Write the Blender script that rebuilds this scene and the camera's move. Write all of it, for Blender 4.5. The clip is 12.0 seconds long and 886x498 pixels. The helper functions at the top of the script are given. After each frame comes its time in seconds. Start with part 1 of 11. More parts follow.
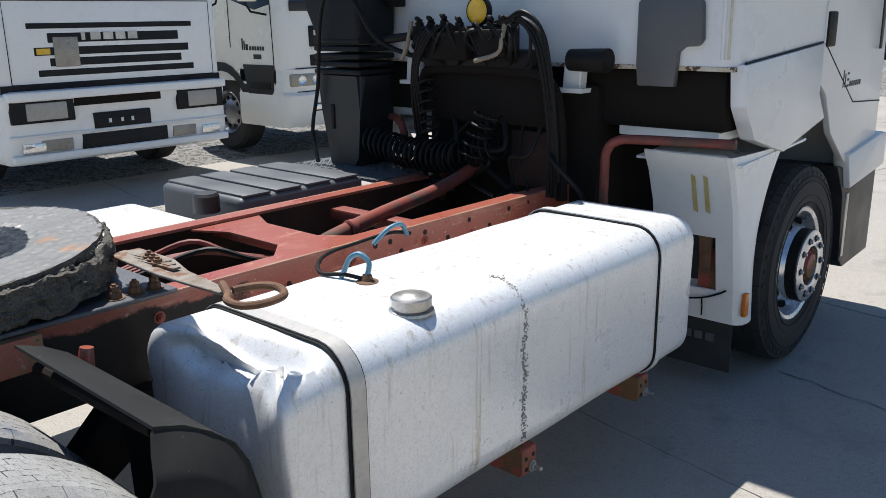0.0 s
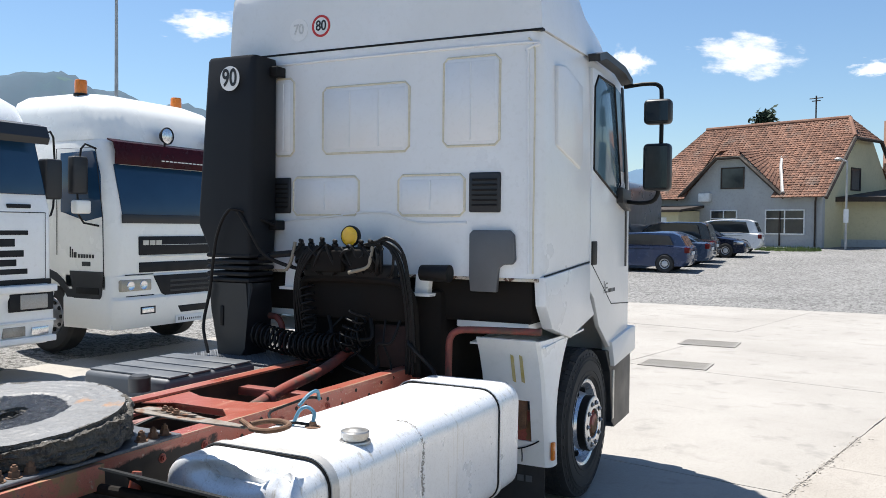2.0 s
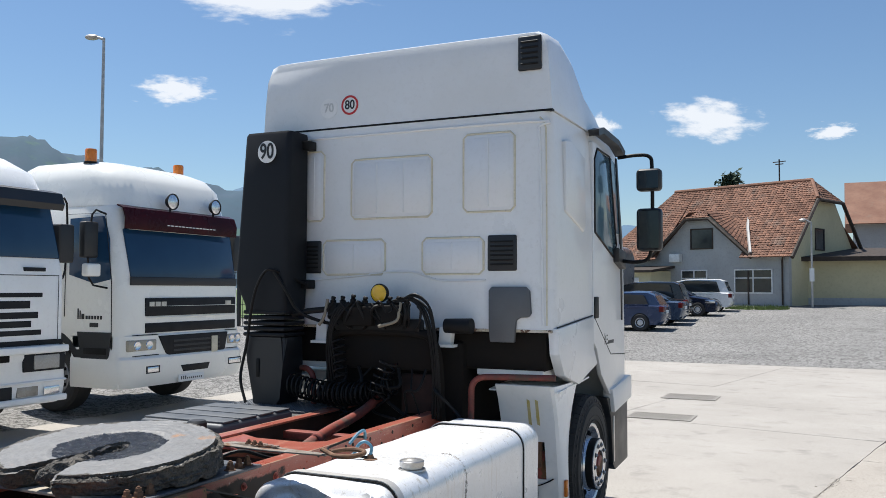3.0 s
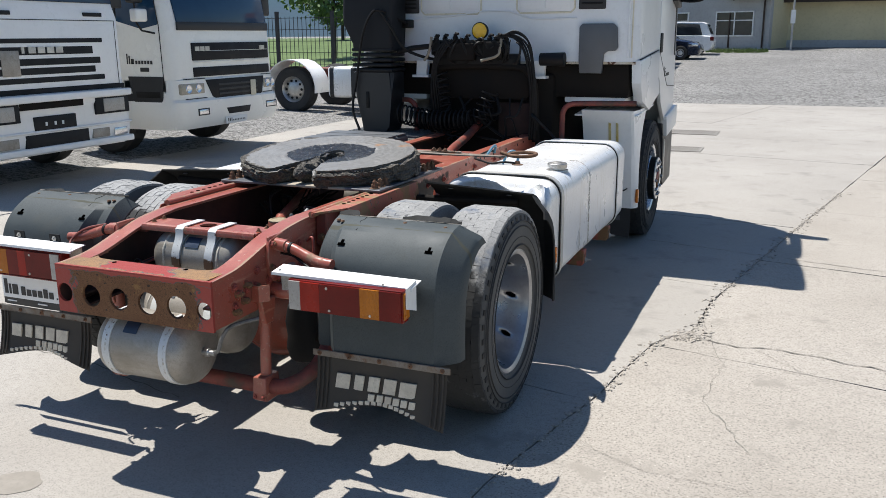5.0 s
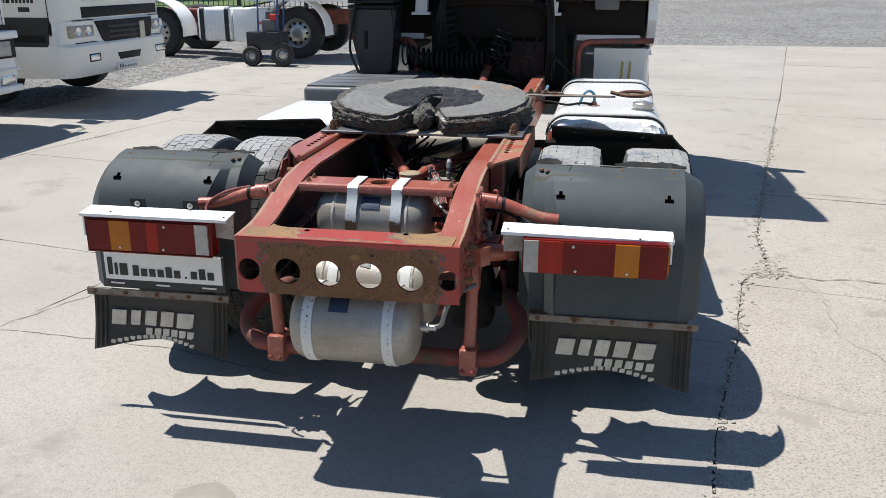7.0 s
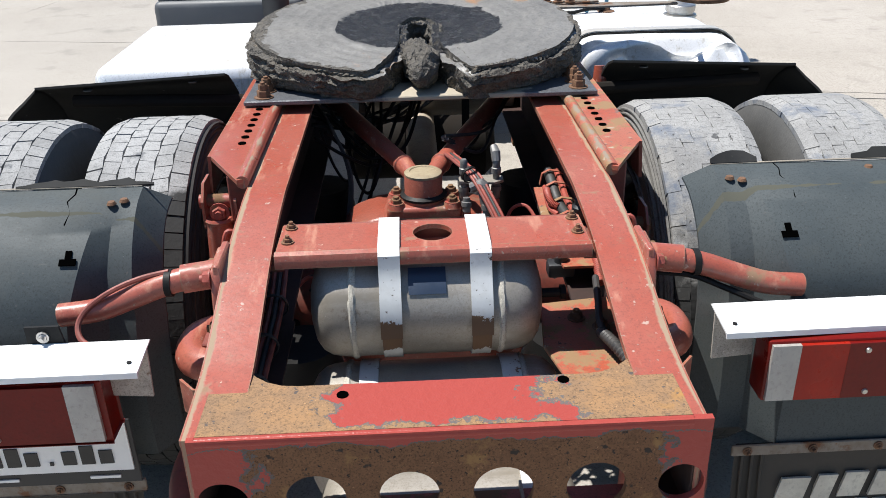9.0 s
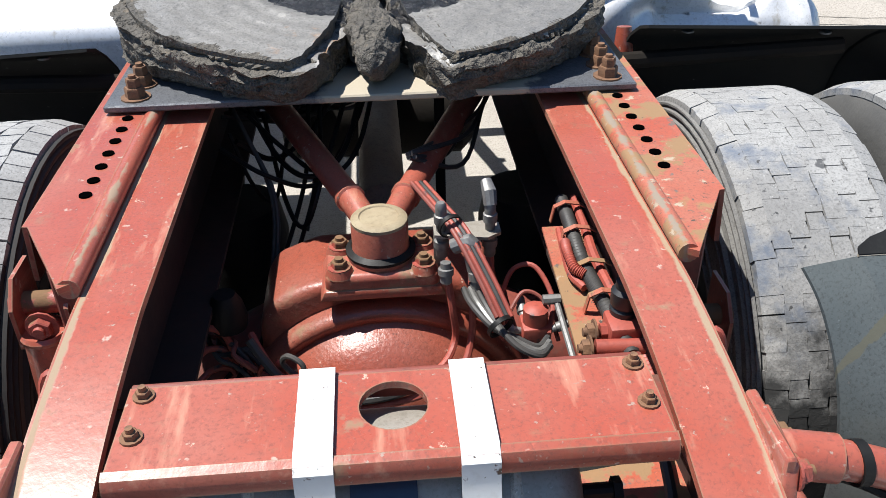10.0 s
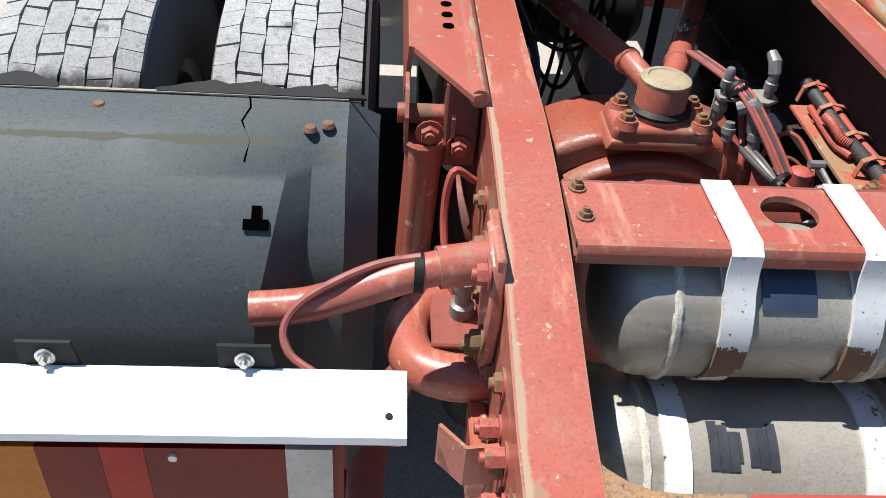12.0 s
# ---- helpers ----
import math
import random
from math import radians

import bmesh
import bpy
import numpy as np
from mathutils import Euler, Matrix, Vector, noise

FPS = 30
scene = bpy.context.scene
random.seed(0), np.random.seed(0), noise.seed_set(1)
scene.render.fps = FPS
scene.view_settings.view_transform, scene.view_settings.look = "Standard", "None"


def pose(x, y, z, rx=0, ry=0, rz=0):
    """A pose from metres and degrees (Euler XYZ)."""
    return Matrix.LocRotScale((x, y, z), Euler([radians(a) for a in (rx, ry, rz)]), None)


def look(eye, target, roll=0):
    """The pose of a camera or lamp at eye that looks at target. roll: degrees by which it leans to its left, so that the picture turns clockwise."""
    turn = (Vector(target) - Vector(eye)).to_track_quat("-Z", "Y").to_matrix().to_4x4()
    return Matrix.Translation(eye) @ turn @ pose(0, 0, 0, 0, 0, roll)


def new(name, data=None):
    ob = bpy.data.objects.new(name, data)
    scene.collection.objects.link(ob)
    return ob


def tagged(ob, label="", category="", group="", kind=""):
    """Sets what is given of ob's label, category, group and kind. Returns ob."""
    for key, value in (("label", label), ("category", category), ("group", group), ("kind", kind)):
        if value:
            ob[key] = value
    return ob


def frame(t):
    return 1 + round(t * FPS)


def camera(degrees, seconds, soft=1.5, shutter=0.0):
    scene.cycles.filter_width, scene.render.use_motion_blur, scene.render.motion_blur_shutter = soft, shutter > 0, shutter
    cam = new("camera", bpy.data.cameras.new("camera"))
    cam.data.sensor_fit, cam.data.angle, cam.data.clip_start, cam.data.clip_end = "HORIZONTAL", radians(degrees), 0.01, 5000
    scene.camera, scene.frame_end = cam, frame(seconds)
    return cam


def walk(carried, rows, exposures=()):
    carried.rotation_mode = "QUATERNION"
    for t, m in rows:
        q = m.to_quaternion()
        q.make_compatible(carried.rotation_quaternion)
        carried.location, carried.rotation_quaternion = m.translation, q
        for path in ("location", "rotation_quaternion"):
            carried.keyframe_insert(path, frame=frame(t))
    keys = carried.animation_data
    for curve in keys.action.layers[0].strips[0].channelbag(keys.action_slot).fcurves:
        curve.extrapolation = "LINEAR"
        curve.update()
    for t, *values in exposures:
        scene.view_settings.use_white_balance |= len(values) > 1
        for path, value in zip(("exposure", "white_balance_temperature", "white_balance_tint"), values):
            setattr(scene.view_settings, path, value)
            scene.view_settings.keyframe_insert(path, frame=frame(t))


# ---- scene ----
cam = camera(55.0, 12.0, soft=0.5)
PATH = [
    (0, (2.703, -0.253, 1.813), (1.412, 1.181, 1.285), -0.8),
    (0.5, (2.809, -0.573, 1.857), (1.745, 1.096, 1.571), 0.3),
    (1, (2.908, -0.907, 1.896), (1.986, 0.865, 1.793), 0.9),
    (1.5, (3.021, -1.228, 1.904), (2.125, 0.559, 1.829), 1.3),
    (2, (3.023, -1.607, 1.907), (2.117, 0.175, 1.853), 0.6),
    (2.5, (2.999, -1.965, 1.918), (2.125, -0.169, 2.014), -0.1),
    (2.7, (3.010, -2.100, 1.903), (2.148, -0.299, 2.016), -0.0),
    (4.3, (2.644, -3.191, 1.805), (1.865, -1.369, 1.536), -0.4),
    (4.5, (2.645, -3.335, 1.833), (1.865, -1.525, 1.494), -0.4),
    (5, (2.428, -3.628, 1.802), (1.68, -1.838, 1.315), -0.4),
    (5.5, (2.147, -3.776, 1.77), (1.437, -1.994, 1.203), -0.1),
    (6, (1.723, -3.812, 1.76), (1.106, -1.997, 1.19), 0.4),
    (6.5, (1.257, -3.84, 1.744), (0.763, -1.991, 1.163), 0.5),
    (6.7, (1.086, -3.825, 1.751), (0.647, -1.965, 1.162), 0.3),
    (8.3, (0.046, -2.772, 1.718), (0.089, -0.916, 0.974), -0.8),
    (8.5, (0.011, -2.572, 1.709), (0.073, -0.723, 0.948), -0.9),
    (9, (-0.034, -2.109, 1.692), (0.029, -0.314, 0.813), -1.4),
    (9.5, (-0.066, -1.668, 1.692), (0.048, 0.056, 0.686), -1.6),
    (10, (0.003, -1.285, 1.643), (0.134, 0.393, 0.563), -0.9),
    (10.5, (0.034, -1.095, 1.627), (0.158, 0.501, 0.429), -0.2),
    (11, (-0.018, -1.117, 1.625), (0.116, 0.467, 0.411), 0.2),
    (11.5, (-0.249, -1.355, 1.63), (-0.125, 0.23, 0.416), 4.0),
    (12, (-0.547, -1.483, 1.614), (-0.406, 0.088, 0.383), 4.8),
]
# the clip's own exposure, which drifts as the bright cab fills the view
EXPOSURES = [(0, 0.14), (1.0, 0.18), (1.6, 0.22), (2.0, 0.52), (2.5, 0.38), (4.3, 0.10), (5.0, 0.18), (6.5, 0.12), (8.5, 0.18), (9.0, 0.32), (9.5, 0.34), (10.5, 0.56), (11.2, 0.54), (11.5, 0.44), (12.0, 0.52)]
walk(cam, [(t, look(eye, target, roll)) for t, eye, target, roll in PATH], [(t, s, 6410, 10) for t, s in EXPOSURES])

# sky and sun
SUN_DIR = Vector((-0.395, 0.125, 1.0)).normalized()
world = bpy.data.worlds.new("sky_world")
scene.world = world
world.use_nodes = True
wn = world.node_tree.nodes
sky = wn.new("ShaderNodeTexSky")
sky.sky_type = "NISHITA"
sky.sun_disc = False
sky.sun_elevation = math.asin(SUN_DIR.z)
sky.sun_rotation = math.atan2(SUN_DIR.x, SUN_DIR.y)
sky.air_density = 1.15
sky.dust_density = 0.2
sky.ozone_density = 4.5
wn["Background"].inputs["Strength"].default_value = 0.091
tint = wn.new("ShaderNodeMix")
tint.data_type, tint.blend_type = "RGBA", "MULTIPLY"
tint.inputs["Factor"].default_value = 1.0
tint_a, tint_b = [k for k in tint.inputs if k.type == "RGBA"]
tint_b.default_value = (0.93, 0.985, 1.03, 1)
world.node_tree.links.new(sky.outputs[0], tint_a)
world.node_tree.links.new([k for k in tint.outputs if k.type == "RGBA"][0], wn["Background"].inputs["Color"])
sun_data = bpy.data.lights.new("sun", "SUN")
sun_data.energy = 5.95
sun_data.angle = radians(0.53)
sun_data.color = (1.0, 0.968, 0.912)
sun = new("sun", sun_data)
sun.matrix_basis = look(SUN_DIR * 50, (0, 0, 0))
scene.view_settings.exposure = 0.18

# materials
def mat(name, c, c2=None, rough=0.5, metal=0.0, scale=4.0, fine=60.0, mix=0.5, bump=0.15, bump_scale=None,
        spots=None, spot_scale=3.0, spot_at=0.62, spot_soft=0.06, streaks=None, rough2=None, coat=0.0, per_object=0.0, spec=0.5, bump_dist=0.004, speck=0.0, pits=None, edge=None):
    m = bpy.data.materials.new(name)
    m.use_nodes = True
    nt = m.node_tree
    N, L = nt.nodes, nt.links
    b = N["Principled BSDF"]
    tc = N.new("ShaderNodeTexCoord")
    vec = tc.outputs["Object"]

    def tex(sc, detail=6.0, r=0.6, stretch=None):
        n = N.new("ShaderNodeTexNoise")
        n.inputs["Scale"].default_value = sc
        n.inputs["Detail"].default_value = detail
        n.inputs["Roughness"].default_value = r
        src = vec
        if stretch:
            mp = N.new("ShaderNodeMapping")
            mp.inputs["Scale"].default_value = stretch
            L.new(vec, mp.inputs["Vector"])
            src = mp.outputs[0]
        L.new(src, n.inputs["Vector"])
        return n.outputs["Fac"]

    def ramp(fac, a, z):
        n = N.new("ShaderNodeMapRange")
        n.inputs["From Min"].default_value, n.inputs["From Max"].default_value = a, z
        L.new(fac, n.inputs["Value"])
        return n.outputs[0]

    def blend(fac, a, z):
        n = N.new("ShaderNodeMix")
        n.data_type = "RGBA"
        if isinstance(fac, float):
            n.inputs["Factor"].default_value = fac
        else:
            L.new(fac, n.inputs["Factor"])
        for sock, v in (("A", a), ("B", z)):
            i = [k for k in n.inputs if k.name == sock and k.type == "RGBA"][0]
            if isinstance(v, tuple):
                i.default_value = (*v, 1)
            else:
                L.new(v, i)
        return [k for k in n.outputs if k.type == "RGBA"][0]

    c2 = c2 or tuple(v * 0.8 for v in c)
    big = tex(scale)
    small = tex(fine, 4.0)
    col = blend(ramp(big, 0.35, 0.68), c, c2)
    dark = tuple(v * (1 - mix * 0.5) for v in c2)
    col = blend(ramp(small, 0.52, 0.85), col, dark)
    if speck:
        # fine dust and grain
        col = blend(ramp(tex(fine * 3.7, 3.0, 0.7), 0.50, 0.72), col, tuple(v * (1 - speck) for v in c2))
        col = blend(ramp(tex(fine * 2.9, 2.0, 0.6), 0.66, 0.80), col, tuple(min(0.9, v * (1 + speck) + 0.01) for v in c))
    if streaks:
        col = blend(ramp(tex(streaks[1], 5.0, 0.65, streaks[2]), streaks[3], streaks[3] + 0.14), col, streaks[0])
    rsrc = None
    if spots:
        sp = ramp(tex(spot_scale, 9.0, 0.68), spot_at, spot_at + spot_soft)
        col = blend(sp, col, spots)
        rsrc = sp
    if pits:
        # small chips and pits, (colour, scale, threshold)
        for k, sc in enumerate((pits[1], pits[1] * 2.3)):
            col = blend(ramp(tex(sc, 3.0, 0.55), pits[2], pits[2] + 0.05), col, tuple(v * (1 - 0.25 * k) for v in pits[0]))
    if edge:
        # paint worn off along the sharp edges, (colour, radius)
        bv = N.new("ShaderNodeBevel")
        bv.samples = 4
        bv.inputs["Radius"].default_value = edge[1]
        ge = N.new("ShaderNodeNewGeometry")
        dt = N.new("ShaderNodeVectorMath")
        dt.operation = "DOT_PRODUCT"
        L.new(bv.outputs[0], dt.inputs[0])
        L.new(ge.outputs["Normal"], dt.inputs[1])
        ad = N.new("ShaderNodeMath")
        ad.operation = "MULTIPLY_ADD"
        L.new(tex(26.0, 6.0, 0.7), ad.inputs[0])
        ad.inputs[1].default_value = -0.34
        L.new(dt.outputs["Value"], ad.inputs[2])
        col = blend(ramp(ad.outputs[0], 0.80, 0.70), col, edge[0])
    if per_object:
        oi = N.new("ShaderNodeObjectInfo")
        hs = N.new("ShaderNodeHueSaturation")
        mr = N.new("ShaderNodeMapRange")
        mr.inputs["To Min"].default_value, mr.inputs["To Max"].default_value = 1 - per_object, 1 + per_object
        L.new(oi.outputs["Random"], mr.inputs["Value"])
        L.new(mr.outputs[0], hs.inputs["Value"])
        L.new(col, hs.inputs["Color"])
        col = hs.outputs[0]
    L.new(col, b.inputs["Base Color"])
    b.inputs["Metallic"].default_value = metal
    b.inputs["Specular IOR Level"].default_value = spec
    b.inputs["Coat Weight"].default_value = coat
    rr = N.new("ShaderNodeMapRange")
    rr.inputs["From Min"].default_value, rr.inputs["From Max"].default_value = 0.3, 0.7
    rr.inputs["To Min"].default_value, rr.inputs["To Max"].default_value = max(rough - 0.08, 0.02), min(rough + 0.12, 1)
    L.new(big, rr.inputs["Value"])
    L.new(rr.outputs[0], b.inputs["Roughness"])
    if rsrc is not None and rough2 is not None:
        mx = N.new("ShaderNodeMix")
        L.new(rsrc, mx.inputs[0])
        L.new(rr.outputs[0], mx.inputs[2])
        mx.inputs[3].default_value = rough2
        L.new(mx.outputs[0], b.inputs["Roughness"])
    if bump:
        bp = N.new("ShaderNodeBump")
        bp.inputs["Strength"].default_value = bump
        bp.inputs["Distance"].default_value = bump_dist
        L.new(tex(bump_scale or fine, 5.0) if bump_scale else small, bp.inputs["Height"])
        L.new(bp.outputs[0], b.inputs["Normal"])
    return m


def stain(m, colour, rules, sc=8.0, amp=0.8, at=0.5, soft=0.05, rough=None):
    """A patch with a ragged outline; rules: (axis, centre, half width, softness, inside) in the thing's own metres."""
    nt = m.node_tree
    N, L = nt.nodes, nt.links
    b = N["Principled BSDF"]
    tc = N.new("ShaderNodeTexCoord")
    xyz = N.new("ShaderNodeSeparateXYZ")
    L.new(tc.outputs["Object"], xyz.inputs[0])

    def op(kind, a, c):
        n = N.new("ShaderNodeMath")
        n.operation = kind
        for k, v in enumerate((a, c)):
            if isinstance(v, (int, float)):
                n.inputs[k].default_value = v
            else:
                L.new(v, n.inputs[k])
        return n.outputs[0]

    mask = None
    for ax, c, half, e, inside in rules:
        d = op("ABSOLUTE", op("SUBTRACT", xyz.outputs[ax], c), 0.0)
        v = op("DIVIDE", op("SUBTRACT", half, d) if inside else op("SUBTRACT", d, half), e)
        v = op("MINIMUM", op("MAXIMUM", v, -1.0), 1.0)
        mask = v if mask is None else op("MINIMUM", mask, v)
    nz = N.new("ShaderNodeTexNoise")
    nz.inputs["Scale"].default_value = sc
    nz.inputs["Detail"].default_value = 8.0
    nz.inputs["Roughness"].default_value = 0.68
    L.new(tc.outputs["Object"], nz.inputs["Vector"])
    f = op("MULTIPLY", op("SUBTRACT", nz.outputs["Fac"], 0.5), amp * 4)
    f = op("ADD", f, mask) if mask is not None else f
    mr = N.new("ShaderNodeMapRange")
    mr.inputs["From Min"].default_value, mr.inputs["From Max"].default_value = at - 0.5, at - 0.5 + soft
    L.new(f, mr.inputs["Value"])
    mx = N.new("ShaderNodeMix")
    mx.data_type = "RGBA"
    L.new(mr.outputs[0], mx.inputs["Factor"])
    ia, ib = [k for k in mx.inputs if k.type == "RGBA"]
    L.new(b.inputs["Base Color"].links[0].from_socket, ia)
    ib.default_value = (*colour, 1)
    L.new([k for k in mx.outputs if k.type == "RGBA"][0], b.inputs["Base Color"])
    if rough is not None:
        rm = N.new("ShaderNodeMix")
        L.new(mr.outputs[0], rm.inputs[0])
        L.new(b.inputs["Roughness"].links[0].from_socket, rm.inputs[2])
        rm.inputs[3].default_value = rough
        L.new(rm.outputs[0], b.inputs["Roughness"])
    return m


M_WHITE = mat("white_cab_paint", (0.76, 0.765, 0.76), (0.71, 0.71, 0.69), 0.32, scale=1.2, fine=30, mix=0.06, bump=0.02,
              spots=(0.62, 0.56, 0.42), spot_scale=5, spot_at=0.70, spot_soft=0.12, coat=0.25)
M_WHITE2 = mat("white_dusty_paint", (0.89, 0.89, 0.87), (0.84, 0.835, 0.80), 0.30, scale=1.0, fine=25, mix=0.1, bump=0.02, coat=0.15)
M_SEAL = mat("yellowed_sealant", (0.72, 0.66, 0.50), rough=0.6, fine=50)
def red_paint(name):
    return mat(name, (0.345, 0.078, 0.048), (0.35, 0.110, 0.076), 0.32, scale=4, fine=55, mix=0.45, bump=0.15, speck=0.35, coat=0.12,
               streaks=((0.46, 0.21, 0.14), 6.0, (4.0, 0.7, 4.0), 0.575), spots=(0.24, 0.145, 0.085), spot_scale=6, spot_at=0.61, spot_soft=0.06, rough2=0.85,
            pits=((0.44, 0.30, 0.24), 42, 0.675), edge=((0.25, 0.165, 0.10), 0.004))


M_REDDIRT = mat("dirty_red_chassis_paint", (0.25, 0.052, 0.034), (0.14, 0.042, 0.030), 0.6, scale=6, fine=50, mix=0.6, bump=0.2,
                spots=(0.10, 0.07, 0.05), spot_scale=6, spot_at=0.52, spot_soft=0.14, rough2=0.9)
M_RUST = mat("rusty_red_steel", (0.33, 0.066, 0.046), (0.29, 0.072, 0.052), 0.5, scale=6, fine=70, mix=0.5, bump=0.35, speck=0.5,
             spots=(0.165, 0.092, 0.045), spot_scale=4.2, spot_at=0.475, spot_soft=0.025, rough2=0.9)
M_ENDFRONT = mat("rusted_channel_face", (0.205, 0.105, 0.052), (0.160, 0.080, 0.042), 0.85, scale=8, fine=70, mix=0.6, bump=0.5, speck=0.6, spec=0.25,
                 spots=(0.26, 0.145, 0.06), spot_scale=12, spot_at=0.58, spot_soft=0.08, pits=((0.045, 0.035, 0.028), 50, 0.66))
M_ENDTOP = mat("rusted_plate_top", (0.31, 0.175, 0.080), (0.225, 0.145, 0.088), 0.8, scale=9, fine=70, mix=0.5, bump=0.5, speck=0.6, spec=0.3,
               spots=(0.34, 0.18, 0.06), spot_scale=11, spot_at=0.58, spot_soft=0.10, pits=((0.09, 0.075, 0.065), 50, 0.66))
for m_, rl in ((M_ENDFRONT, (("X", 0.02, 0.315, 0.05, False),)), (M_ENDFRONT, (("Z", 0.905, 0.032, 0.014, True),)), (M_ENDTOP, (("X", 0.0, 0.165, 0.10, True), ("Y", -2.93, 0.135, 0.05, True)))):
    stain(m_, (0.12, 0.105, 0.095), rl, 13.0, 1.0, 0.36, 0.03)
    stain(m_, (0.33, 0.057, 0.043), rl, 13.0, 1.0, 0.52, 0.03, 0.36)
M_RED = red_paint("faded_red_chassis_paint")
M_REDCAST = mat("red_painted_rough_casting", (0.30, 0.066, 0.038), (0.27, 0.082, 0.054), 0.34, scale=5, fine=60, mix=0.6, bump=0.6, bump_scale=110, bump_dist=0.002, speck=0.35, coat=0.15,
                spots=(0.27, 0.17, 0.10), spot_scale=9, spot_at=0.64, spot_soft=0.06, rough2=0.85, pits=((0.20, 0.06, 0.04), 45, 0.67))
for m_ in (M_RED, M_REDCAST):
    stain(m_, (0.22, 0.13, 0.075), (), 5.0, 1.0, 1.02, 0.35, 0.85)
    stain(m_, (0.50, 0.33, 0.25), (), 34.0, 1.0, 1.12, 0.10, 0.8)
M_RAIL = red_paint("red_rail_paint_dirt_line_shaded_web")
stain(M_RAIL, (0.24, 0.14, 0.08), (), 4.0, 1.0, 1.02, 0.4, 0.85)
stain(M_RAIL, (0.50, 0.33, 0.25), (), 34.0, 1.0, 1.12, 0.10, 0.8)
stain(M_RAIL, (0.30, 0.215, 0.14), (("X", 0.0, 0.384, 0.010, False), ("X", 0.0, 0.3957, 0.001, True)), 5.0, 0.9, 0.72, 0.35, 0.85)
# grime plus shade painted dark on the web ahead of the axle
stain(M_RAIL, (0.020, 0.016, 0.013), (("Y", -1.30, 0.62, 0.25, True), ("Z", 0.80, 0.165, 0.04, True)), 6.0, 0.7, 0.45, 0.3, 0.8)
M_TAN = mat("dusty_tan_steel", (0.44, 0.38, 0.30), (0.32, 0.27, 0.21), 0.6, scale=6, fine=60, bump=0.1, speck=0.2)
M_GUARD = mat("black_dusty_mudguard", (0.015, 0.015, 0.015), (0.030, 0.030, 0.028), 0.75, scale=3, fine=70, mix=0.3, bump=0.1, spec=0.2, pits=((0.10, 0.10, 0.095), 40, 0.71))
M_HOLE = mat("open_hole", (0.001, 0.001, 0.001), rough=1.0, fine=20, spec=0.0, bump=0)
M_BROWN = mat("brown_rust", (0.20, 0.10, 0.05), (0.11, 0.06, 0.035), 0.8, scale=20, fine=140, bump=0.4)
M_DARK = mat("black_plastic", (0.012, 0.013, 0.015), (0.020, 0.021, 0.023), 0.45, scale=3, fine=70, mix=0.3, bump=0.06)
M_GREY = mat("grey_plastic", (0.085, 0.09, 0.095), (0.11, 0.115, 0.12), 0.5, scale=4, fine=80, mix=0.2, bump=0.08)
M_FENDER = mat("dark_grey_mudguard_plastic", (0.053, 0.064, 0.067), (0.078, 0.089, 0.090), 0.58, spec=0.22, scale=3.5, fine=60, mix=0.4, bump=0.12, speck=0.5, pits=((0.085, 0.088, 0.085), 75, 0.69), streaks=((0.085, 0.09, 0.088), 9.0, (1.2, 9.0, 9.0), 0.66),
               spots=(0.080, 0.084, 0.076), spot_scale=3, spot_at=0.54, spot_soft=0.25, rough2=0.8)
stain(M_FENDER, (0.082, 0.082, 0.064), (("Y", -2.512, 0.006, 0.012, True),), 7.0, 0.8, 0.55, 0.12, 0.9)
M_BLACK = mat("oily_black", (0.006, 0.006, 0.006), (0.012, 0.011, 0.010), 0.55, scale=10, fine=60, mix=0.3, bump=0.2, spec=0.25)
M_UNDER = mat("grimy_underbody", (0.008, 0.007, 0.006), (0.016, 0.012, 0.009), 0.8, spec=0.2, scale=5, fine=50, mix=0.4, bump=0.25)
M_ALU = mat("silver_tank_metal", (0.86, 0.86, 0.855), (0.80, 0.795, 0.775), 0.30, metal=0.25, scale=2.5, fine=35, mix=0.25, bump=0.06, speck=0.18,
            streaks=((0.50, 0.45, 0.36), 4.0, (7.0, 7.0, 0.35), 0.585), pits=((0.45, 0.43, 0.40), 40, 0.70))
M_METAL = mat("bare_steel", (0.55, 0.54, 0.52), (0.42, 0.40, 0.37), 0.35, metal=0.9, scale=10, fine=90, bump=0.1)
M_RIM = mat("aluminium_rim", (0.40, 0.41, 0.43), (0.30, 0.30, 0.31), 0.32, metal=0.85, scale=6, fine=60, mix=0.2, bump=0.04)
M_FRIM = mat("polished_steel_rim", (0.68, 0.69, 0.71), (0.55, 0.56, 0.58), 0.26, metal=0.85, scale=6, fine=60, mix=0.2, bump=0.04)
M_CAST = mat("dusty_air_tank_paint", (0.38, 0.352, 0.31), (0.285, 0.255, 0.21), 0.45, metal=0.3, scale=5, fine=70, mix=0.3, bump=0.12, speck=0.12,
             streaks=((0.24, 0.21, 0.165), 4.0, (0.6, 3.0, 3.0), 0.55), spots=(0.20, 0.16, 0.12), spot_scale=9, spot_at=0.66, spot_soft=0.04)
M_STRAP = mat("white_painted_strap", (0.64, 0.65, 0.64), (0.56, 0.56, 0.53), 0.4, scale=8, fine=80, mix=0.1, bump=0.05,
              spots=(0.17, 0.095, 0.05), spot_scale=8, spot_at=0.60, spot_soft=0.015, pits=((0.10, 0.06, 0.04), 60, 0.68))
stain(M_STRAP, (0.15, 0.085, 0.045), (("Z", 0.812, 0.045, 0.03, True),), 16.0, 1.0, 0.55, 0.03, 0.8)
M_TYRE = mat("dusty_tyre_rubber", (0.013, 0.013, 0.013), (0.038, 0.036, 0.034), 0.75, scale=5, fine=70, mix=0.3, bump=0.2)
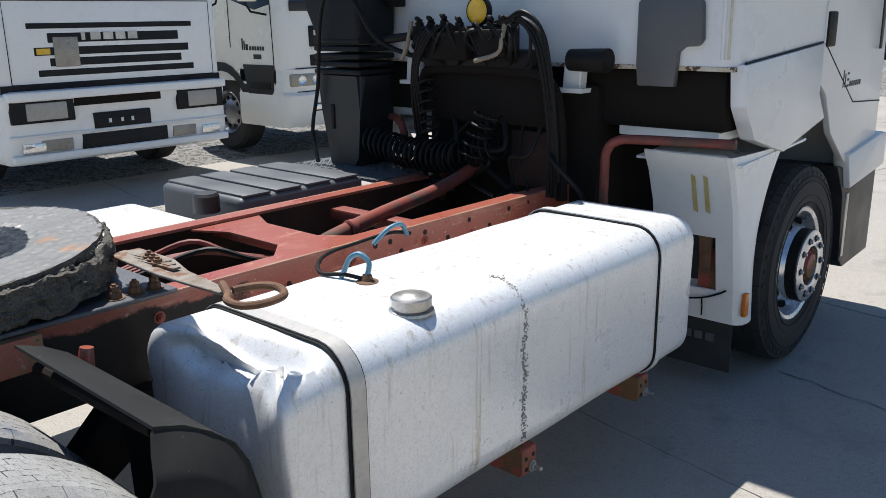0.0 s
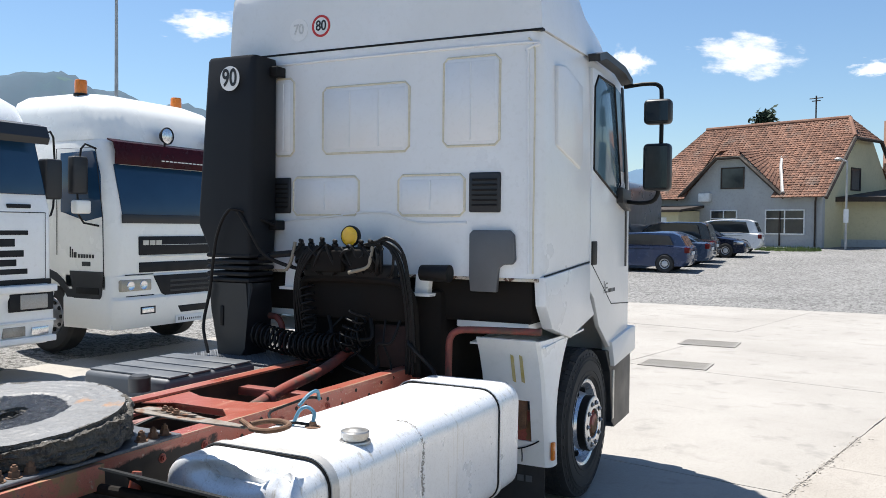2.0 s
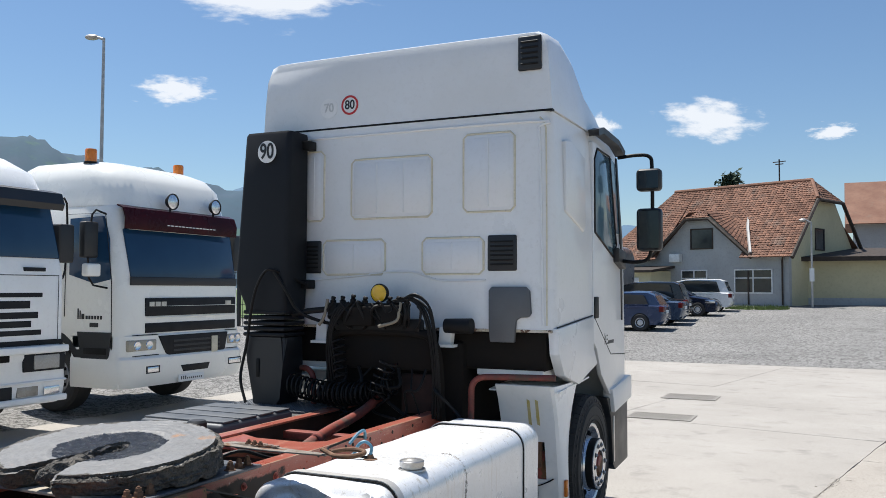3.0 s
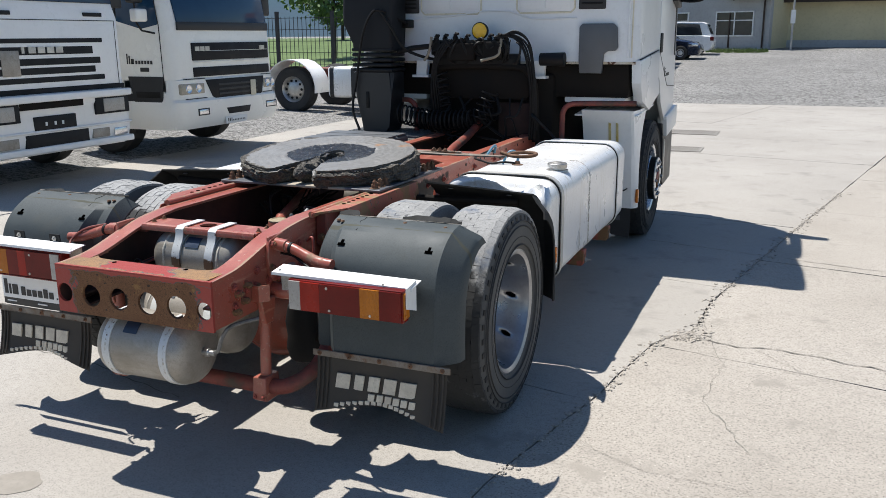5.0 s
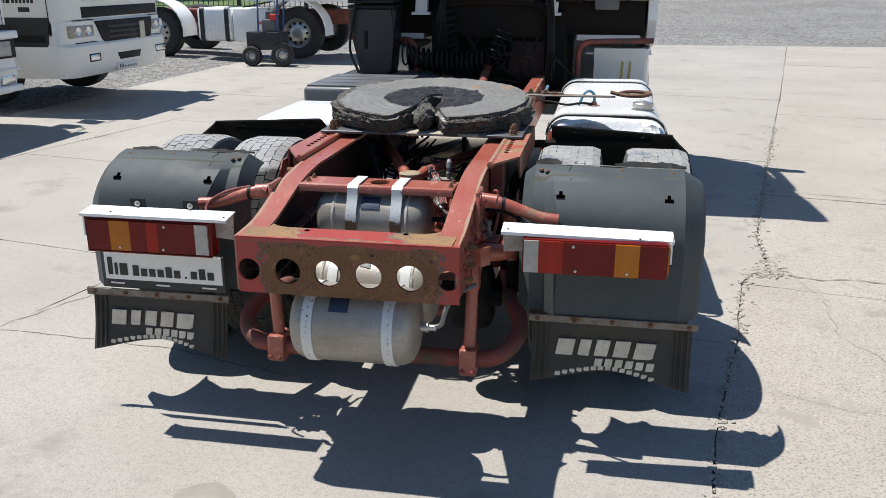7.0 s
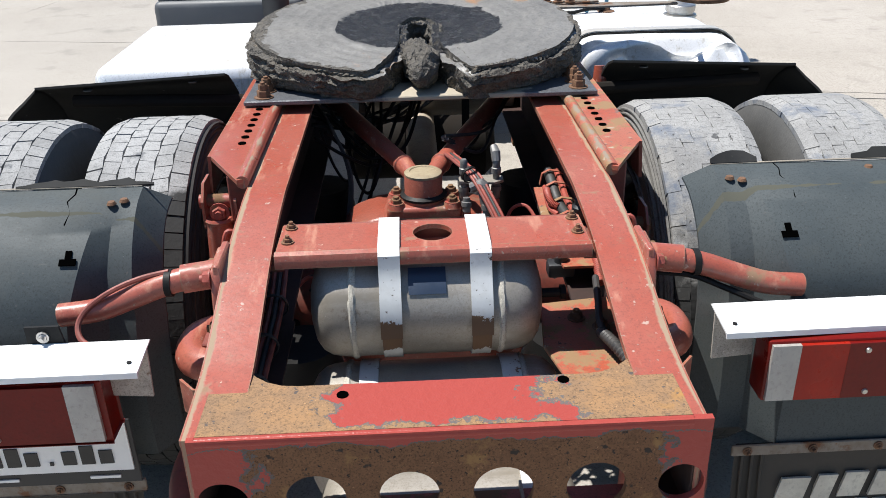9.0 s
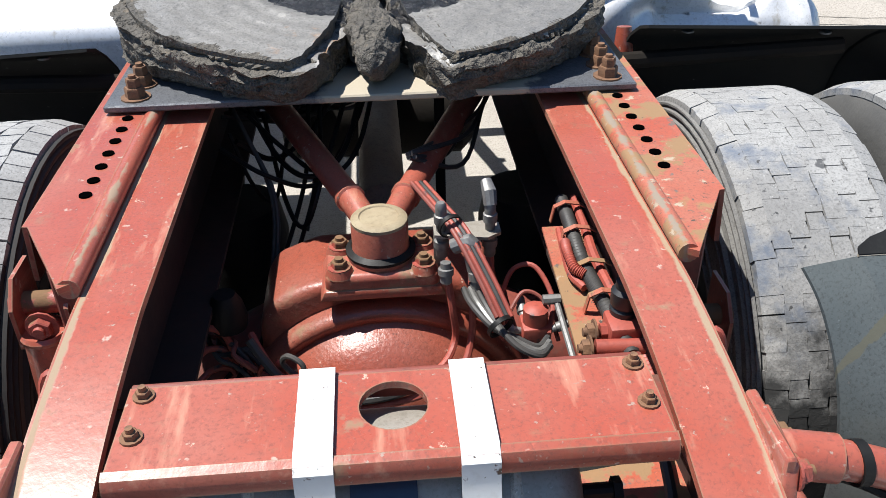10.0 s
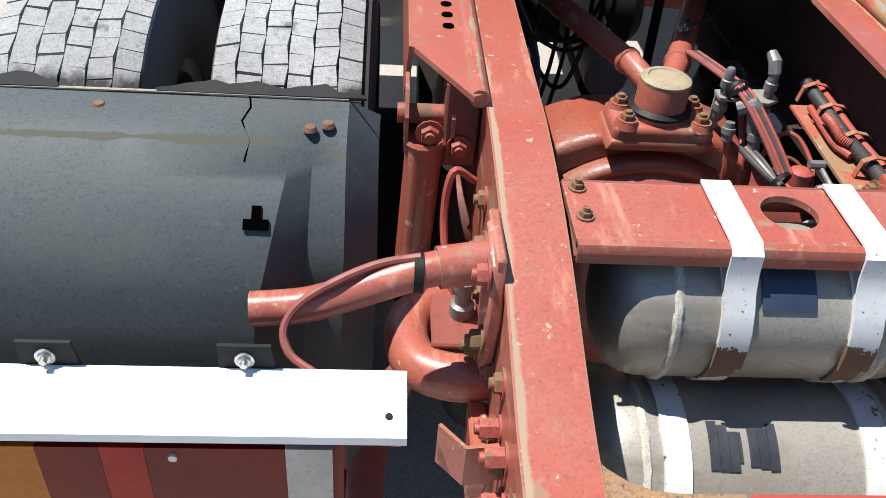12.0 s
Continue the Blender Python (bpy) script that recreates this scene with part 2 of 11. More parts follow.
M_TYREMID = mat("dusty_dark_rubber", (0.07, 0.069, 0.066), (0.11, 0.107, 0.10), 0.85, scale=5, fine=70, mix=0.4, bump=0.3, speck=0.3)
M_TYREDUST = mat("dust_covered_sidewall", (0.20, 0.195, 0.18), (0.13, 0.125, 0.118), 0.85, scale=5, fine=70, mix=0.4, bump=0.3, speck=0.4)
M_TREAD = mat("worn_dusty_tread_shaded_low", (0.36, 0.358, 0.35), (0.25, 0.248, 0.24), 0.9, scale=6, fine=70, mix=0.5, bump=0.4, speck=0.4,
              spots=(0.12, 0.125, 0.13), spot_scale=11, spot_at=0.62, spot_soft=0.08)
M_TREADR = mat("smeared_dusty_tread_shaded_low", (0.34, 0.335, 0.32), (0.24, 0.235, 0.225), 0.9, scale=5, fine=70, mix=0.5, bump=0.4, speck=0.4,
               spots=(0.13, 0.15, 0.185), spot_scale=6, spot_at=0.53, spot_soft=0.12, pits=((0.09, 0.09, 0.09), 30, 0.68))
# dust stays on top; shade is painted into the tread lower down
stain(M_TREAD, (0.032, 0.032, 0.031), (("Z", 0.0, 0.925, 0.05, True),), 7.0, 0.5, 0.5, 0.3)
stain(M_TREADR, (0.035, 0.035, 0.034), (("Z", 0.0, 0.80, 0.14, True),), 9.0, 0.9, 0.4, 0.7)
M_GREASE = mat("dried_grease", (0.082, 0.074, 0.062), (0.150, 0.132, 0.106), 0.75, scale=9, fine=48, mix=0.9, bump=1.0, bump_dist=0.03, speck=0.8, pits=((0.16, 0.13, 0.095), 30, 0.66),
               spots=(0.045, 0.042, 0.04), spot_scale=9, spot_at=0.56)
M_GLASS = mat("dark_cab_glass", (0.02, 0.026, 0.03), (0.025, 0.03, 0.034), 0.05, scale=1, fine=4, mix=0.1, bump=0, spec=0.6)
# sky seen through the door glass is put into its base colour
M_DOORGLASS = mat("door_glass_painted_sky", (0.11, 0.19, 0.24), (0.07, 0.13, 0.17), 0.05, scale=1, fine=4, mix=0.4, bump=0, spec=0.6)
M_ORANGE = mat("amber_plastic", (0.75, 0.22, 0.02), (0.6, 0.16, 0.015), 0.25, fine=60, bump=0.05, coat=0.3)
M_LENSR = mat("red_lamp_lens", (0.17, 0.006, 0.003), (0.11, 0.005, 0.003), 0.30, scale=5, fine=130, mix=0.35, bump=0.12, spec=0.25)
M_LENSO = mat("amber_lamp_lens", (0.46, 0.15, 0.012), (0.38, 0.115, 0.010), 0.3, scale=12, fine=130, bump=0.12, spec=0.25)
M_LENSW = mat("clear_lamp_lens", (0.42, 0.40, 0.36), (0.33, 0.31, 0.28), 0.25, scale=12, fine=130, bump=0.15, coat=0.3)
M_YELLOW = mat("yellow_lamp_lens", (0.80, 0.52, 0.03), (0.75, 0.42, 0.02), 0.25, scale=12, fine=40, bump=0.1, coat=0.4)
M_PLATE = mat("white_vinyl", (0.80, 0.80, 0.78), (0.74, 0.73, 0.70), 0.45, fine=50, mix=0.08, bump=0.02)
M_INK = mat("black_print", (0.02, 0.02, 0.02), rough=0.5, fine=60)
M_FLAPTXT = mat("worn_cream_print", (0.66, 0.61, 0.50), (0.48, 0.43, 0.35), 0.85, scale=14, fine=110, mix=0.5, bump=0.1)
M_FLAP = mat("dusty_rubber_flap", (0.040, 0.035, 0.029), (0.066, 0.056, 0.044), 0.8, scale=6, fine=80, mix=0.4, bump=0.15)
M_BLUEHOSE = mat("blue_air_hose", (0.10, 0.26, 0.36), rough=0.5, fine=60)
M_REDHOSE = mat("dirty_red_hose", (0.28, 0.07, 0.05), (0.16, 0.05, 0.04), 0.6, scale=20, fine=60)
M_GREYHOSE = mat("grey_fitting", (0.22, 0.215, 0.205), (0.15, 0.145, 0.135), 0.5, metal=0.4, scale=20, fine=80)
M_MIRROR = mat("mirror_glass", (0.045, 0.05, 0.055), rough=0.03, metal=1.0, bump=0, fine=5, mix=0.02)
M_SIGNRED = mat("red_print", (0.55, 0.03, 0.03), rough=0.5, fine=60)
M_VISOR = mat("dark_red_visor", (0.045, 0.004, 0.006), (0.025, 0.003, 0.005), 0.25, fine=40, bump=0, spec=0.12)
M_CHROME = mat("lamp_reflector", (0.75, 0.76, 0.78), (0.6, 0.6, 0.62), 0.15, metal=0.9, scale=20, fine=60, bump=0.05)
M_CONC = mat("weathered_concrete", (0.392, 0.363, 0.322), (0.326, 0.30, 0.265), 0.9, scale=0.45, fine=34, mix=0.45, bump=0.22, bump_scale=160, bump_dist=0.004, speck=0.4, pits=((0.22, 0.20, 0.175), 34, 0.725),
             streaks=((0.25, 0.232, 0.205), 2.2, (1.0, 1.0, 1.0), 0.56), spots=(0.275, 0.252, 0.222), spot_scale=0.9, spot_at=0.60, spot_soft=0.12)
M_JOINT = mat("dirt_in_joints", (0.13, 0.12, 0.10), (0.2, 0.18, 0.15), 0.95, scale=6, fine=60, bump=0.6)
M_GRAVEL = mat("grey_gravel", (0.38, 0.365, 0.34), (0.28, 0.27, 0.255), 0.95, scale=0.35, fine=7, mix=1.2, bump=1.0, bump_scale=14, bump_dist=0.09, speck=0.85, pits=((0.12, 0.115, 0.105), 9, 0.55))
M_GRASS = mat("grass", (0.10, 0.15, 0.035), (0.07, 0.11, 0.03), 0.9, scale=0.2, fine=12, mix=0.5, bump=0.5)

# shaping tools
ROOT = {}


def thing(name, at=(0, 0, 0), label="", category="", group="", kind=""):
    e = new(name)
    e.empty_display_size = 0.2
    e.location = at
    ROOT[e.name] = Vector(at)
    return tagged(e, label, category, group, kind)


def base_of(ob):
    while ob.parent:
        ob = ob.parent
    return ROOT.get(ob.name, Vector((0, 0, 0)))


def mesh_from(bm, name, angle=35):
    bmesh.ops.remove_doubles(bm, verts=bm.verts, dist=1e-5)
    bmesh.ops.recalc_face_normals(bm, faces=bm.faces)
    me = bpy.data.meshes.new(name)
    bm.to_mesh(me)
    bm.free()
    me.shade_smooth()
    me.set_sharp_from_angle(angle=radians(angle))
    return me


def part(name, bm, material, parent=None, label="", angle=35):
    """One mesh under a thing or a part; the bmesh is in the place's own metres."""
    me = mesh_from(bm, name, angle)
    me.materials.append(material)
    ob = new(name, me)
    if parent:
        ob.parent = parent
        me.transform(Matrix.Translation(-base_of(parent)))
    return tagged(ob, label)


def twin(name, source, parent, offset, turn=None):
    """Another part on the same mesh, moved by an offset."""
    ob = new(name, source.data)
    ob.parent = parent
    ob.matrix_basis = Matrix.Translation(offset) @ (turn or Matrix())
    return ob


def B():
    return bmesh.new()


def merge(bm, other, m=None):
    if m is not None:
        bmesh.ops.transform(other, matrix=m, verts=other.verts)
    me = bpy.data.meshes.new("tmp")
    other.to_mesh(me)
    other.free()
    bm.from_mesh(me)
    bpy.data.meshes.remove(me)
    return bm


def box(bm, x0, x1, y0, y1, z0, z1, r=0.0, seg=2, m=None):
    t = B()
    bmesh.ops.create_cube(t, size=1)
    for v in t.verts:
        v.co = Vector((x0 + (v.co.x + 0.5) * (x1 - x0), y0 + (v.co.y + 0.5) * (y1 - y0), z0 + (v.co.z + 0.5) * (z1 - z0)))
    if r:
        bmesh.ops.bevel(t, geom=t.edges[:], offset=r, segments=seg, affect="EDGES", profile=0.5)
    return merge(bm, t, m)


def prism(bm, poly, axis, a, b, r=0.0, seg=2, m=None):
    """A polygon in the plane across the axis, drawn out from a to b. axis x: (y, z); y: (x, z); z: (x, y)."""
    t = B()

    def at(p, s):
        u, v = p
        return {"x": (s, u, v), "y": (u, s, v), "z": (u, v, s)}[axis]
    lo = [t.verts.new(at(p, a)) for p in poly]
    hi = [t.verts.new(at(p, b)) for p in poly]
    n = len(poly)
    t.faces.new(lo)
    t.faces.new(hi)
    for i in range(n):
        t.faces.new((lo[i], lo[(i + 1) % n], hi[(i + 1) % n], hi[i]))
    bmesh.ops.recalc_face_normals(t, faces=t.faces)
    if r:
        bmesh.ops.bevel(t, geom=t.edges[:], offset=r, segments=seg, affect="EDGES", profile=0.5)
    return merge(bm, t, m)


def sheet(bm, line, axis, a, b, thick, m=None):
    """An open profile with a thickness, drawn out from a to b."""
    pts = [Vector((p[0], p[1])) for p in line]
    off = []
    for i, p in enumerate(pts):
        d = (pts[min(i + 1, len(pts) - 1)] - pts[max(i - 1, 0)]).normalized()
        off.append(p + Vector((-d.y, d.x)) * thick)
    return prism(bm, [tuple(p) for p in pts] + [tuple(p) for p in reversed(off)], axis, a, b, m=m)


def smooth_line(pts, n=6):
    P = [Vector(p) for p in pts]
    P = [P[0] * 2 - P[1]] + P + [P[-1] * 2 - P[-2]]
    out = []
    for i in range(1, len(P) - 2):
        a, b, c, d = P[i - 1:i + 3]
        for k in range(n):
            t = k / n
            out.append(0.5 * ((2 * b) + (c - a) * t + (2 * a - 5 * b + 4 * c - d) * t * t + (3 * b - a - 3 * c + d) * t ** 3))
    out.append(P[-2])
    return out


def tube(bm, pts, r, seg=8, curve=0, caps=True):
    pts = smooth_line(pts, curve) if curve else [Vector(p) for p in pts]
    rings, up = [], None
    for i, p in enumerate(pts):
        d = (pts[min(i + 1, len(pts) - 1)] - pts[max(i - 1, 0)]).normalized()
        if up is None:
            up = d.orthogonal().normalized()
        up = (up - d * up.dot(d))
        up = up.normalized() if up.length > 1e-6 else d.orthogonal().normalized()
        side = d.cross(up)
        if isinstance(r, (list, tuple)):
            f = i * (len(r) - 1) / (len(pts) - 1)
            k0 = min(int(f), len(r) - 2)
            rr = r[k0] + (r[k0 + 1] - r[k0]) * (f - k0)
        else:
            rr = r
        rings.append([bm.verts.new(p + (up * math.cos(a) + side * math.sin(a)) * rr) for a in [2 * math.pi * k / seg for k in range(seg)]])
    for a, b in zip(rings, rings[1:]):
        for k in range(seg):
            bm.faces.new((a[k], a[(k + 1) % seg], b[(k + 1) % seg], b[k]))
    if caps:
        bm.faces.new(rings[0][::-1])
        bm.faces.new(rings[-1])
    return bm


AX = {"x": Matrix(((0, 0, 1), (1, 0, 0), (0, 1, 0))).to_4x4(), "y": Matrix(((0, 1, 0), (0, 0, 1), (1, 0, 0))).to_4x4(), "z": Matrix()}


def lathe(bm, prof, at, axis="z", seg=24, closed=False, m=None):
    """A profile of (radius, height) turned round an axis through a place."""
    t = B()
    rings = []
    for r, h in prof:
        if r < 1e-6:
            rings.append([t.verts.new((0, 0, h))])
        else:
            rings.append([t.verts.new((r * math.cos(2 * math.pi * k / seg), r * math.sin(2 * math.pi * k / seg), h)) for k in range(seg)])
    pairs = list(zip(rings, rings[1:])) + ([(rings[-1], rings[0])] if closed else [])
    for a, b in pairs:
        for k in range(seg):
            k2 = (k + 1) % seg
            if len(a) == 1 and len(b) == 1:
                continue
            if len(a) == 1:
                t.faces.new((a[0], b[k2], b[k]))
            elif len(b) == 1:
                t.faces.new((a[k], a[k2], b[0]))
            else:
                t.faces.new((a[k], a[k2], b[k2], b[k]))
    return merge(bm, t, Matrix.Translation(at) @ (m or AX[axis]))


def bolt(bm, at, axis="z", r=0.016, h=0.014, washer=True, flip=1, m=None):
    """Washer, hexagon head and stud end as one closed solid."""
    k = AX[axis] if m is None else m
    t = B()
    rings = []
    levels = [(1.45, 0.0, 0), (1.45, 0.003, 0), (1.0, 0.003, 1), (1.0, h * 0.86, 1), (0.9, h, 1), (0.55, h, 0), (0.5, h + 0.006, 0)]
    for q, z, hexed in levels[0 if washer else 2:]:
        ring = []
        for i in range(12):
            a = math.pi * i / 6
            rr = q * r * ((0.866 if i % 2 else 1.0) if hexed else 1.0)
            ring.append(t.verts.new((rr * math.cos(a), rr * math.sin(a), z * flip)))
        rings.append(ring)
    for a, b in zip(rings, rings[1:]):
        for i in range(12):
            t.faces.new((a[i], a[(i + 1) % 12], b[(i + 1) % 12], b[i]))
    t.faces.new(rings[0][::-1])
    t.faces.new(rings[-1])
    return merge(bm, t, Matrix.Translation(at) @ k)


def parts(name, bm, material, parent, label=""):
    """Splits a bmesh into its loose pieces and makes each one a part."""
    bmesh.ops.remove_doubles(bm, verts=bm.verts, dist=1e-5)
    left = set(bm.faces)
    out = []
    while left:
        stack = [min(left, key=lambda f: f.index)]
        island = set(stack)
        left.discard(stack[0])
        while stack:
            for e in stack.pop().edges:
                for f in e.link_faces:
                    if f in left:
                        left.discard(f)
                        island.add(f)
                        stack.append(f)
        t = B()
        vmap = {}
        for f in sorted(island, key=lambda f: f.index):
            for v in f.verts:
                if v not in vmap:
                    vmap[v] = t.verts.new(v.co)
            t.faces.new([vmap[v] for v in f.verts])
        out.append(part(name, t, material, parent, label))
    bm.free()
    return out


def rough(bm, amount, scale, seed=0, mask=None):
    for v in bm.verts:
        k = 1.0 if mask is None else mask(v.co)
        if k:
            v.co += noise.noise_vector(v.co * scale + Vector((seed, 0, 0))) * amount * k
    return bm


def text(words, size, m, material, parent, name="lettering", label="", depth=0.001, wide=1.0, bold=0.0):
    cu = bpy.data.curves.new("tmp", "FONT")
    cu.body, cu.size, cu.extrude, cu.align_x, cu.align_y = words, size, depth, "CENTER", "CENTER"
    cu.offset = bold * size
    ob = bpy.data.objects.new("tmp", cu)
    scene.collection.objects.link(ob)
    me = bpy.data.meshes.new_from_object(ob.evaluated_get(bpy.context.evaluated_depsgraph_get()))
    bpy.data.objects.remove(ob)
    bpy.data.curves.remove(cu)
    me.transform(Matrix.Diagonal((wide, 1, 1, 1)))
    me.transform(m)
    me.materials.clear()
    me.materials.append(material)
    me.transform(Matrix.Translation(-base_of(parent)))
    o = new(name, me)
    o.parent = parent
    return tagged(o, label)


# text facing -y, +x and up
FACE_REAR = Matrix.Rotation(radians(90), 4, "X")
FACE_RIGHT = Matrix.Rotation(radians(90), 4, "Z") @ FACE_REAR

# ground: one sheet to the horizon, level under the truck, rising gently beyond the slabs
def ground_z(x, y):
    z = 0.034 * max(0.0, min(y - 20.0, 40.0)) if y > 20 else 0.0
    return z + 0.06 * max(0.0, min(-x - 6.4, 2.0)) * (1.0 if y < 60 else 1.0)


def grid_lines(near, far, step, reach):
    a = [near + i * step for i in range(int((far - near) / step) + 1)]
    lo, hi, d = [], [], step
    x = near
    while x > -reach:
        d *= 1.7
        x -= d
        lo.append(x)
    x, d = a[-1], step
    while x < reach:
        d *= 1.7
        x += d
        hi.append(x)
    return lo[::-1] + a + hi


gx, gy = grid_lines(-16, 16, 1.0, 2500), grid_lines(-8, 64, 1.0, 2500)
gb = B()
gv = [[gb.verts.new((x, y, ground_z(x, y) - 0.03)) for x in gx] for y in gy]
for j in range(len(gy) - 1):
    for i in range(len(gx) - 1):
        gb.faces.new((gv[j][i], gv[j][i + 1], gv[j + 1][i + 1], gv[j + 1][i]))
ground = part("ground", gb, M_GRAVEL, None, "grey gravel yard rising gently towards the houses")
tagged(ground, "", "ground", "", "structure")

# the tractor unit: frame, axle, tanks, cab
truck = thing("tractor_unit", (0, 2, 0), "white tractor truck with red chassis and high-roof cab", "truck")
AXLE_Y, AXLE_F, RW = 0.125, 4.19, 0.503


def rail_profile():
    top = [(3.9, 1.0)] + [(p.x, p.y) for p in smooth_line([(-0.30, 1.0, 0), (-0.42, 0.998, 0), (-0.62, 0.972, 0), (-0.86, 0.908, 0), (-0.96, 0.892, 0), (-1.08, 0.885, 0)], 5)]
    low = [(-1.08, 0.690), (-0.80, 0.690), (-0.40, 0.735), (3.9, 0.735)]
    return top, low


# darker red-brown for inner rail faces, lower flanges and the left gusset
M_UNDERRED = mat("dark_red_brown", (0.045, 0.017, 0.012), (0.022, 0.014, 0.011), 0.8, scale=4, fine=40, mix=0.4, bump=0.2)
for sx in (-1, 1):
    top, low = rail_profile()
    b = B()
    t = 0.009
    web = top + low
    xo = 0.397 * sx
    prism(b, web, "x", xo - t * sx, xo)
    # upper flange
    sheet(b, [(y, z + 0.002) for y, z in top], "x", xo + 0.0015 * sx, xo - 0.085 * sx, 0.012)
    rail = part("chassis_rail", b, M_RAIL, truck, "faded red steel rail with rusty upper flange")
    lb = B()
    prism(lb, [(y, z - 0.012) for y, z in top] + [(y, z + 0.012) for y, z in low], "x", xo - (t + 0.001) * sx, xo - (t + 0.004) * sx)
    part("web_lining", lb, M_UNDERRED, rail, "dark inner face of the rail")
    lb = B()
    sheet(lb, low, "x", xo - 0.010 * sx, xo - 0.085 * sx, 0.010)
    part("lower_flange", lb, M_UNDERRED, rail, "dark lower flange")
    # bolts on the outer web
    hb = B()
    bolt(hb, (xo, -0.70, 0.80), "x", 0.014, 0.012, flip=sx)
    first = part("bolt", hb, M_RUST, rail)
    for y, z in ((-0.78, 0.86), (-0.78, 0.76), (-0.86, 0.80), (-0.94, 0.83), (-0.94, 0.75), (-0.55, 0.90), (-0.55, 0.80), (-0.45, 0.90),
                 (-0.45, 0.80), (-0.2, 0.92), (-0.1, 0.82), (0.05, 0.9), (1.0, 0.93), (1.25, 0.93), (1.5, 0.88), (1.8, 0.93), (2.2, 0.93), (2.5, 0.90)):
        twin("bolt", first, rail, (0, y + 0.70, z - 0.80))
    # row of punched holes along the web, seen as dark discs let into plugs
    pb = B()
    lathe(pb, [(0, 0), (0.011, 0), (0.011, 0.002 * sx), (0, 0.002 * sx)], (xo, 2.0, 0.965), "x", 12)
    plug = part("punched_hole", pb, M_BLACK, rail)
    for k in range(10):
        twin("punched_hole", plug, rail, (0, -0.5 + 0.14 * k, 0.0 if k % 2 else -0.05))

M_REDPATCH = mat("peeling_red_paint", (0.37, 0.080, 0.042), (0.36, 0.13, 0.085), 0.5, scale=5, fine=60, mix=0.3, bump=0.2,
                 spots=(0.27, 0.155, 0.075), spot_scale=7, spot_at=0.515, spot_soft=0.05, rough2=0.9, speck=0.4, pits=((0.15, 0.11, 0.09), 38, 0.66))
stain(M_REDPATCH, (0.25, 0.15, 0.075), (), 8.0, 1.0, 0.60, 0.14, 0.9)
stain(M_REDPATCH, (0.36, 0.29, 0.21), (), 20.0, 1.0, 0.98, 0.10, 0.9)
stain(M_REDPATCH, (0.07, 0.055, 0.045), (), 30.0, 1.0, 1.02, 0.10, 0.9)
M_ANGLE = {-1: red_paint("red_angle_plate_paint"), 1: M_REDPATCH}
stain(M_REDPATCH, (0.23, 0.185, 0.14), (("X", 0.405, 0.014, 0.012, True),), 14.0, 0.8, 1.25, 0.3, 0.85)
stain(M_ANGLE[-1], (0.27, 0.19, 0.13), (("X", -0.405, 0.012, 0.012, True),), 9.0, 0.9, 1.3, 0.3, 0.85)
# sub-rails with a row of holes beside the mounting plate
for sx in (-1, 1):
    b = B()
    x0, x1 = (0.405 * sx, 0.506 * sx)
    line = [(x0, 0.60), (x0, -0.352), (x0 + 0.014 * sx, -0.362), (x1, -0.20), (x1, 0.60)]
    t = B()
    prism(t, line, "z", 1.012, 1.022)
    merge(b, t)
    sheet(b, [(x1, 1.022), (x1 + 0.006 * sx, 0.93)], "y", -0.20, 0.60, 0.008 * sx)
    tube(b, [(x0 + 0.004 * sx, 0.6, 1.013), (x0 + 0.004 * sx, -0.352, 1.013)], 0.015, 12)
    ang = part("angle_bracket", b, M_ANGLE[sx], truck, "red angle plate with a row of bolt holes")
    hb = B()
    lathe(hb, [(0, 0), (0.0098, 0), (0.0098, 0.0025), (0, 0.0025)], (0.447 * sx, 0.171, 1.022), "z", 14)
    h0 = part("bolt_hole", hb, M_HOLE, ang)
    for k in range(1, 7):
        twin("bolt_hole", h0, ang, (0, -0.0475 * k, 0))
    b2 = B()
    prism(b2, [(-0.30, 1.010), (-0.16, 1.010), (-0.16, 0.90), (-0.24, 0.86), (-0.30, 0.86)], "x", 0.40 * sx, 0.455 * sx, 0.004, 1)
    part("bracket", b2, M_REDDIRT, truck)
    b3 = B()
    bolt(b3, (0.43 * sx, -0.302, 0.90), "y", 0.014, 0.015, flip=-1)
    part("bolt", b3, M_RUST, truck)

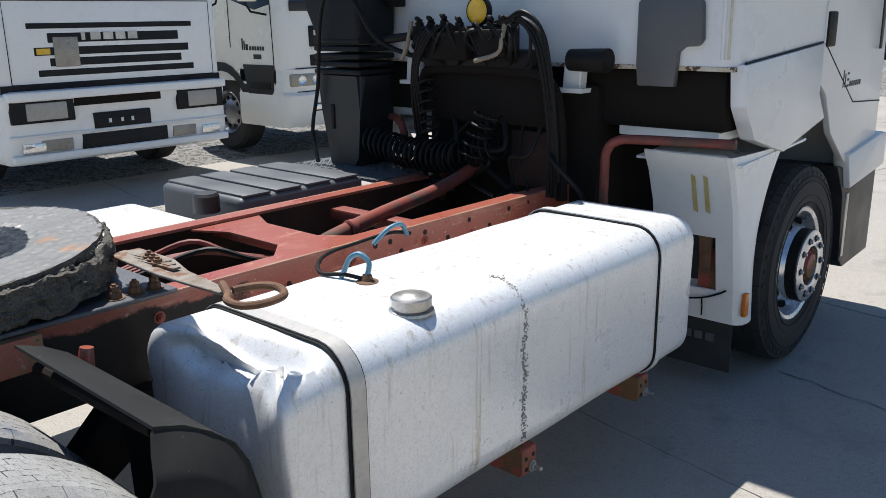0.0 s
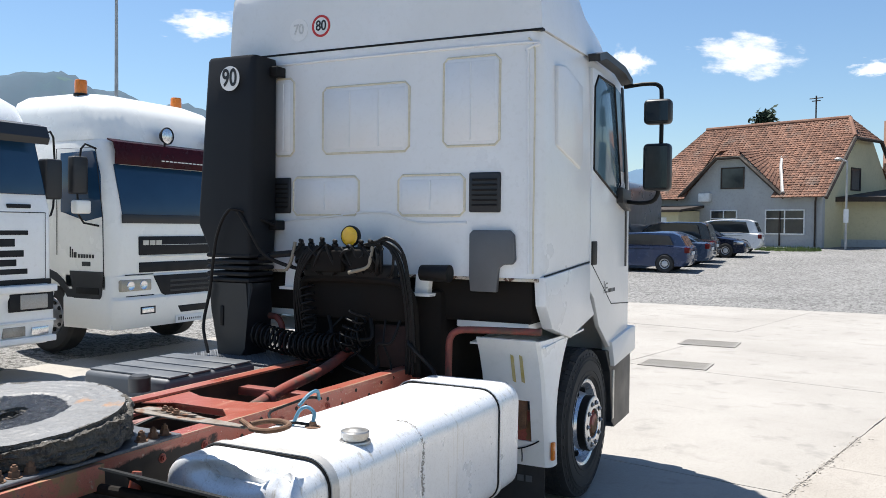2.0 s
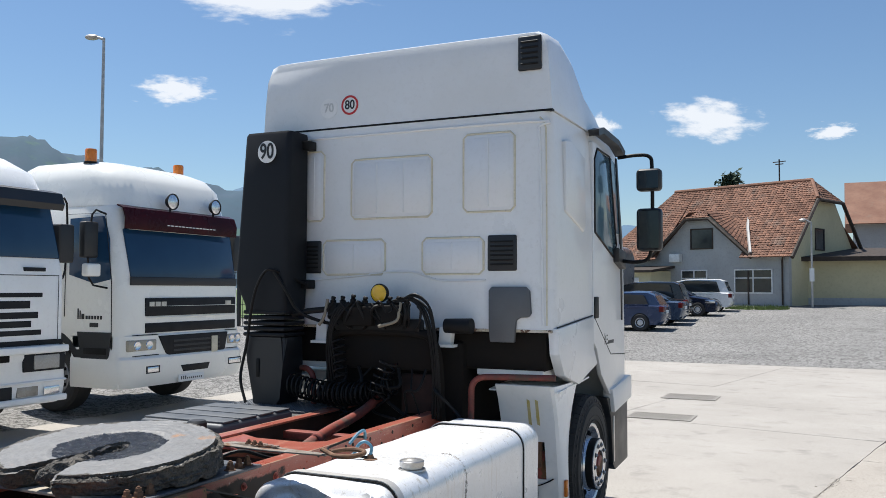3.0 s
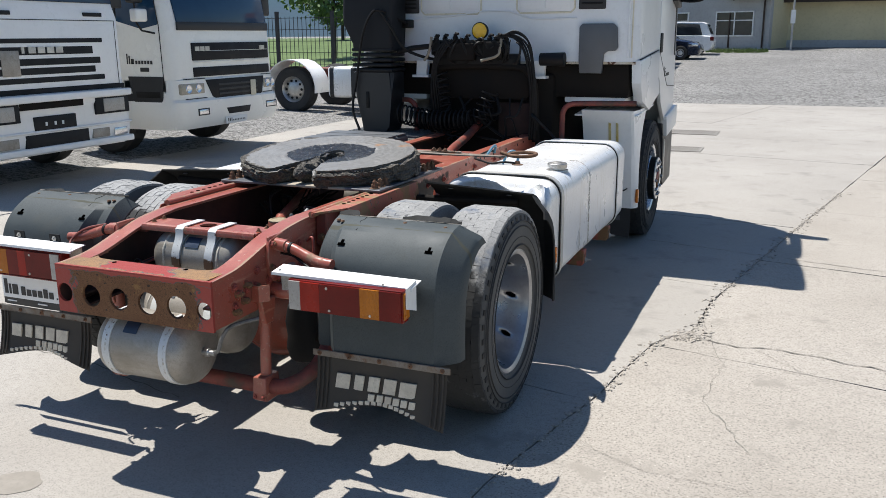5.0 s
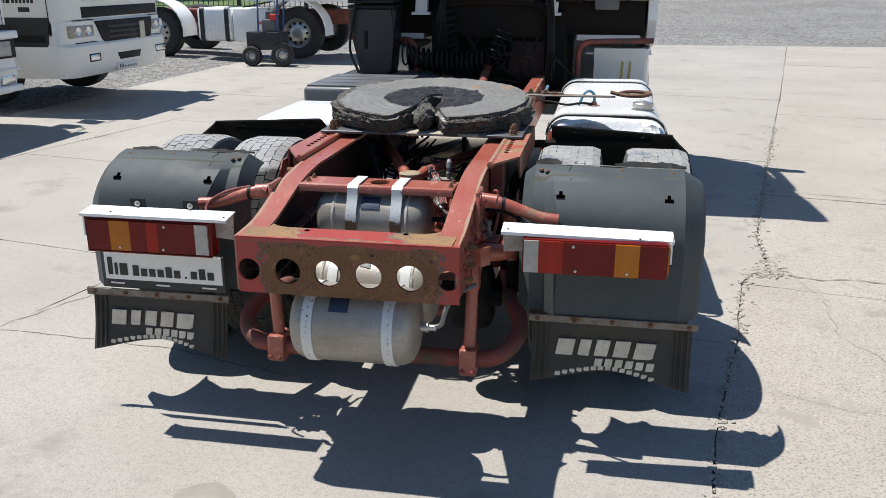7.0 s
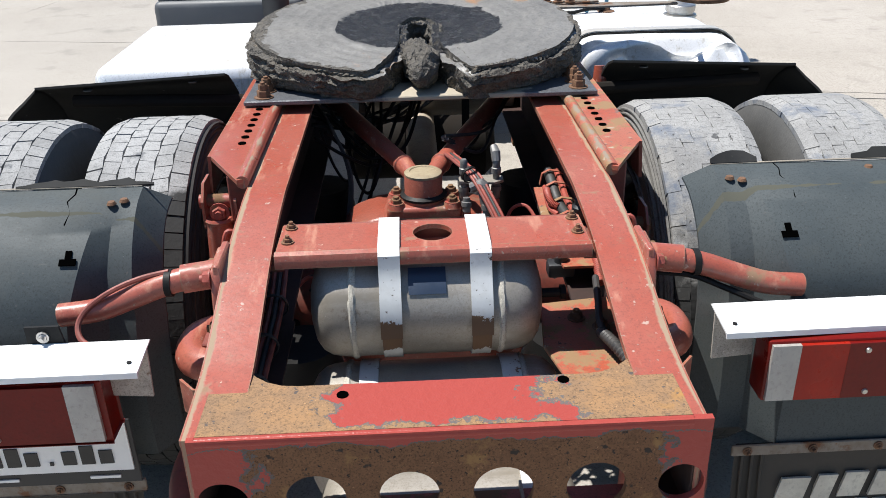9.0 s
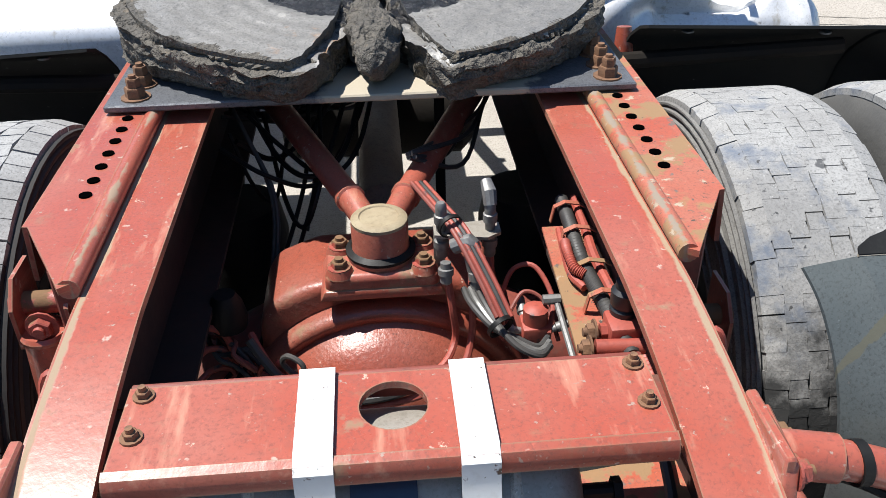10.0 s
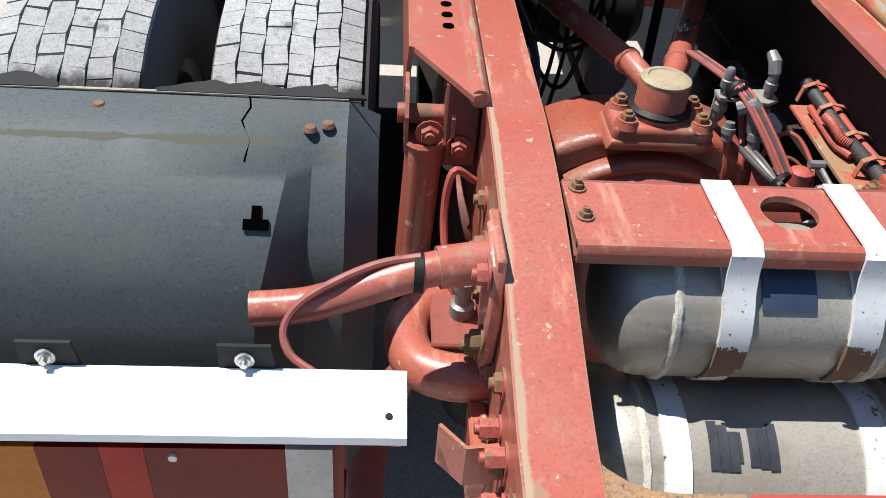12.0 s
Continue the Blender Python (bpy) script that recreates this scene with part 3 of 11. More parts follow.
# rear end channel with round holes
def plate_with_holes(x0, x1, z0, z1, holes, y0, y1, seg=28):
    """A plate across y with round holes cut through it: each hole sits in its own cell."""
    b = B()
    xs = sorted(holes)
    cells = [x0] + [(a[0] + c[0]) / 2 for a, c in zip(xs, xs[1:])] + [x1]
    for (hx, hz, r), ca, cb in zip(xs, cells, cells[1:]):
        def ring(y):
            inner, outer = [], []
            for k in range(seg):
                a = 2 * math.pi * k / seg
                c, s = math.cos(a), math.sin(a)
                inner.append(b.verts.new((hx + r * c, y, hz + r * s)))
                tx = ((cb if c > 0 else ca) - hx) / c if abs(c) > 1e-6 else 1e9
                tz = ((z1 if s > 0 else z0) - hz) / s if abs(s) > 1e-6 else 1e9
                d = min(tx, tz)
                outer.append(b.verts.new((hx + d * c, y, hz + d * s)))
            return inner, outer
        i0, o0 = ring(y0)
        i1, o1 = ring(y1)
        corners = [(cb, z1), (ca, z1), (ca, z0), (cb, z0)]
        cv0 = [b.verts.new((x, y0, z)) for x, z in corners]
        cv1 = [b.verts.new((x, y1, z)) for x, z in corners]

        def corner_between(p, q):
            for n, (x, z) in enumerate(corners):
                on_x = abs(p.co.x - x) < 1e-5 or abs(q.co.x - x) < 1e-5
                on_z = abs(p.co.z - z) < 1e-5 or abs(q.co.z - z) < 1e-5
                same = abs(p.co.x - q.co.x) < 1e-5 or abs(p.co.z - q.co.z) < 1e-5
                if on_x and on_z and not same:
                    return n
            return None
        for k in range(seg):
            k2 = (k + 1) % seg
            n = corner_between(o0[k], o0[k2])
            f0 = [i0[k], o0[k]] + ([cv0[n]] if n is not None else []) + [o0[k2], i0[k2]]
            f1 = [i1[k], o1[k]] + ([cv1[n]] if n is not None else []) + [o1[k2], i1[k2]]
            b.faces.new(f0)
            b.faces.new(f1[::-1])
            b.faces.new((i0[k], i0[k2], i1[k2], i1[k]))
            ring0 = [o0[k]] + ([cv0[n]] if n is not None else []) + [o0[k2]]
            ring1 = [o1[k]] + ([cv1[n]] if n is not None else []) + [o1[k2]]
            for a, c, d, e in zip(ring0, ring0[1:], ring1, ring1[1:]):
                if any(abs(a.co[ax] - w) < 1e-5 and abs(c.co[ax] - w) < 1e-5 for ax, w in ((0, x0), (0, x1), (2, z0), (2, z1))):
                    b.faces.new((a, c, e, d))
    return b


b = plate_with_holes(-0.386, 0.404, 0.688, 0.893, [(-0.203, 0.772, 0.047), (-0.059, 0.772, 0.047), (0.087, 0.772, 0.047), (0.232, 0.772, 0.047), (-0.345, 0.772, 0.040), (0.365, 0.772, 0.036)], -1.092, -1.080)
end_channel = part("end_channel", b, M_ENDFRONT, truck, "rusty red channel with round holes closing the frame")
tb = B()
cut = [(-0.335, -0.84)] + [(-0.335 + 0.10 * (1 - math.cos(a)), -0.855 - 0.105 * math.sin(a)) for a in [k * math.pi / 12 for k in range(7)]]
right = [(-x, y) for x, y in cut[::-1]]
prism(tb, [(-0.375, -1.088)] + [(-0.375, -0.83)] + cut + right + [(0.375, -0.83), (0.375, -1.088)], "z", 0.884, 0.893)
eb = B()
tube(eb, [(-0.374, -1.0845, 0.8855), (0.374, -1.0845, 0.8855)], 0.0085, 14)
part("bent_edge", eb, M_ENDFRONT, end_channel, "rounded red bend with chipped paint")
part("top_plate", tb, M_ENDTOP, end_channel, "rust-patched top plate")
fb = B()
box(fb, -0.37, 0.37, -1.085, -1.0, 0.684, 0.692)
part("lower_flange", fb, M_RUST, end_channel)
hb = B()
lathe(hb, [(0, 0), (0.0095, 0), (0.0095, 0.0015), (0, 0.0015)], (-0.16, -0.990, 0.8932), "z", 14)
hole0 = part("drilled_hole", hb, M_HOLE, end_channel)
twin("drilled_hole", hole0, end_channel, (0.355, 0.015, 0))

# cross member that carries the upper air tank
b = B()
cross = part("cross_member", plate_with_holes(-0.304, 0.304, -0.642, -0.510, [(0.0, -0.567, 0.039)], 0.966, 0.976), M_RED, truck,
             "red cross member with a round hole and four bolts")
cross.data.transform(Matrix.Translation((0, -2, 0)).inverted())
cross.data.transform(Matrix(((1, 0, 0, 0), (0, 0, 1, 0), (0, 1, 0, 0), (0, 0, 0, 1))))
cross.data.transform(Matrix.Translation((0, -2, 0)))
cross.data.flip_normals()
b.free()
fb = B()
sheet(fb, [(-0.653, 0.952), (-0.653, 0.966), (-0.650, 0.973), (-0.642, 0.976)], "x", -0.304, 0.304, 0.006)
part("flange", fb, M_RED, cross)
fb = B()
box(fb, -0.304, 0.304, -0.510, -0.502, 0.935, 0.976, 0.003)
part("flange", fb, M_REDDIRT, cross)
bb = B()
bolt(bb, (-0.285, -0.526, 0.976), "z", 0.0088, 0.010)
b0 = part("bolt", bb, M_BROWN, cross)
for sx in (-1, 1):
    tb = B()
    box(tb, 0.292 * sx, 0.384 * sx, -0.638, -0.514, 0.938, 0.948, 0.002, 1)
    part("end_tab", tb, M_REDDIRT, cross)
for dx, dy in ((0, -0.066), (0.572, 0), (0.572, -0.066)):
    twin("bolt", b0, cross, (dx, dy, 0))


def air_tank(name, y, z, r, x0, x1, straps, label, strap_mat, badge=None):
    b = B()
    L = x1 - x0
    d = 0.055
    prof = [(0, 0), (r * 0.40, 0.004), (r * 0.70, 0.013), (r * 0.86, 0.025), (r * 0.95, 0.041), (r * 0.99, d + 0.004), (r, d + 0.02), (r * 1.010, d + 0.03), (r * 1.010, d + 0.04), (r, d + 0.05)]
    prof = prof + [(q, L - h) for q, h in reversed(prof)]
    lathe(b, prof, (x0, y, z), "x", 48)
    tank = part(name, b, M_CAST, truck, label)
    for sx in straps:
        sb = B()
        lathe(sb, [(r + 0.0050, -0.019), (r + 0.0050, 0.019), (r - 0.001, 0.019), (r - 0.001, -0.019)], (sx, y, z), "x", 40, closed=True)
        part("strap", sb, strap_mat, tank, "white painted steel strap, flaking")
    for wx in (x0 + d + 0.035, x1 - d - 0.035):
        wb = B()
        lathe(wb, [(r + 0.0005, -0.007), (r + 0.0045, -0.003), (r + 0.0045, 0.003), (r + 0.0005, 0.007)], (wx, y, z), "x", 90)
        rough(wb, 0.0022, 110, 4)
        part("weld_bead", wb, M_WELD, tank, "pale rough weld bead")
    if badge:
        pb = B()
        a0, a1 = badge[2], badge[3]
        pts = [(y - (r + 0.002) * math.cos(a0 + (a1 - a0) * k / 6), z + (r + 0.002) * math.sin(a0 + (a1 - a0) * k / 6)) for k in range(7)]
        sheet(pb, pts, "x", badge[0], badge[1], 0.0015)
        lab = part("rating_plate", pb, M_BADGE, tank, "dark blue rating label with unreadable print")
    return tank


M_WELD = mat("dusty_weld", (0.52, 0.49, 0.42), (0.40, 0.37, 0.31), 0.8, scale=12, fine=90, bump=0.4, speck=0.4)
M_BADGE = mat("dark_blue_label", (0.02, 0.035, 0.065), (0.03, 0.045, 0.075), 0.4, scale=20, fine=120, bump=0.02)
up_tank = air_tank("air_tank", -0.583, 0.834, 0.112, -0.252, 0.219, (-0.087, 0.089), "dusty grey cylindrical air tank with domed ends", M_STRAP, (-0.052, 0.021, 0.575, 1.06))
low_tank = air_tank("air_tank", -0.963, 0.543, 0.143, -0.232, 0.245, (-0.142, 0.150), "dusty air tank hung under the frame end", M_STRAP, (-0.066, 0.004, 0.62, 1.02))
mid_tank = air_tank("air_tank", -0.678, 0.580, 0.142, -0.270, 0.262, (-0.138, 0.147), "dusty air tank under the upper one", M_STRAP)
# straps that go up over the cross member
for sx in (-0.087, 0.089):
    sb = B()
    sheet(sb, [(-0.7015, 0.815), (-0.7015, 0.845), (-0.696, 0.873), (-0.684, 0.899), (-0.670, 0.920), (-0.661, 0.945), (-0.658, 0.970), (-0.645, 0.980), (-0.505, 0.980)], "x", sx - 0.021, sx + 0.021, 0.004)
    part("strap", sb, M_STRAP, up_tank, "white painted steel strap, flaking")
for sx in (-0.142, 0.150):
    for dx in (-0.026, 0.020):
        sb = B()
        prism(sb, [(-1.062, 0.702), (-0.990, 0.702), (-0.990, 0.690), (-1.020, 0.680), (-1.046, 0.664), (-1.058, 0.670)], "x", sx + dx, sx + dx + 0.005)
        part("hanger", sb, M_TAN, low_tank)

# rear axle
M_DUSTCAP = mat("tan_dust_cap", (0.33, 0.27, 0.17), (0.26, 0.20, 0.12), 0.7, scale=20, fine=90, bump=0.3)
b = B()
CZ = 0.455
prof = [(0, -0.212), (0.06, -0.209), (0.115, -0.197), (0.165, -0.176), (0.205, -0.148), (0.232, -0.120), (0.246, -0.094), (0.251, -0.078), (0.256, -0.069), (0.264, -0.072), (0.272, -0.074), (0.281, -0.068), (0.286, -0.054), (0.286, -0.02), (0.275, 0.06), (0.20, 0.18), (0.11, 0.36), (0, 0.36)]
lathe(b, prof, (-0.010, 0.0, CZ), "y", 64)
axle = part("axle_housing", b, M_REDCAST, truck, "round cast differential housing in red paint", angle=60)
b = B()
lathe(b, [(0, -0.80), (0.075, -0.80), (0.090, -0.42), (0.125, -0.30), (0.16, -0.22), (0.16, 0.22), (0.125, 0.30), (0.090, 0.42), (0.075, 0.80), (0, 0.80)], (0, 0.10, 0.475), "x", 28)
part("axle_tube", b, M_REDDIRT, axle)
b = B()
prism(b, [(-0.128, 0.772), (0.112, 0.772), (0.195, 0.738), (0.218, 0.69), (0.222, 0.56), (0.20, 0.42), (-0.22, 0.42), (-0.242, 0.56), (-0.238, 0.69), (-0.213, 0.738)], "y", -0.030, 0.16, 0.022, 4)
part("housing_shoulder", b, M_REDCAST, axle, angle=60)
b = B()
box(b, -0.108, 0.092, -0.066, 0.050, 0.770, 0.812, 0.012, 3)
prism(b, [(-0.120, 0.763), (0.104, 0.763), (0.094, 0.785), (-0.110, 0.785)], "y", -0.070, 0.055, 0.006, 2)
for sx in (-1, 1):
    for dy in (-0.045, 0.024):
        lathe(b, [(0, 0), (0.026, 0), (0.021, 0.014), (0, 0.014)], (-0.008 + 0.0735 * sx, dy, 0.806), "z", 18)
joint = part("ball_joint", b, M_RED, axle, "bolted ball joint block")
b = B()
lathe(b, [(0, 0), (0.060, 0), (0.061, 0.008), (0.052, 0.016), (0.0505, 0.022), (0.0505, 0.066), (0.047, 0.074), (0, 0.074)], (-0.008, 0.002, 0.812), "z", 36)
part("ball_cup", b, M_RED, joint)
b = B()
lathe(b, [(0.0495, 0.0), (0.050, 0.006), (0.044, 0.010), (0.036, 0.0105), (0.034, 0.008), (0.010, 0.0075), (0, 0.0085)], (-0.008, 0.002, 0.881), "z", 36)
part("dust_cap", b, M_DUSTCAP, joint, "tan dust cap")
b = B()
lathe(b, [(0.052, 0), (0.0625, 0.005), (0.0625, 0.010), (0.052, 0.016)], (-0.008, 0.002, 0.817), "z", 36)
part("rubber_ring", b, M_BLACK, joint)
bb = B()
bolt(bb, (-0.0815, -0.045, 0.819), "z", 0.0145, 0.014)
b0 = part("bolt", bb, M_RUST, joint)
for dx, dy in ((0, 0.069), (0.147, 0), (0.147, 0.069)):
    twin("bolt", b0, joint, (dx, dy, 0))
for sx in (-1, 1):
    b = B()
    tube(b, [(-0.008 + 0.018 * sx, 0.030, 0.856), (-0.008 + 0.048 * sx, 0.095, 0.872), (-0.008 + 0.33 * sx, 0.83, 0.885)], [0.023, 0.0245, 0.030], 18)
    part("thrust_rod", b, M_RED, axle, "red tubular thrust rod of the V-link")
    b = B()
    d = Vector((0.282 * sx, 0.735, 0.013))
    lathe(b, [(0.0245, -0.008), (0.0285, -0.005), (0.0285, 0.005), (0.0245, 0.008)], (-0.008 + 0.052 * sx, 0.105, 0.8722), seg=18, m=d.to_track_quat("Z", "Y").to_matrix().to_4x4())
    part("clamp_ring", b, M_RED, axle)
# drain plug and air spring pots
bb = B()
bolt(bb, (-0.096, -0.140, 0.640), "y", 0.0105, 0.026, flip=-1)
part("plug", bb, M_BROWN, axle)
for sx in (-1, 1):
    for yy in (-0.30, 0.46):
        b = B()
        lathe(b, [(0, 0), (0.09, 0), (0.105, 0.05), (0.097, 0.11), (0.105, 0.18), (0.09, 0.26), (0, 0.26)], (0.33 * sx, yy, 0.42 if yy > 0 else 0.30), "z", 24)
        part("air_spring", b, M_BLACK, truck, "black rubber air spring")

# mounting plate and fifth wheel
b = B()
box(b, -0.492, 0.488, 0.188, 1.02, 1.026, 1.040, 0.003, 1)
M_MOUNT = mat("dusty_mounting_plate", (0.16, 0.165, 0.175), (0.09, 0.095, 0.105), 0.45, metal=0.3, scale=6, fine=90, mix=0.6, bump=0.3, speck=0.6)
stain(M_MOUNT, (0.42, 0.37, 0.29), (("X", 0.10, 0.20, 0.12, True), ("Y", -1.77, 0.10, 0.05, True)), 7.0, 1.0, 0.55, 0.25, 0.85)
mount = part("mounting_plate", b, M_MOUNT, truck, "dirty steel plate under the coupling")
bb = B()
bolt(bb, (-0.44, 0.225, 1.040), "z", 0.019, 0.022)
bolt(bb, (-0.44, 0.225, 1.058), "z", 0.0135, 0.020, washer=False)
b0 = part("bolt", bb, M_BROWN, mount)
for sx in (-1, 1):
    for k in range(6):
        if sx == -1 and k == 0:
            continue
        twin("bolt", b0, mount, (0.44 + 0.44 * sx, 0.062 * k + (0.436 if k > 2 else 0.0), 0))


def fifth_wheel():
    """Thick round coupling plate with a tapered slot that opens to the rear."""
    b = B()
    cy, z1, th = 0.558, 1.170, 0.118
    outline = []
    n = 80
    for k in range(n + 1):
        a = radians(-90 + 17) + radians(360 - 34) * k / n
        outline.append((0.511 * math.cos(a) - 0.012, cy + 0.454 * math.sin(a)))
    slot = [(-0.135, 0.130), (-0.108, 0.160), (-0.084, 0.215), (-0.064, 0.275), (-0.046, 0.345), (-0.038, 0.43), (-0.038, 0.50), (-0.034, 0.60), (-0.012, 0.635), (0.014, 0.635), (0.036, 0.60), (0.038, 0.50), (0.036, 0.43), (0.046, 0.345), (0.064, 0.275), (0.084, 0.215), (0.108, 0.160), (0.132, 0.130)]
    prism(b, outline + slot, "z", z1 - th, z1)
    bmesh.ops.remove_doubles(b, verts=b.verts, dist=1e-5)
    edges = [e for e in b.edges if abs(e.verts[0].co.z - e.verts[1].co.z) < 1e-4 and e.verts[0].co.z > z1 - 0.01]
    bmesh.ops.bevel(b, geom=edges, offset=0.022, segments=4, affect="EDGES")
    bmesh.ops.triangulate(b, faces=[f for f in b.faces if len(f.verts) > 4])
    for _ in range(6):
        bmesh.ops.subdivide_edges(b, edges=[e for e in b.edges if e.calc_length() > 0.015], cuts=1)
        bmesh.ops.triangulate(b, faces=[f for f in b.faces if len(f.verts) > 3])
    for v in b.verts:
        r = math.hypot(v.co.x, v.co.y - cy)
        if v.co.z < z1 - 0.012:
            layer = math.sin(v.co.z * 230 + 4 * noise.noise(v.co * 5))
            d = Vector((v.co.x, v.co.y - cy, 0)).normalized()
            v.co += noise.noise_vector(v.co * 10) * 0.014 + noise.noise_vector(v.co * 26) * 0.010 + noise.noise_vector(v.co * 70) * 0.006 + d * 0.006 * layer
        else:
            dish = max(0.0, 1 - (r / 0.27) ** 2)
            v.co.z += 0.003 * noise.noise(v.co * 9) + 0.0022 * noise.noise(v.co * 34) + 0.0012 * math.sin(r * 150) - 0.016 * dish
            if r < 0.27:
                v.co.z += 0.004 * abs(noise.noise(v.co * 60))
        low = min(1.0, max(0.0, (z1 - v.co.z) / th))
        v.co.z += (v.co.y - 0.6) * 0.10 * (1 - 0.6 * low)
        if v.co.y < 0.6:
            # the lobes curve in below the lip
            v.co.y += 0.055 * low ** 1.5 * min(1.0, (0.6 - v.co.y) / 0.4)
    return b


M_WETGREASE = mat("wet_black_grease", (0.020, 0.020, 0.022), (0.045, 0.045, 0.048), 0.22, scale=30, fine=120, mix=0.4, bump=1.0, bump_dist=0.02)
M_WORNTOP = mat("worn_plate_top", (0.27, 0.258, 0.238), (0.16, 0.155, 0.146), 0.42, metal=0.15, scale=5, fine=70, mix=0.8, bump=0.5, speck=0.5,
                spots=(0.36, 0.18, 0.07), spot_scale=3.6, spot_at=0.60, spot_soft=0.08)
wheel5 = part("fifth_wheel", fifth_wheel(), M_GREASE, truck, "round fifth-wheel coupling caked with dried grease", angle=60)
# worn bare steel on top, wet grease round the throat
wheel5.data.materials.append(M_WORNTOP)
wheel5.data.materials.append(M_WETGREASE)
for f in wheel5.data.polygons:
    c = f.center + Vector((0, 2, 0))
    r = math.hypot(c.x, (c.y - 0.558) * 1.12) + 0.02 * noise.noise(c * 14)
    if f.normal.z > 0.80 and c.z > 1.08 and r < 0.475 + 0.02 * noise.noise(c * 30):
        f.material_index = 2 if r < 0.255 else 1
# lump of grease left in the slot
b = B()
t = B()
bmesh.ops.create_icosphere(t, subdivisions=4, radius=1)
merge(b, t, Matrix.Translation((0.0, 0.34, 1.095)) @ Matrix.Diagonal((0.05, 0.16, 0.055, 1)))
rough(b, 0.02, 18, 2)
rough(b, 0.012, 45, 2)
part("grease_lump", b, M_GREASE, wheel5, "lump of dried grease in the slot")

# torn dark label on top of the large tank
M_TORN = mat("torn_black_label", (0.02, 0.024, 0.03), (0.035, 0.04, 0.045), 0.5, scale=20, fine=60)
b = B()
tn = random.Random(8)
for k in range(7):
    x = -0.092 + 0.014 * k
    a0, a1 = 0.86 + tn.uniform(-0.03, 0.06), 1.30 + tn.uniform(-0.12, 0.03)
    pts = [(-0.678 - 0.1435 * math.cos(a0 + (a1 - a0) * j / 4), 0.580 + 0.1435 * math.sin(a0 + (a1 - a0) * j / 4)) for j in range(5)]
    sheet(b, pts, "x", x, x + 0.0135 if k != 3 else x + 0.004, 0.001)
parts("label_scrap", b, M_TORN, mid_tank, "torn black label")


# wheels
def tyre_mesh(R, W, rim_r):
    b = B()
    h = W / 2
    prof = [(rim_r, -h * 0.80), (rim_r + 0.02, -h * 0.93), (rim_r + 0.07, -h), (R - 0.09, -h * 0.99), (R - 0.035, -h * 0.92), (R - 0.014, -h * 0.80), (R - 0.012, 0)]
    prof = prof + [(r, -z) for r, z in reversed(prof[:-1])]
    lathe(b, prof, (0, 0, 0), "x", 56)
    return b


def tread_mesh(R, W, rows=6, n=74, seed=1, worn=False):
    """Blocks in columns with zigzag grooves; a worn tread has most of them closed by dust."""
    b = B()
    rnd = random.Random(seed)
    w = W * 0.88 / rows

    def groove(i, a):
        if i in (0, rows):
            return -W * 0.44 + i * w
        f = (a * n / (2 * math.pi) + 0.5 * i) % 2.0
        return -W * 0.44 + i * w + w * 0.06 * (abs(f - 1.0) * 2 - 1)

    for i in range(rows):
        for k in range(n):
            a = 2 * math.pi * (k + (0.5 if i % 2 else 0.0) + rnd.uniform(-0.05, 0.05)) / n
            if worn:
                da = math.pi / n * (1.004 if rnd.random() < 0.5 else rnd.uniform(0.965, 0.98))
                gl, gr = [-0.001 if rnd.random() < 0.7 else 0.0012 for _ in range(2)]
            else:
                da = math.pi / n * rnd.uniform(0.92, 0.95)
                gl = gr = 0.0011
            r0, r1 = R - 0.014, R - rnd.uniform(0.0, 0.0006 if worn else 0.0018)
            slant = 0.10 * da * (1 if i % 2 else -1) + rnd.uniform(-0.05, 0.05) * da
            if worn or i in (0, rows - 1):
                slant = 0.0
            vs = []
            for r in (r0, r1):
                for sx, sa in ((0, -1), (1, -1), (1, 1), (0, 1)):
                    aa = a + sa * da + slant * (2 * sx - 1)
                    x = groove(i + sx, aa) + (gl if sx == 0 else -gr) + (0.0 if r == r0 else (0.0006 if sx == 0 else -0.0006))
                    rr = r - (0.012 if (i == 0 and sx == 0) or (i == rows - 1 and sx == 1) else 0)
                    if r == r1 and not worn:
                        rr -= rnd.uniform(0.0, 0.0012)
                    vs.append(b.verts.new((x, rr * math.cos(aa), rr * math.sin(aa))))
            b.faces.new(vs[4:8])
            for q in range(4):
                b.faces.new((vs[q], vs[(q + 1) % 4], vs[4 + (q + 1) % 4], vs[4 + q]))
    return b


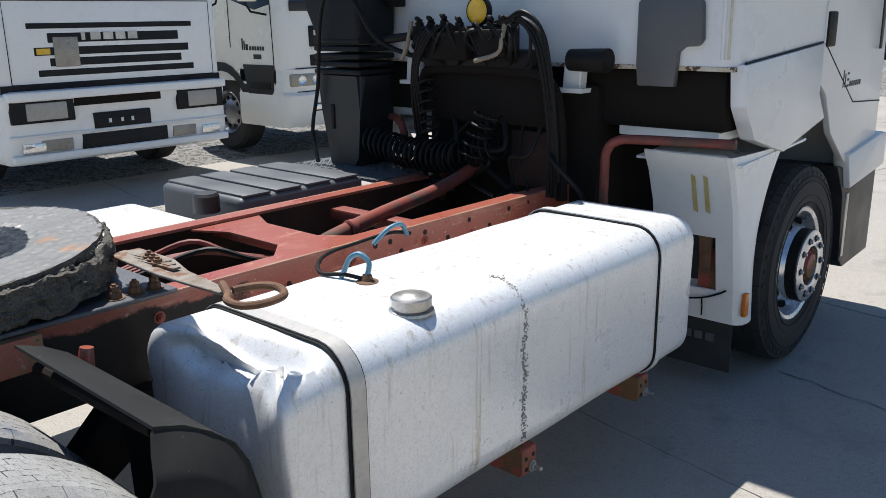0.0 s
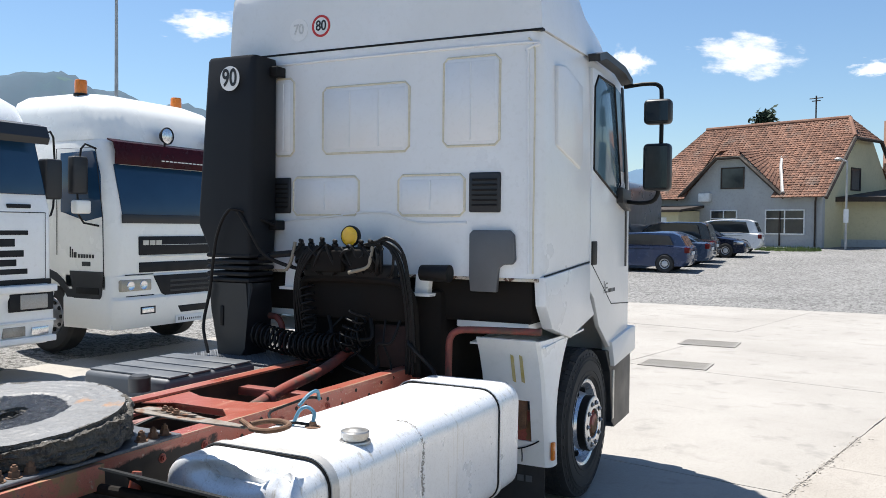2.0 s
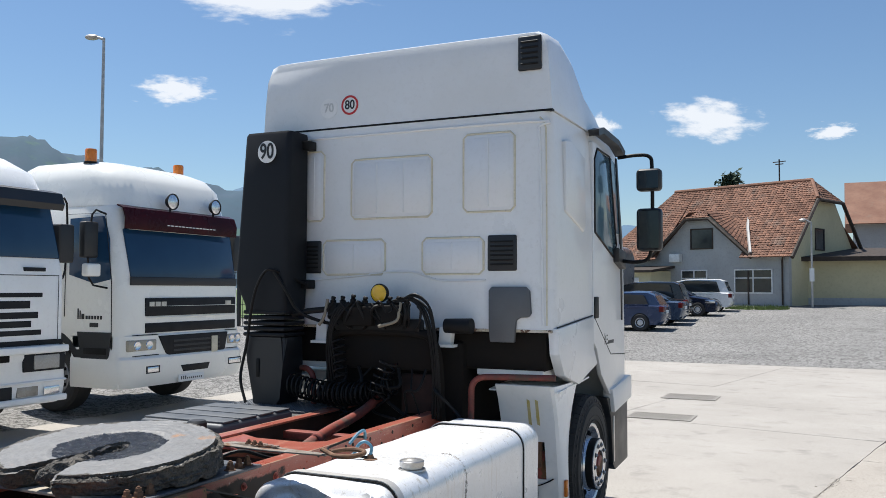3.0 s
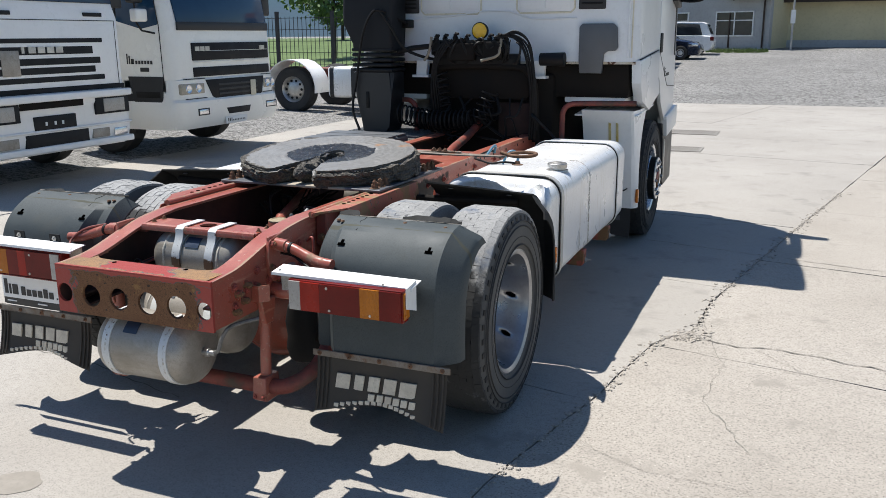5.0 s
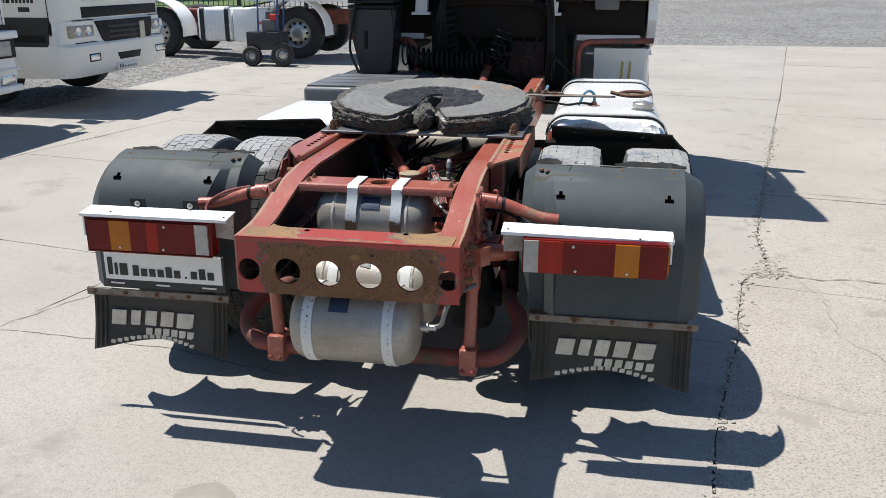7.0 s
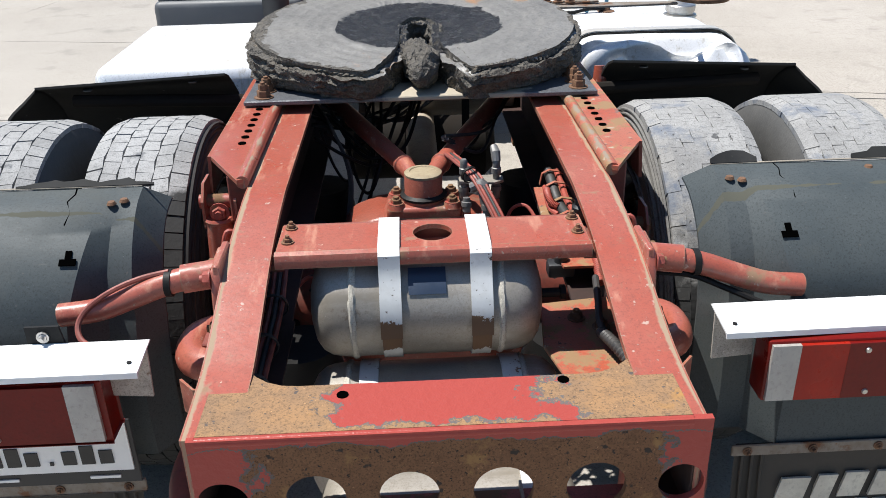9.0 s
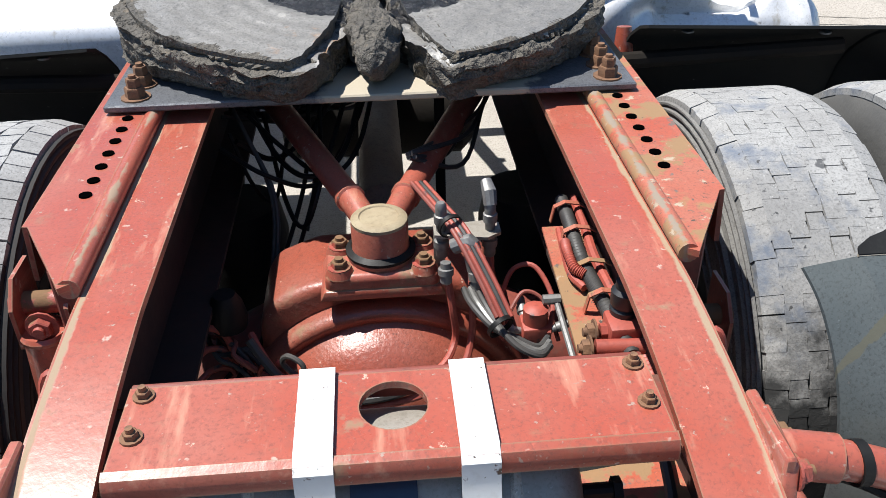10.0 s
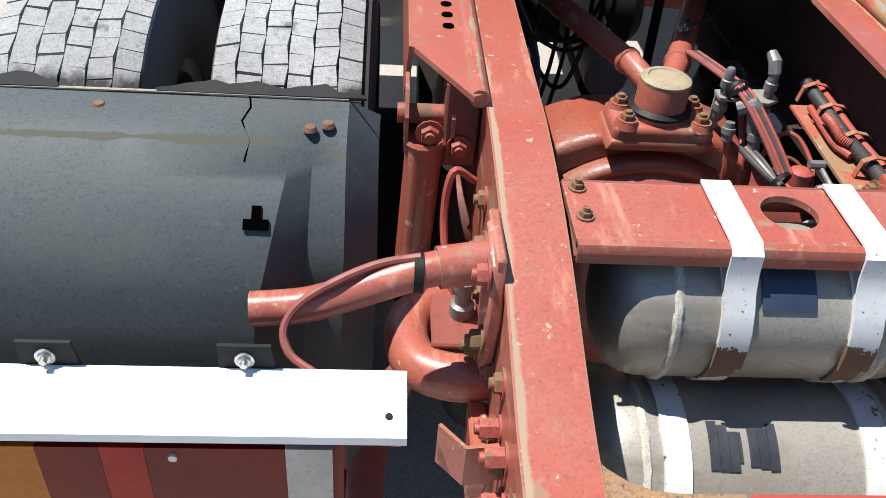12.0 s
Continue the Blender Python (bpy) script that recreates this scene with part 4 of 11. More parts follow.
def wheel(at, R, W, rim_r, out, tread, deep, label, nuts=True, hub_red=False, name="wheel"):
    """out: +1 when the outer side faces +x. deep: how far the disc sits in from the outer edge."""
    b = tyre_mesh(R, W, rim_r)
    bmesh.ops.translate(b, verts=b.verts, vec=at)
    tyre = part(name, b, M_TYRE if hub_red else M_TYREMID if nuts or at[0] < 0 else M_TYREDUST, truck, label)
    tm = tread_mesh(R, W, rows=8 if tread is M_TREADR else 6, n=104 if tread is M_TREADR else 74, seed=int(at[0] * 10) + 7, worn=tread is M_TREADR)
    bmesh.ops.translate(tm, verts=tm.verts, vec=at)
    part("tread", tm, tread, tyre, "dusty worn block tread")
    h = W / 2 * out
    if nuts:
        sb = B()
        for rr_, wd in ((rim_r + 0.035, 0.004), (rim_r + 0.075, 0.003), (R - 0.085, 0.004), (R - 0.060, 0.003)):
            lathe(sb, [(rr_ - wd, h * 0.985), (rr_, h * 1.018), (rr_ + wd, h * 0.985)], at, "x", 56)
        n_lug = 44
        for k in range(n_lug):
            a = 2 * math.pi * k / n_lug
            m = Matrix.Translation(at) @ Matrix.Rotation(a, 4, "X")
            box(sb, h * 0.88, h * 0.955, -0.012, 0.012, R - 0.058, R - 0.036, m=m)
        parts("sidewall_rib", sb, M_TYRE, tyre)
    rb = B()
    rr = rim_r
    disc = h - deep * out
    prof = [(rr + 0.012, h * 0.80), (rr + 0.016, h * 0.88), (rr + 0.006, h * 0.90), (rr - 0.012, h * 0.84), (rr - 0.022, h * 0.60), (rr - 0.030, h * 0.2)]
    if hub_red:
        prof = prof[:5] + [(rr - 0.034, h * 0.42), (rr - 0.048, h * 0.34), (rr - 0.075, h * 0.46), (rr * 0.69, h * 0.80), (rr * 0.655, h * 0.90)]
    elif deep > W * 0.6:
        prof += [(rr - 0.045, disc + 0.03 * out), (rr * 0.80, disc), (rr * 0.55, disc - 0.01 * out), (rr * 0.5, disc + 0.0 * out), (0, disc)]
    else:
        prof += [(rr - 0.05, disc - 0.03 * out), (rr * 0.72, disc + 0.012 * out), (rr * 0.60, disc + 0.022 * out), (rr * 0.55, disc + 0.022 * out), (0, disc + 0.022 * out)]
    lathe(rb, prof, at, "x", 48)
    inner = [(rr + 0.01, -h * 0.8), (rr - 0.03, -h * 0.7), (rr - 0.03, h * 0.2)]
    lathe(rb, inner, at, "x", 40)
    rim = part("rim", rb, M_FRIM if hub_red else M_RIM, tyre, "dull aluminium steel-grey rim")
    if hub_red:
        cb = B()
        lathe(cb, [(rr * 0.66, h * 0.88), (rr * 0.665, h * 1.22), (rr * 0.63, h * 1.26)], at, "x", 48)
        part("collar", cb, M_BLACK, rim, "black step behind the wheel ring")
        cb = B()
        lathe(cb, [(rr * 0.645, h * 1.20), (rr * 0.645, h * 1.285), (rr * 0.63, h * 1.30), (rr * 0.37, h * 1.31), (rr * 0.355, h * 1.29), (rr * 0.355, h * 1.0)], at, "x", 48)
        ring = part("wheel_ring", cb, M_FRIM, rim, "bright steel ring with ten nut wells")
        cb = B()
        lathe(cb, [(rr * 0.355, h * 1.05), (rr * 0.33, h * 1.16), (rr * 0.25, h * 1.20), (rr * 0.22, h * 1.34), (rr * 0.10, h * 1.36), (0, h * 1.36)], at, "x", 30)
        hub = part("hub", cb, M_RUST, rim, "rusty red hub")
        sb = B()
        for k in range(10):
            a = 2 * math.pi * k / 10
            bolt(sb, (at[0] + h * 1.19, at[1] + rr * 0.285 * math.cos(a), at[2] + rr * 0.285 * math.sin(a)), "x", 0.008, 0.010, flip=out)
        parts("bolt", sb, M_RUST, hub)
        wb, nb = B(), B()
        lathe(wb, [(0, 0), (0.0185, 0), (0.0185, 0.003 * out), (0, 0.003 * out)], (at[0] + h * 1.303, at[1] + rr * 0.50, at[2]), "x", 18)
        lathe(nb, [(0.011, 0.002 * out), (0.011, 0.012 * out), (0.007, 0.018 * out), (0, 0.019 * out)], (at[0] + h * 1.303, at[1] + rr * 0.50 + 0.002, at[2]), "x", 12)
        vb = B()
        lathe(vb, [(0, 0), (0.024, 0), (0.024, 0.006 * out), (0, 0.006 * out)], (0, 0, 0), "x", 16, m=Matrix.Translation((at[0] + h * 0.575, at[1] + rr * 0.755, at[2])) @ Matrix.Rotation(radians(-42) * out, 4, "Z"))
        firsts = (("nut_well", part("nut_well", wb, M_BLACK, ring), rr * 0.50), ("wheel_nut", part("wheel_nut", nb, M_RIM, ring), rr * 0.50))
        for nm, src, q in firsts:
            for k in range(1, 10):
                a = 2 * math.pi * k / 10
                twin(nm, src, ring, (0, q * (math.cos(a) - 1), q * math.sin(a)))
        hand = part("hand_hole", vb, M_BLACK, rim)
        for k in range(1, 10):
            m = Matrix.Translation(at) @ Matrix.Rotation(2 * math.pi * k / 10, 4, "X") @ Matrix.Translation((-at[0], -at[1], -at[2]))
            vb = B()
            lathe(vb, [(0, 0), (0.024, 0), (0.024, 0.006 * out), (0, 0.006 * out)], (0, 0, 0), "x", 16, m=m @ Matrix.Translation((at[0] + h * 0.575, at[1] + rr * 0.755, at[2])) @ Matrix.Rotation(radians(-42) * out, 4, "Z"))
            part("hand_hole", vb, M_BLACK, rim)
    elif nuts and deep <= 0.15:
        face = at[0] + disc + 0.022 * out
        nb = B()
        bolt(nb, (face, at[1] + rr * 0.48, at[2]), "x", 0.018, 0.026, flip=out)
        nut = part("wheel_nut", nb, M_UNDER, tyre)
        vb = B()
        lathe(vb, [(0, 0), (0.026, 0), (0.026, 0.012 * out), (0, 0.012 * out)], (at[0] + disc + 0.010 * out, at[1] + rr * 0.80, at[2]), "x", 16)
        hand = part("hand_hole", vb, M_BLACK, tyre)
        for k in range(1, 10):
            a = 2 * math.pi * k / 10
            if deep > 0.15:
                break
            twin("wheel_nut", nut, tyre, (0, rr * 0.48 * (math.cos(a) - 1), rr * 0.48 * math.sin(a)))
            twin("hand_hole", hand, tyre, (0, rr * 0.80 * (math.cos(a) - 1), rr * 0.80 * math.sin(a)))
        kb = B()
        lathe(kb, [(rr * 0.36, 0), (rr * 0.36, 0.05 * out), (rr * 0.28, 0.075 * out), (rr * 0.26, 0.05 * out), (0, 0.045 * out)], (face, at[1], at[2]), "x", 30)
        part("hub", kb, M_BLACK, tyre, "dark hub")
    return tyre


for sx in (-1, 1):
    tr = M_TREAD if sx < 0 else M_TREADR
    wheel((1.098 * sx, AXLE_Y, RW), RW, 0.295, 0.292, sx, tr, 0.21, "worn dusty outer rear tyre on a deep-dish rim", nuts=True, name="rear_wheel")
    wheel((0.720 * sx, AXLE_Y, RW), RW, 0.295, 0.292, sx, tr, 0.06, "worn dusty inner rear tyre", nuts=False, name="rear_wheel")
    wheel((1.085 * sx, AXLE_F, 0.53), 0.525, 0.30, 0.292, sx, M_TYRE, 0.085, "front tyre on a ten-hole rim with a rusty red hub", hub_red=True, name="front_wheel")
    # brake drum and hub bolts seen from inside the frame
    b = B()
    lathe(b, [(0, 0), (0.20, 0), (0.20, 0.16), (0.12, 0.17), (0, 0.17)], (0.60 * sx - (0.17 if sx > 0 else 0.0), AXLE_Y, RW), "x", 28)
    part("brake_drum", b, M_UNDER, truck)
    xi = (0.720 - 0.1475) * sx
    b = B()
    for rr_, wd, hh in ((0.325, 0.006, 0.003), (0.352, 0.004, 0.003), (0.400, 0.003, 0.002), (0.425, 0.005, 0.004), (0.452, 0.004, 0.003), (0.466, 0.004, 0.003), (0.478, 0.004, 0.002)):
        side = xi + (0.0 if rr_ < 0.43 else 0.010 * (rr_ - 0.43) / 0.05) * sx
        lathe(b, [(rr_ - wd, side + 0.004 * sx), (rr_ - wd * 0.5, side - hh * sx), (rr_ + wd * 0.5, side - hh * sx), (rr_ + wd, side + 0.004 * sx)], (0, AXLE_Y, RW), "x", 64)
    parts("sidewall_rib", b, M_TYREDUST if sx > 0 else M_TYRE, truck, "raised ring on the inner sidewall")
    b = B()
    lathe(b, [(0.262, xi + 0.05 * sx), (0.282, xi + 0.022 * sx), (0.294, xi + 0.014 * sx), (0.302, xi + 0.018 * sx), (0.302, xi + 0.03 * sx), (0.275, xi + 0.055 * sx)], (0, AXLE_Y, RW), "x", 64, closed=True)
    part("rim_lip", b, M_RIM, truck, "pale edge of the inner rim")
    b = B()
    bolt(b, (xi + 0.075 * sx, AXLE_Y, RW + 0.222), "x", 0.014, 0.020, flip=-sx)
    hb0 = part("hub_bolt", b, M_BROWN, truck)
    for k in range(1, 14):
        a = 2 * math.pi * k / 14
        twin("hub_bolt", hb0, truck, (0, -0.222 * math.sin(a), 0.222 * (math.cos(a) - 1)))

# rear mudguards
MUD = [(-0.425, 1.041), (-0.49, 1.030), (-0.55, 1.004), (-0.605, 0.966), (-0.650, 0.916), (-0.676, 0.862), (-0.692, 0.80), (-0.704, 0.65), (-0.706, 0.515)]


def rolled_edge(b, line, x_out, sx, deep):
    """The outer edge of a mudguard, rolled over and in towards the hub."""
    axle = Vector((0, AXLE_Y, RW))
    rows = []
    for p in line:
        d = (axle - Vector((0, p.y, p.z))).normalized()
        base = Vector((x_out, p.y, p.z))
        row = []
        for dx, din in ((0, 0.0), (0.034, 0.036), (0.066, 0.068), (0.080, 0.088), (0.084, deep)):
            row.append(b.verts.new(base + Vector((dx * sx, 0, 0)) + d * din))
        for dx, din in ((0.077, deep), (0.073, 0.092), (0.060, 0.074), (0.029, 0.042), (0, 0.008)):
            row.append(b.verts.new(base + Vector((dx * sx, 0, 0)) + d * din))
        rows.append(row)
    for r0, r1 in zip(rows, rows[1:]):
        for k in range(len(r0) - 1):
            b.faces.new((r0[k], r0[k + 1], r1[k + 1], r1[k]))
    b.faces.new(rows[0])
    b.faces.new(rows[-1][::-1])


def flap_y(u, f):
    return -0.702 - 0.045 * f * f * (0.4 + 1.2 * abs(u - 0.5)) - 0.010 * math.sin(u * 9) * f


def mudguard(sx):
    b = B()
    x_in, x_out = 0.600 * sx, 1.165 * sx
    hub = Vector((0, AXLE_Y, RW))
    line = smooth_line([(0, y, z) for y, z in MUD], 4)
    # main panel: flat outside, folded in towards the hub along a crease that widens downwards
    rows = []
    for i, p in enumerate(line):
        s_ = min(1.0, max(0.0, i / 20.0))
        d = (hub - Vector((0, p.y, p.z))).normalized()
        xa, xb, dip = 0.640 + 0.012 * s_, 0.652 + 0.056 * s_, 0.066 * s_ ** 1.2
        cols = [(0.556, 0.060 + dip), (0.600, dip), (xa, dip), (xb, 0.0), (0.86, -0.002), (1.165, 0.0)]
        rows.append([b.verts.new(Vector((x * sx, p.y, p.z)) + d * k) for x, k in cols] + [b.verts.new(Vector((x * sx, p.y, p.z)) + d * (k + 0.007)) for x, k in reversed(cols)])
    n = len(rows[0])
    for r0, r1 in zip(rows, rows[1:]):
        for k in range(n):
            b.faces.new((r0[k], r0[(k + 1) % n], r1[(k + 1) % n], r1[k]))
    b.faces.new(rows[0])
    b.faces.new(rows[-1][::-1])
    # wide rolled-in outer edge
    rolled_edge(b, line, x_out, sx, 0.13)
    rough(b, 0.004, 5, 3)
    g = part("mudguard", b, M_FENDER, truck, "dark grey plastic rear mudguard, cracked along its top edge")
    # slots: small dark key-shaped openings
    for x in (0.708, 1.105):
        s = B()
        prism(s, [(x * sx - 0.016, 0), (x * sx + 0.016, 0), (x * sx + 0.016, 0.014), (x * sx + 0.006, 0.014), (x * sx + 0.006, 0.032), (x * sx - 0.006, 0.032), (x * sx - 0.006, 0.014), (x * sx - 0.016, 0.014)],
              "z", 0.0, 0.003, m=Matrix.Translation((0, -0.617, 0.9565)) @ Matrix.Rotation(radians(37), 4, "X"))
        part("slot", s, M_HOLE, g)
    s = B()
    for x, y in ((0.625, -0.478), (0.648, -0.487), (0.93, -0.455), (1.12, -0.47)):
        lathe(s, [(0, 0), (0.010, 0), (0.007, 0.006), (0, 0.007)], (x * sx, y, 1.0395 + (y + 0.425) * 0.175), "z", 12)
    parts("rivet", s, M_BROWN, g)
    # split running down from the top edge, and a shallow fold
    s = B()
    cx = 0.735 * sx
    tube(s, [(cx, -0.424, 1.0425), (cx + 0.004, -0.450, 1.0385), (cx - 0.004, -0.478, 1.0335), (cx + 0.010, -0.510, 1.0215), (cx + 0.006, -0.540, 1.0095)], 0.0013, 5)
    part("split", s, M_HOLE, g, "crack in the plastic")
    # torn black lip that sticks out of the top edge
    rnd = random.Random(5 + sx)
    for a, c in (((0.575, 0.86), (0.99, 1.13)) if sx < 0 else ((0.905, 1.175), (0.60, 0.70))):
        s = B()
        n = int((c - a) / 0.018)
        near, far = [], []
        for k in range(n + 1):
            x = a + (c - a) * k / n
            e = min(1.0, 4.0 * min(k, n - k) / n + 0.15)
            out, up = (0.022 + 0.012 * rnd.uniform(-1, 1)) * e * (1.3 if sx > 0 else 0.8), (0.005 + 0.008 * rnd.random() * e) * (1.4 if sx > 0 else 0.7)
            near.append(Vector((x * sx, -0.427, 1.0425)))
            far.append(Vector((x * sx, -0.427 + out, 1.0425 + up)))
        lo = [[s.verts.new(v) for v in row] for row in (near, far)]
        hi = [[s.verts.new(v + Vector((0, 0, 0.004))) for v in row] for row in (near, far)]
        for k in range(n):
            s.faces.new((lo[0][k], lo[1][k], lo[1][k + 1], lo[0][k + 1]))
            s.faces.new((hi[0][k], hi[0][k + 1], hi[1][k + 1], hi[1][k]))
            for q in (0, 1):
                s.faces.new((lo[q][k], lo[q][k + 1], hi[q][k + 1], hi[q][k]))
        for k in (0, n):
            s.faces.new((lo[0][k], hi[0][k], hi[1][k], lo[1][k]))
        part("torn_edge", s, M_GUARD, g, "torn black plastic lip")
    s = B()
    tube(s, [(0.60 * sx, -0.4255, 1.0435), (0.86 * sx, -0.4255, 1.0445), (1.16 * sx, -0.4255, 1.0435)], 0.0022, 6, curve=3)
    part("rim_wire", s, M_TAN, g, "pale worn edge")
    # holding strip and mud flap
    zt = 0.517 if sx > 0 else 0.503
    s = B()
    box(s, 0.612 * sx, 1.238 * sx, -0.717, -0.711, zt - 0.022, zt + 0.006, 0.002, 1)
    strip = part("clamp_strip", s, M_STEELRUST, g, "rusty clamping strip")
    s = B()
    for k in range(5):
        bolt(s, (sx * (0.645 + 0.14 * k), -0.717, zt - 0.008), "y", 0.007, 0.006, flip=-1)
    parts("bolt", s, M_BROWN, strip)
    s = B()
    nx, nz = 16, 8
    rows = []
    for j in range(nz + 1):
        z = zt - 0.260 * j / nz
        row = []
        for i in range(nx + 1):
            u = i / nx
            x = (0.625 + 0.595 * u) * sx
            sag = 0.050 * math.sin(u * math.pi) * (j / nz)
            y = flap_y(u, j / nz)
            row.append(s.verts.new((x, y, z + sag)))
        rows.append(row)
    for j in range(nz):
        for i in range(nx):
            s.faces.new((rows[j][i], rows[j][i + 1], rows[j + 1][i + 1], rows[j + 1][i]))
    bmesh.ops.solidify(s, geom=s.faces[:], thickness=0.006)
    flap = part("mud_flap", s, M_FLAP, g, "dusty black rubber mud flap with worn cream print")
    # ribs along both sides and the print as plain blocks
    s = B()
    for k in range(3):
        for u in (0.025 + 0.035 * k, 0.975 - 0.035 * k):
            tube(s, [((0.625 + 0.595 * u) * sx, flap_y(u, f) - 0.006, zt - 0.26 * f + 0.050 * math.sin(u * math.pi) * f) for f in (0.06, 0.3, 0.5, 0.7, 0.85, 0.97)], 0.004, 6)
    parts("rib", s, M_FLAP, flap)
    s = B()
    x_l = 0.715 if sx > 0 else -1.145

    def block(pts):
        xm, zm = sum(p[0] for p in pts) / len(pts), sum(p[1] for p in pts) / len(pts)
        u = (abs(xm) - 0.625) / 0.595
        y = flap_y(u, (zt - zm) / 0.26)
        prism(s, pts, "y", y - 0.010, y - 0.004)

    # three rows of plain cream shapes, slanted and close-set, the lowest bent along the edge
    x = x_l
    for w in (0.078, 0.056, 0.064, 0.070, 0.086):
        zb = zt - 0.150
        block([(x + 0.002, zb), (x + w - 0.012, zb), (x + w, zb + 0.066), (x + 0.014, zb + 0.066)])
        x += w + 0.006
    for k in range(6):
        x = x_l + 0.150 + 0.0385 * k
        zb = zt - 0.192
        block([(x, zb), (x + 0.028, zb), (x + 0.033, zb + 0.032), (x + 0.005, zb + 0.032)])
    for k in range(14):
        x = x_l + 0.004 + 0.027 * k
        zb = zt - 0.236 + 0.030 * math.sin(math.pi * (k + 1.5) / 16)
        block([(x, zb), (x + 0.020, zb), (x + 0.022, zb + 0.016), (x + 0.002, zb + 0.016)])
    parts("print_block", s, M_FLAPTXT, flap, "worn cream block print")
    return g


M_STEELRUST = mat("rust_speckled_strip", (0.26, 0.24, 0.21), (0.18, 0.13, 0.09), 0.7, metal=0.3, scale=14, fine=90, bump=0.2,
                  spots=(0.17, 0.08, 0.04), spot_scale=9, spot_at=0.55)
for sx in (-1, 1):
    mudguard(sx)

# front halves of the rear mudguards
FMUD = [(0.495, 1.040), (0.56, 1.018), (0.62, 0.980), (0.675, 0.930), (0.712, 0.87), (0.738, 0.79), (0.755, 0.65), (0.760, 0.42)]
for sx in (-1, 1):
    b = B()
    sheet(b, FMUD, "x", 0.60 * sx, 1.195 * sx, 0.007)
    rolled_edge(b, smooth_line([(0, y, z) for y, z in FMUD], 3), 1.195 * sx, sx, 0.13)
    for v in b.verts:
        u = max(0.0, (abs(v.co.x) - 0.60) / 0.595)
        v.co.y += 0.032 * u
        v.co.z -= 0.036 * u
    rough(b, 0.006, 6, 9)
    g = part("mudguard", b, M_GUARD, truck, "black plastic front half of the rear mudguard")
    s = B()
    tube(s, [(0.40 * sx, 0.58, 0.93), (1.10 * sx, 0.58, 0.95)], 0.02, 10)
    part("stay", s, M_UNDER, g)
    s = B()
    for x in (0.72, 1.05):
        lathe(s, [(0, 0), (0.014, 0), (0.014, 0.004), (0, 0.004)], (x * sx, 0.575, 1.006 - 0.03 * (x - 0.6) / 0.595), "z", 12)
    parts("rivet", s, M_GREY, g)


# bent pipes that carry the mudguards
for sx in (-1, 1):
    b = B()
    tube(b, [(0.40 * sx, -0.652, 0.948), (0.47 * sx, -0.664, 0.944), (0.52 * sx, -0.672, 0.934), (0.58 * sx, -0.680, 0.914), (0.64 * sx, -0.688, 0.897), (0.708 * sx, -0.692, 0.891)], 0.0225, 18, curve=5)
    tube(b, [(0.40 * sx, -0.652, 0.948), (0.478 * sx, -0.6655, 0.9435)], 0.0275, 18)
    pipe = part("mudguard_pipe", b, M_RED, truck, "bent red steel pipe holding the mudguard")
    b = B()
    lathe(b, [(0.0228, -0.006), (0.0262, -0.006), (0.0262, 0.006), (0.0228, 0.006)], (0.502 * sx, -0.669, 0.938), "x", 18, closed=True)
    part("cable_tie", b, M_BLACK, pipe)
    b = B()
    prism(b, [(-0.71, 0.885), (-0.60, 0.885), (-0.59, 0.985), (-0.70, 0.985)], "x", 0.398 * sx, 0.412 * sx, 0.003, 1)
    part("flange", b, M_RED, pipe)
    b = B()
    if sx < 0:
        tube(b, [(-0.50, -0.668, 0.962), (-0.55, -0.672, 0.953), (-0.60, -0.690, 0.940), (-0.645, -0.705, 0.915), (-0.664, -0.725, 0.890), (-0.655, -0.750, 0.872), (-0.625, -0.770, 0.862), (-0.59, -0.785, 0.85)], 0.0055, 8, curve=5)
    else:
        tube(b, [(0.43, -0.64, 0.905), (0.50, -0.66, 0.905), (0.56, -0.69, 0.890), (0.62, -0.72, 0.872), (0.68, -0.75, 0.86)], 0.0065, 8, curve=5)
    part("cable", b, M_REDHOSE if sx < 0 else M_BLACK, truck, "cable to the tail lamp")

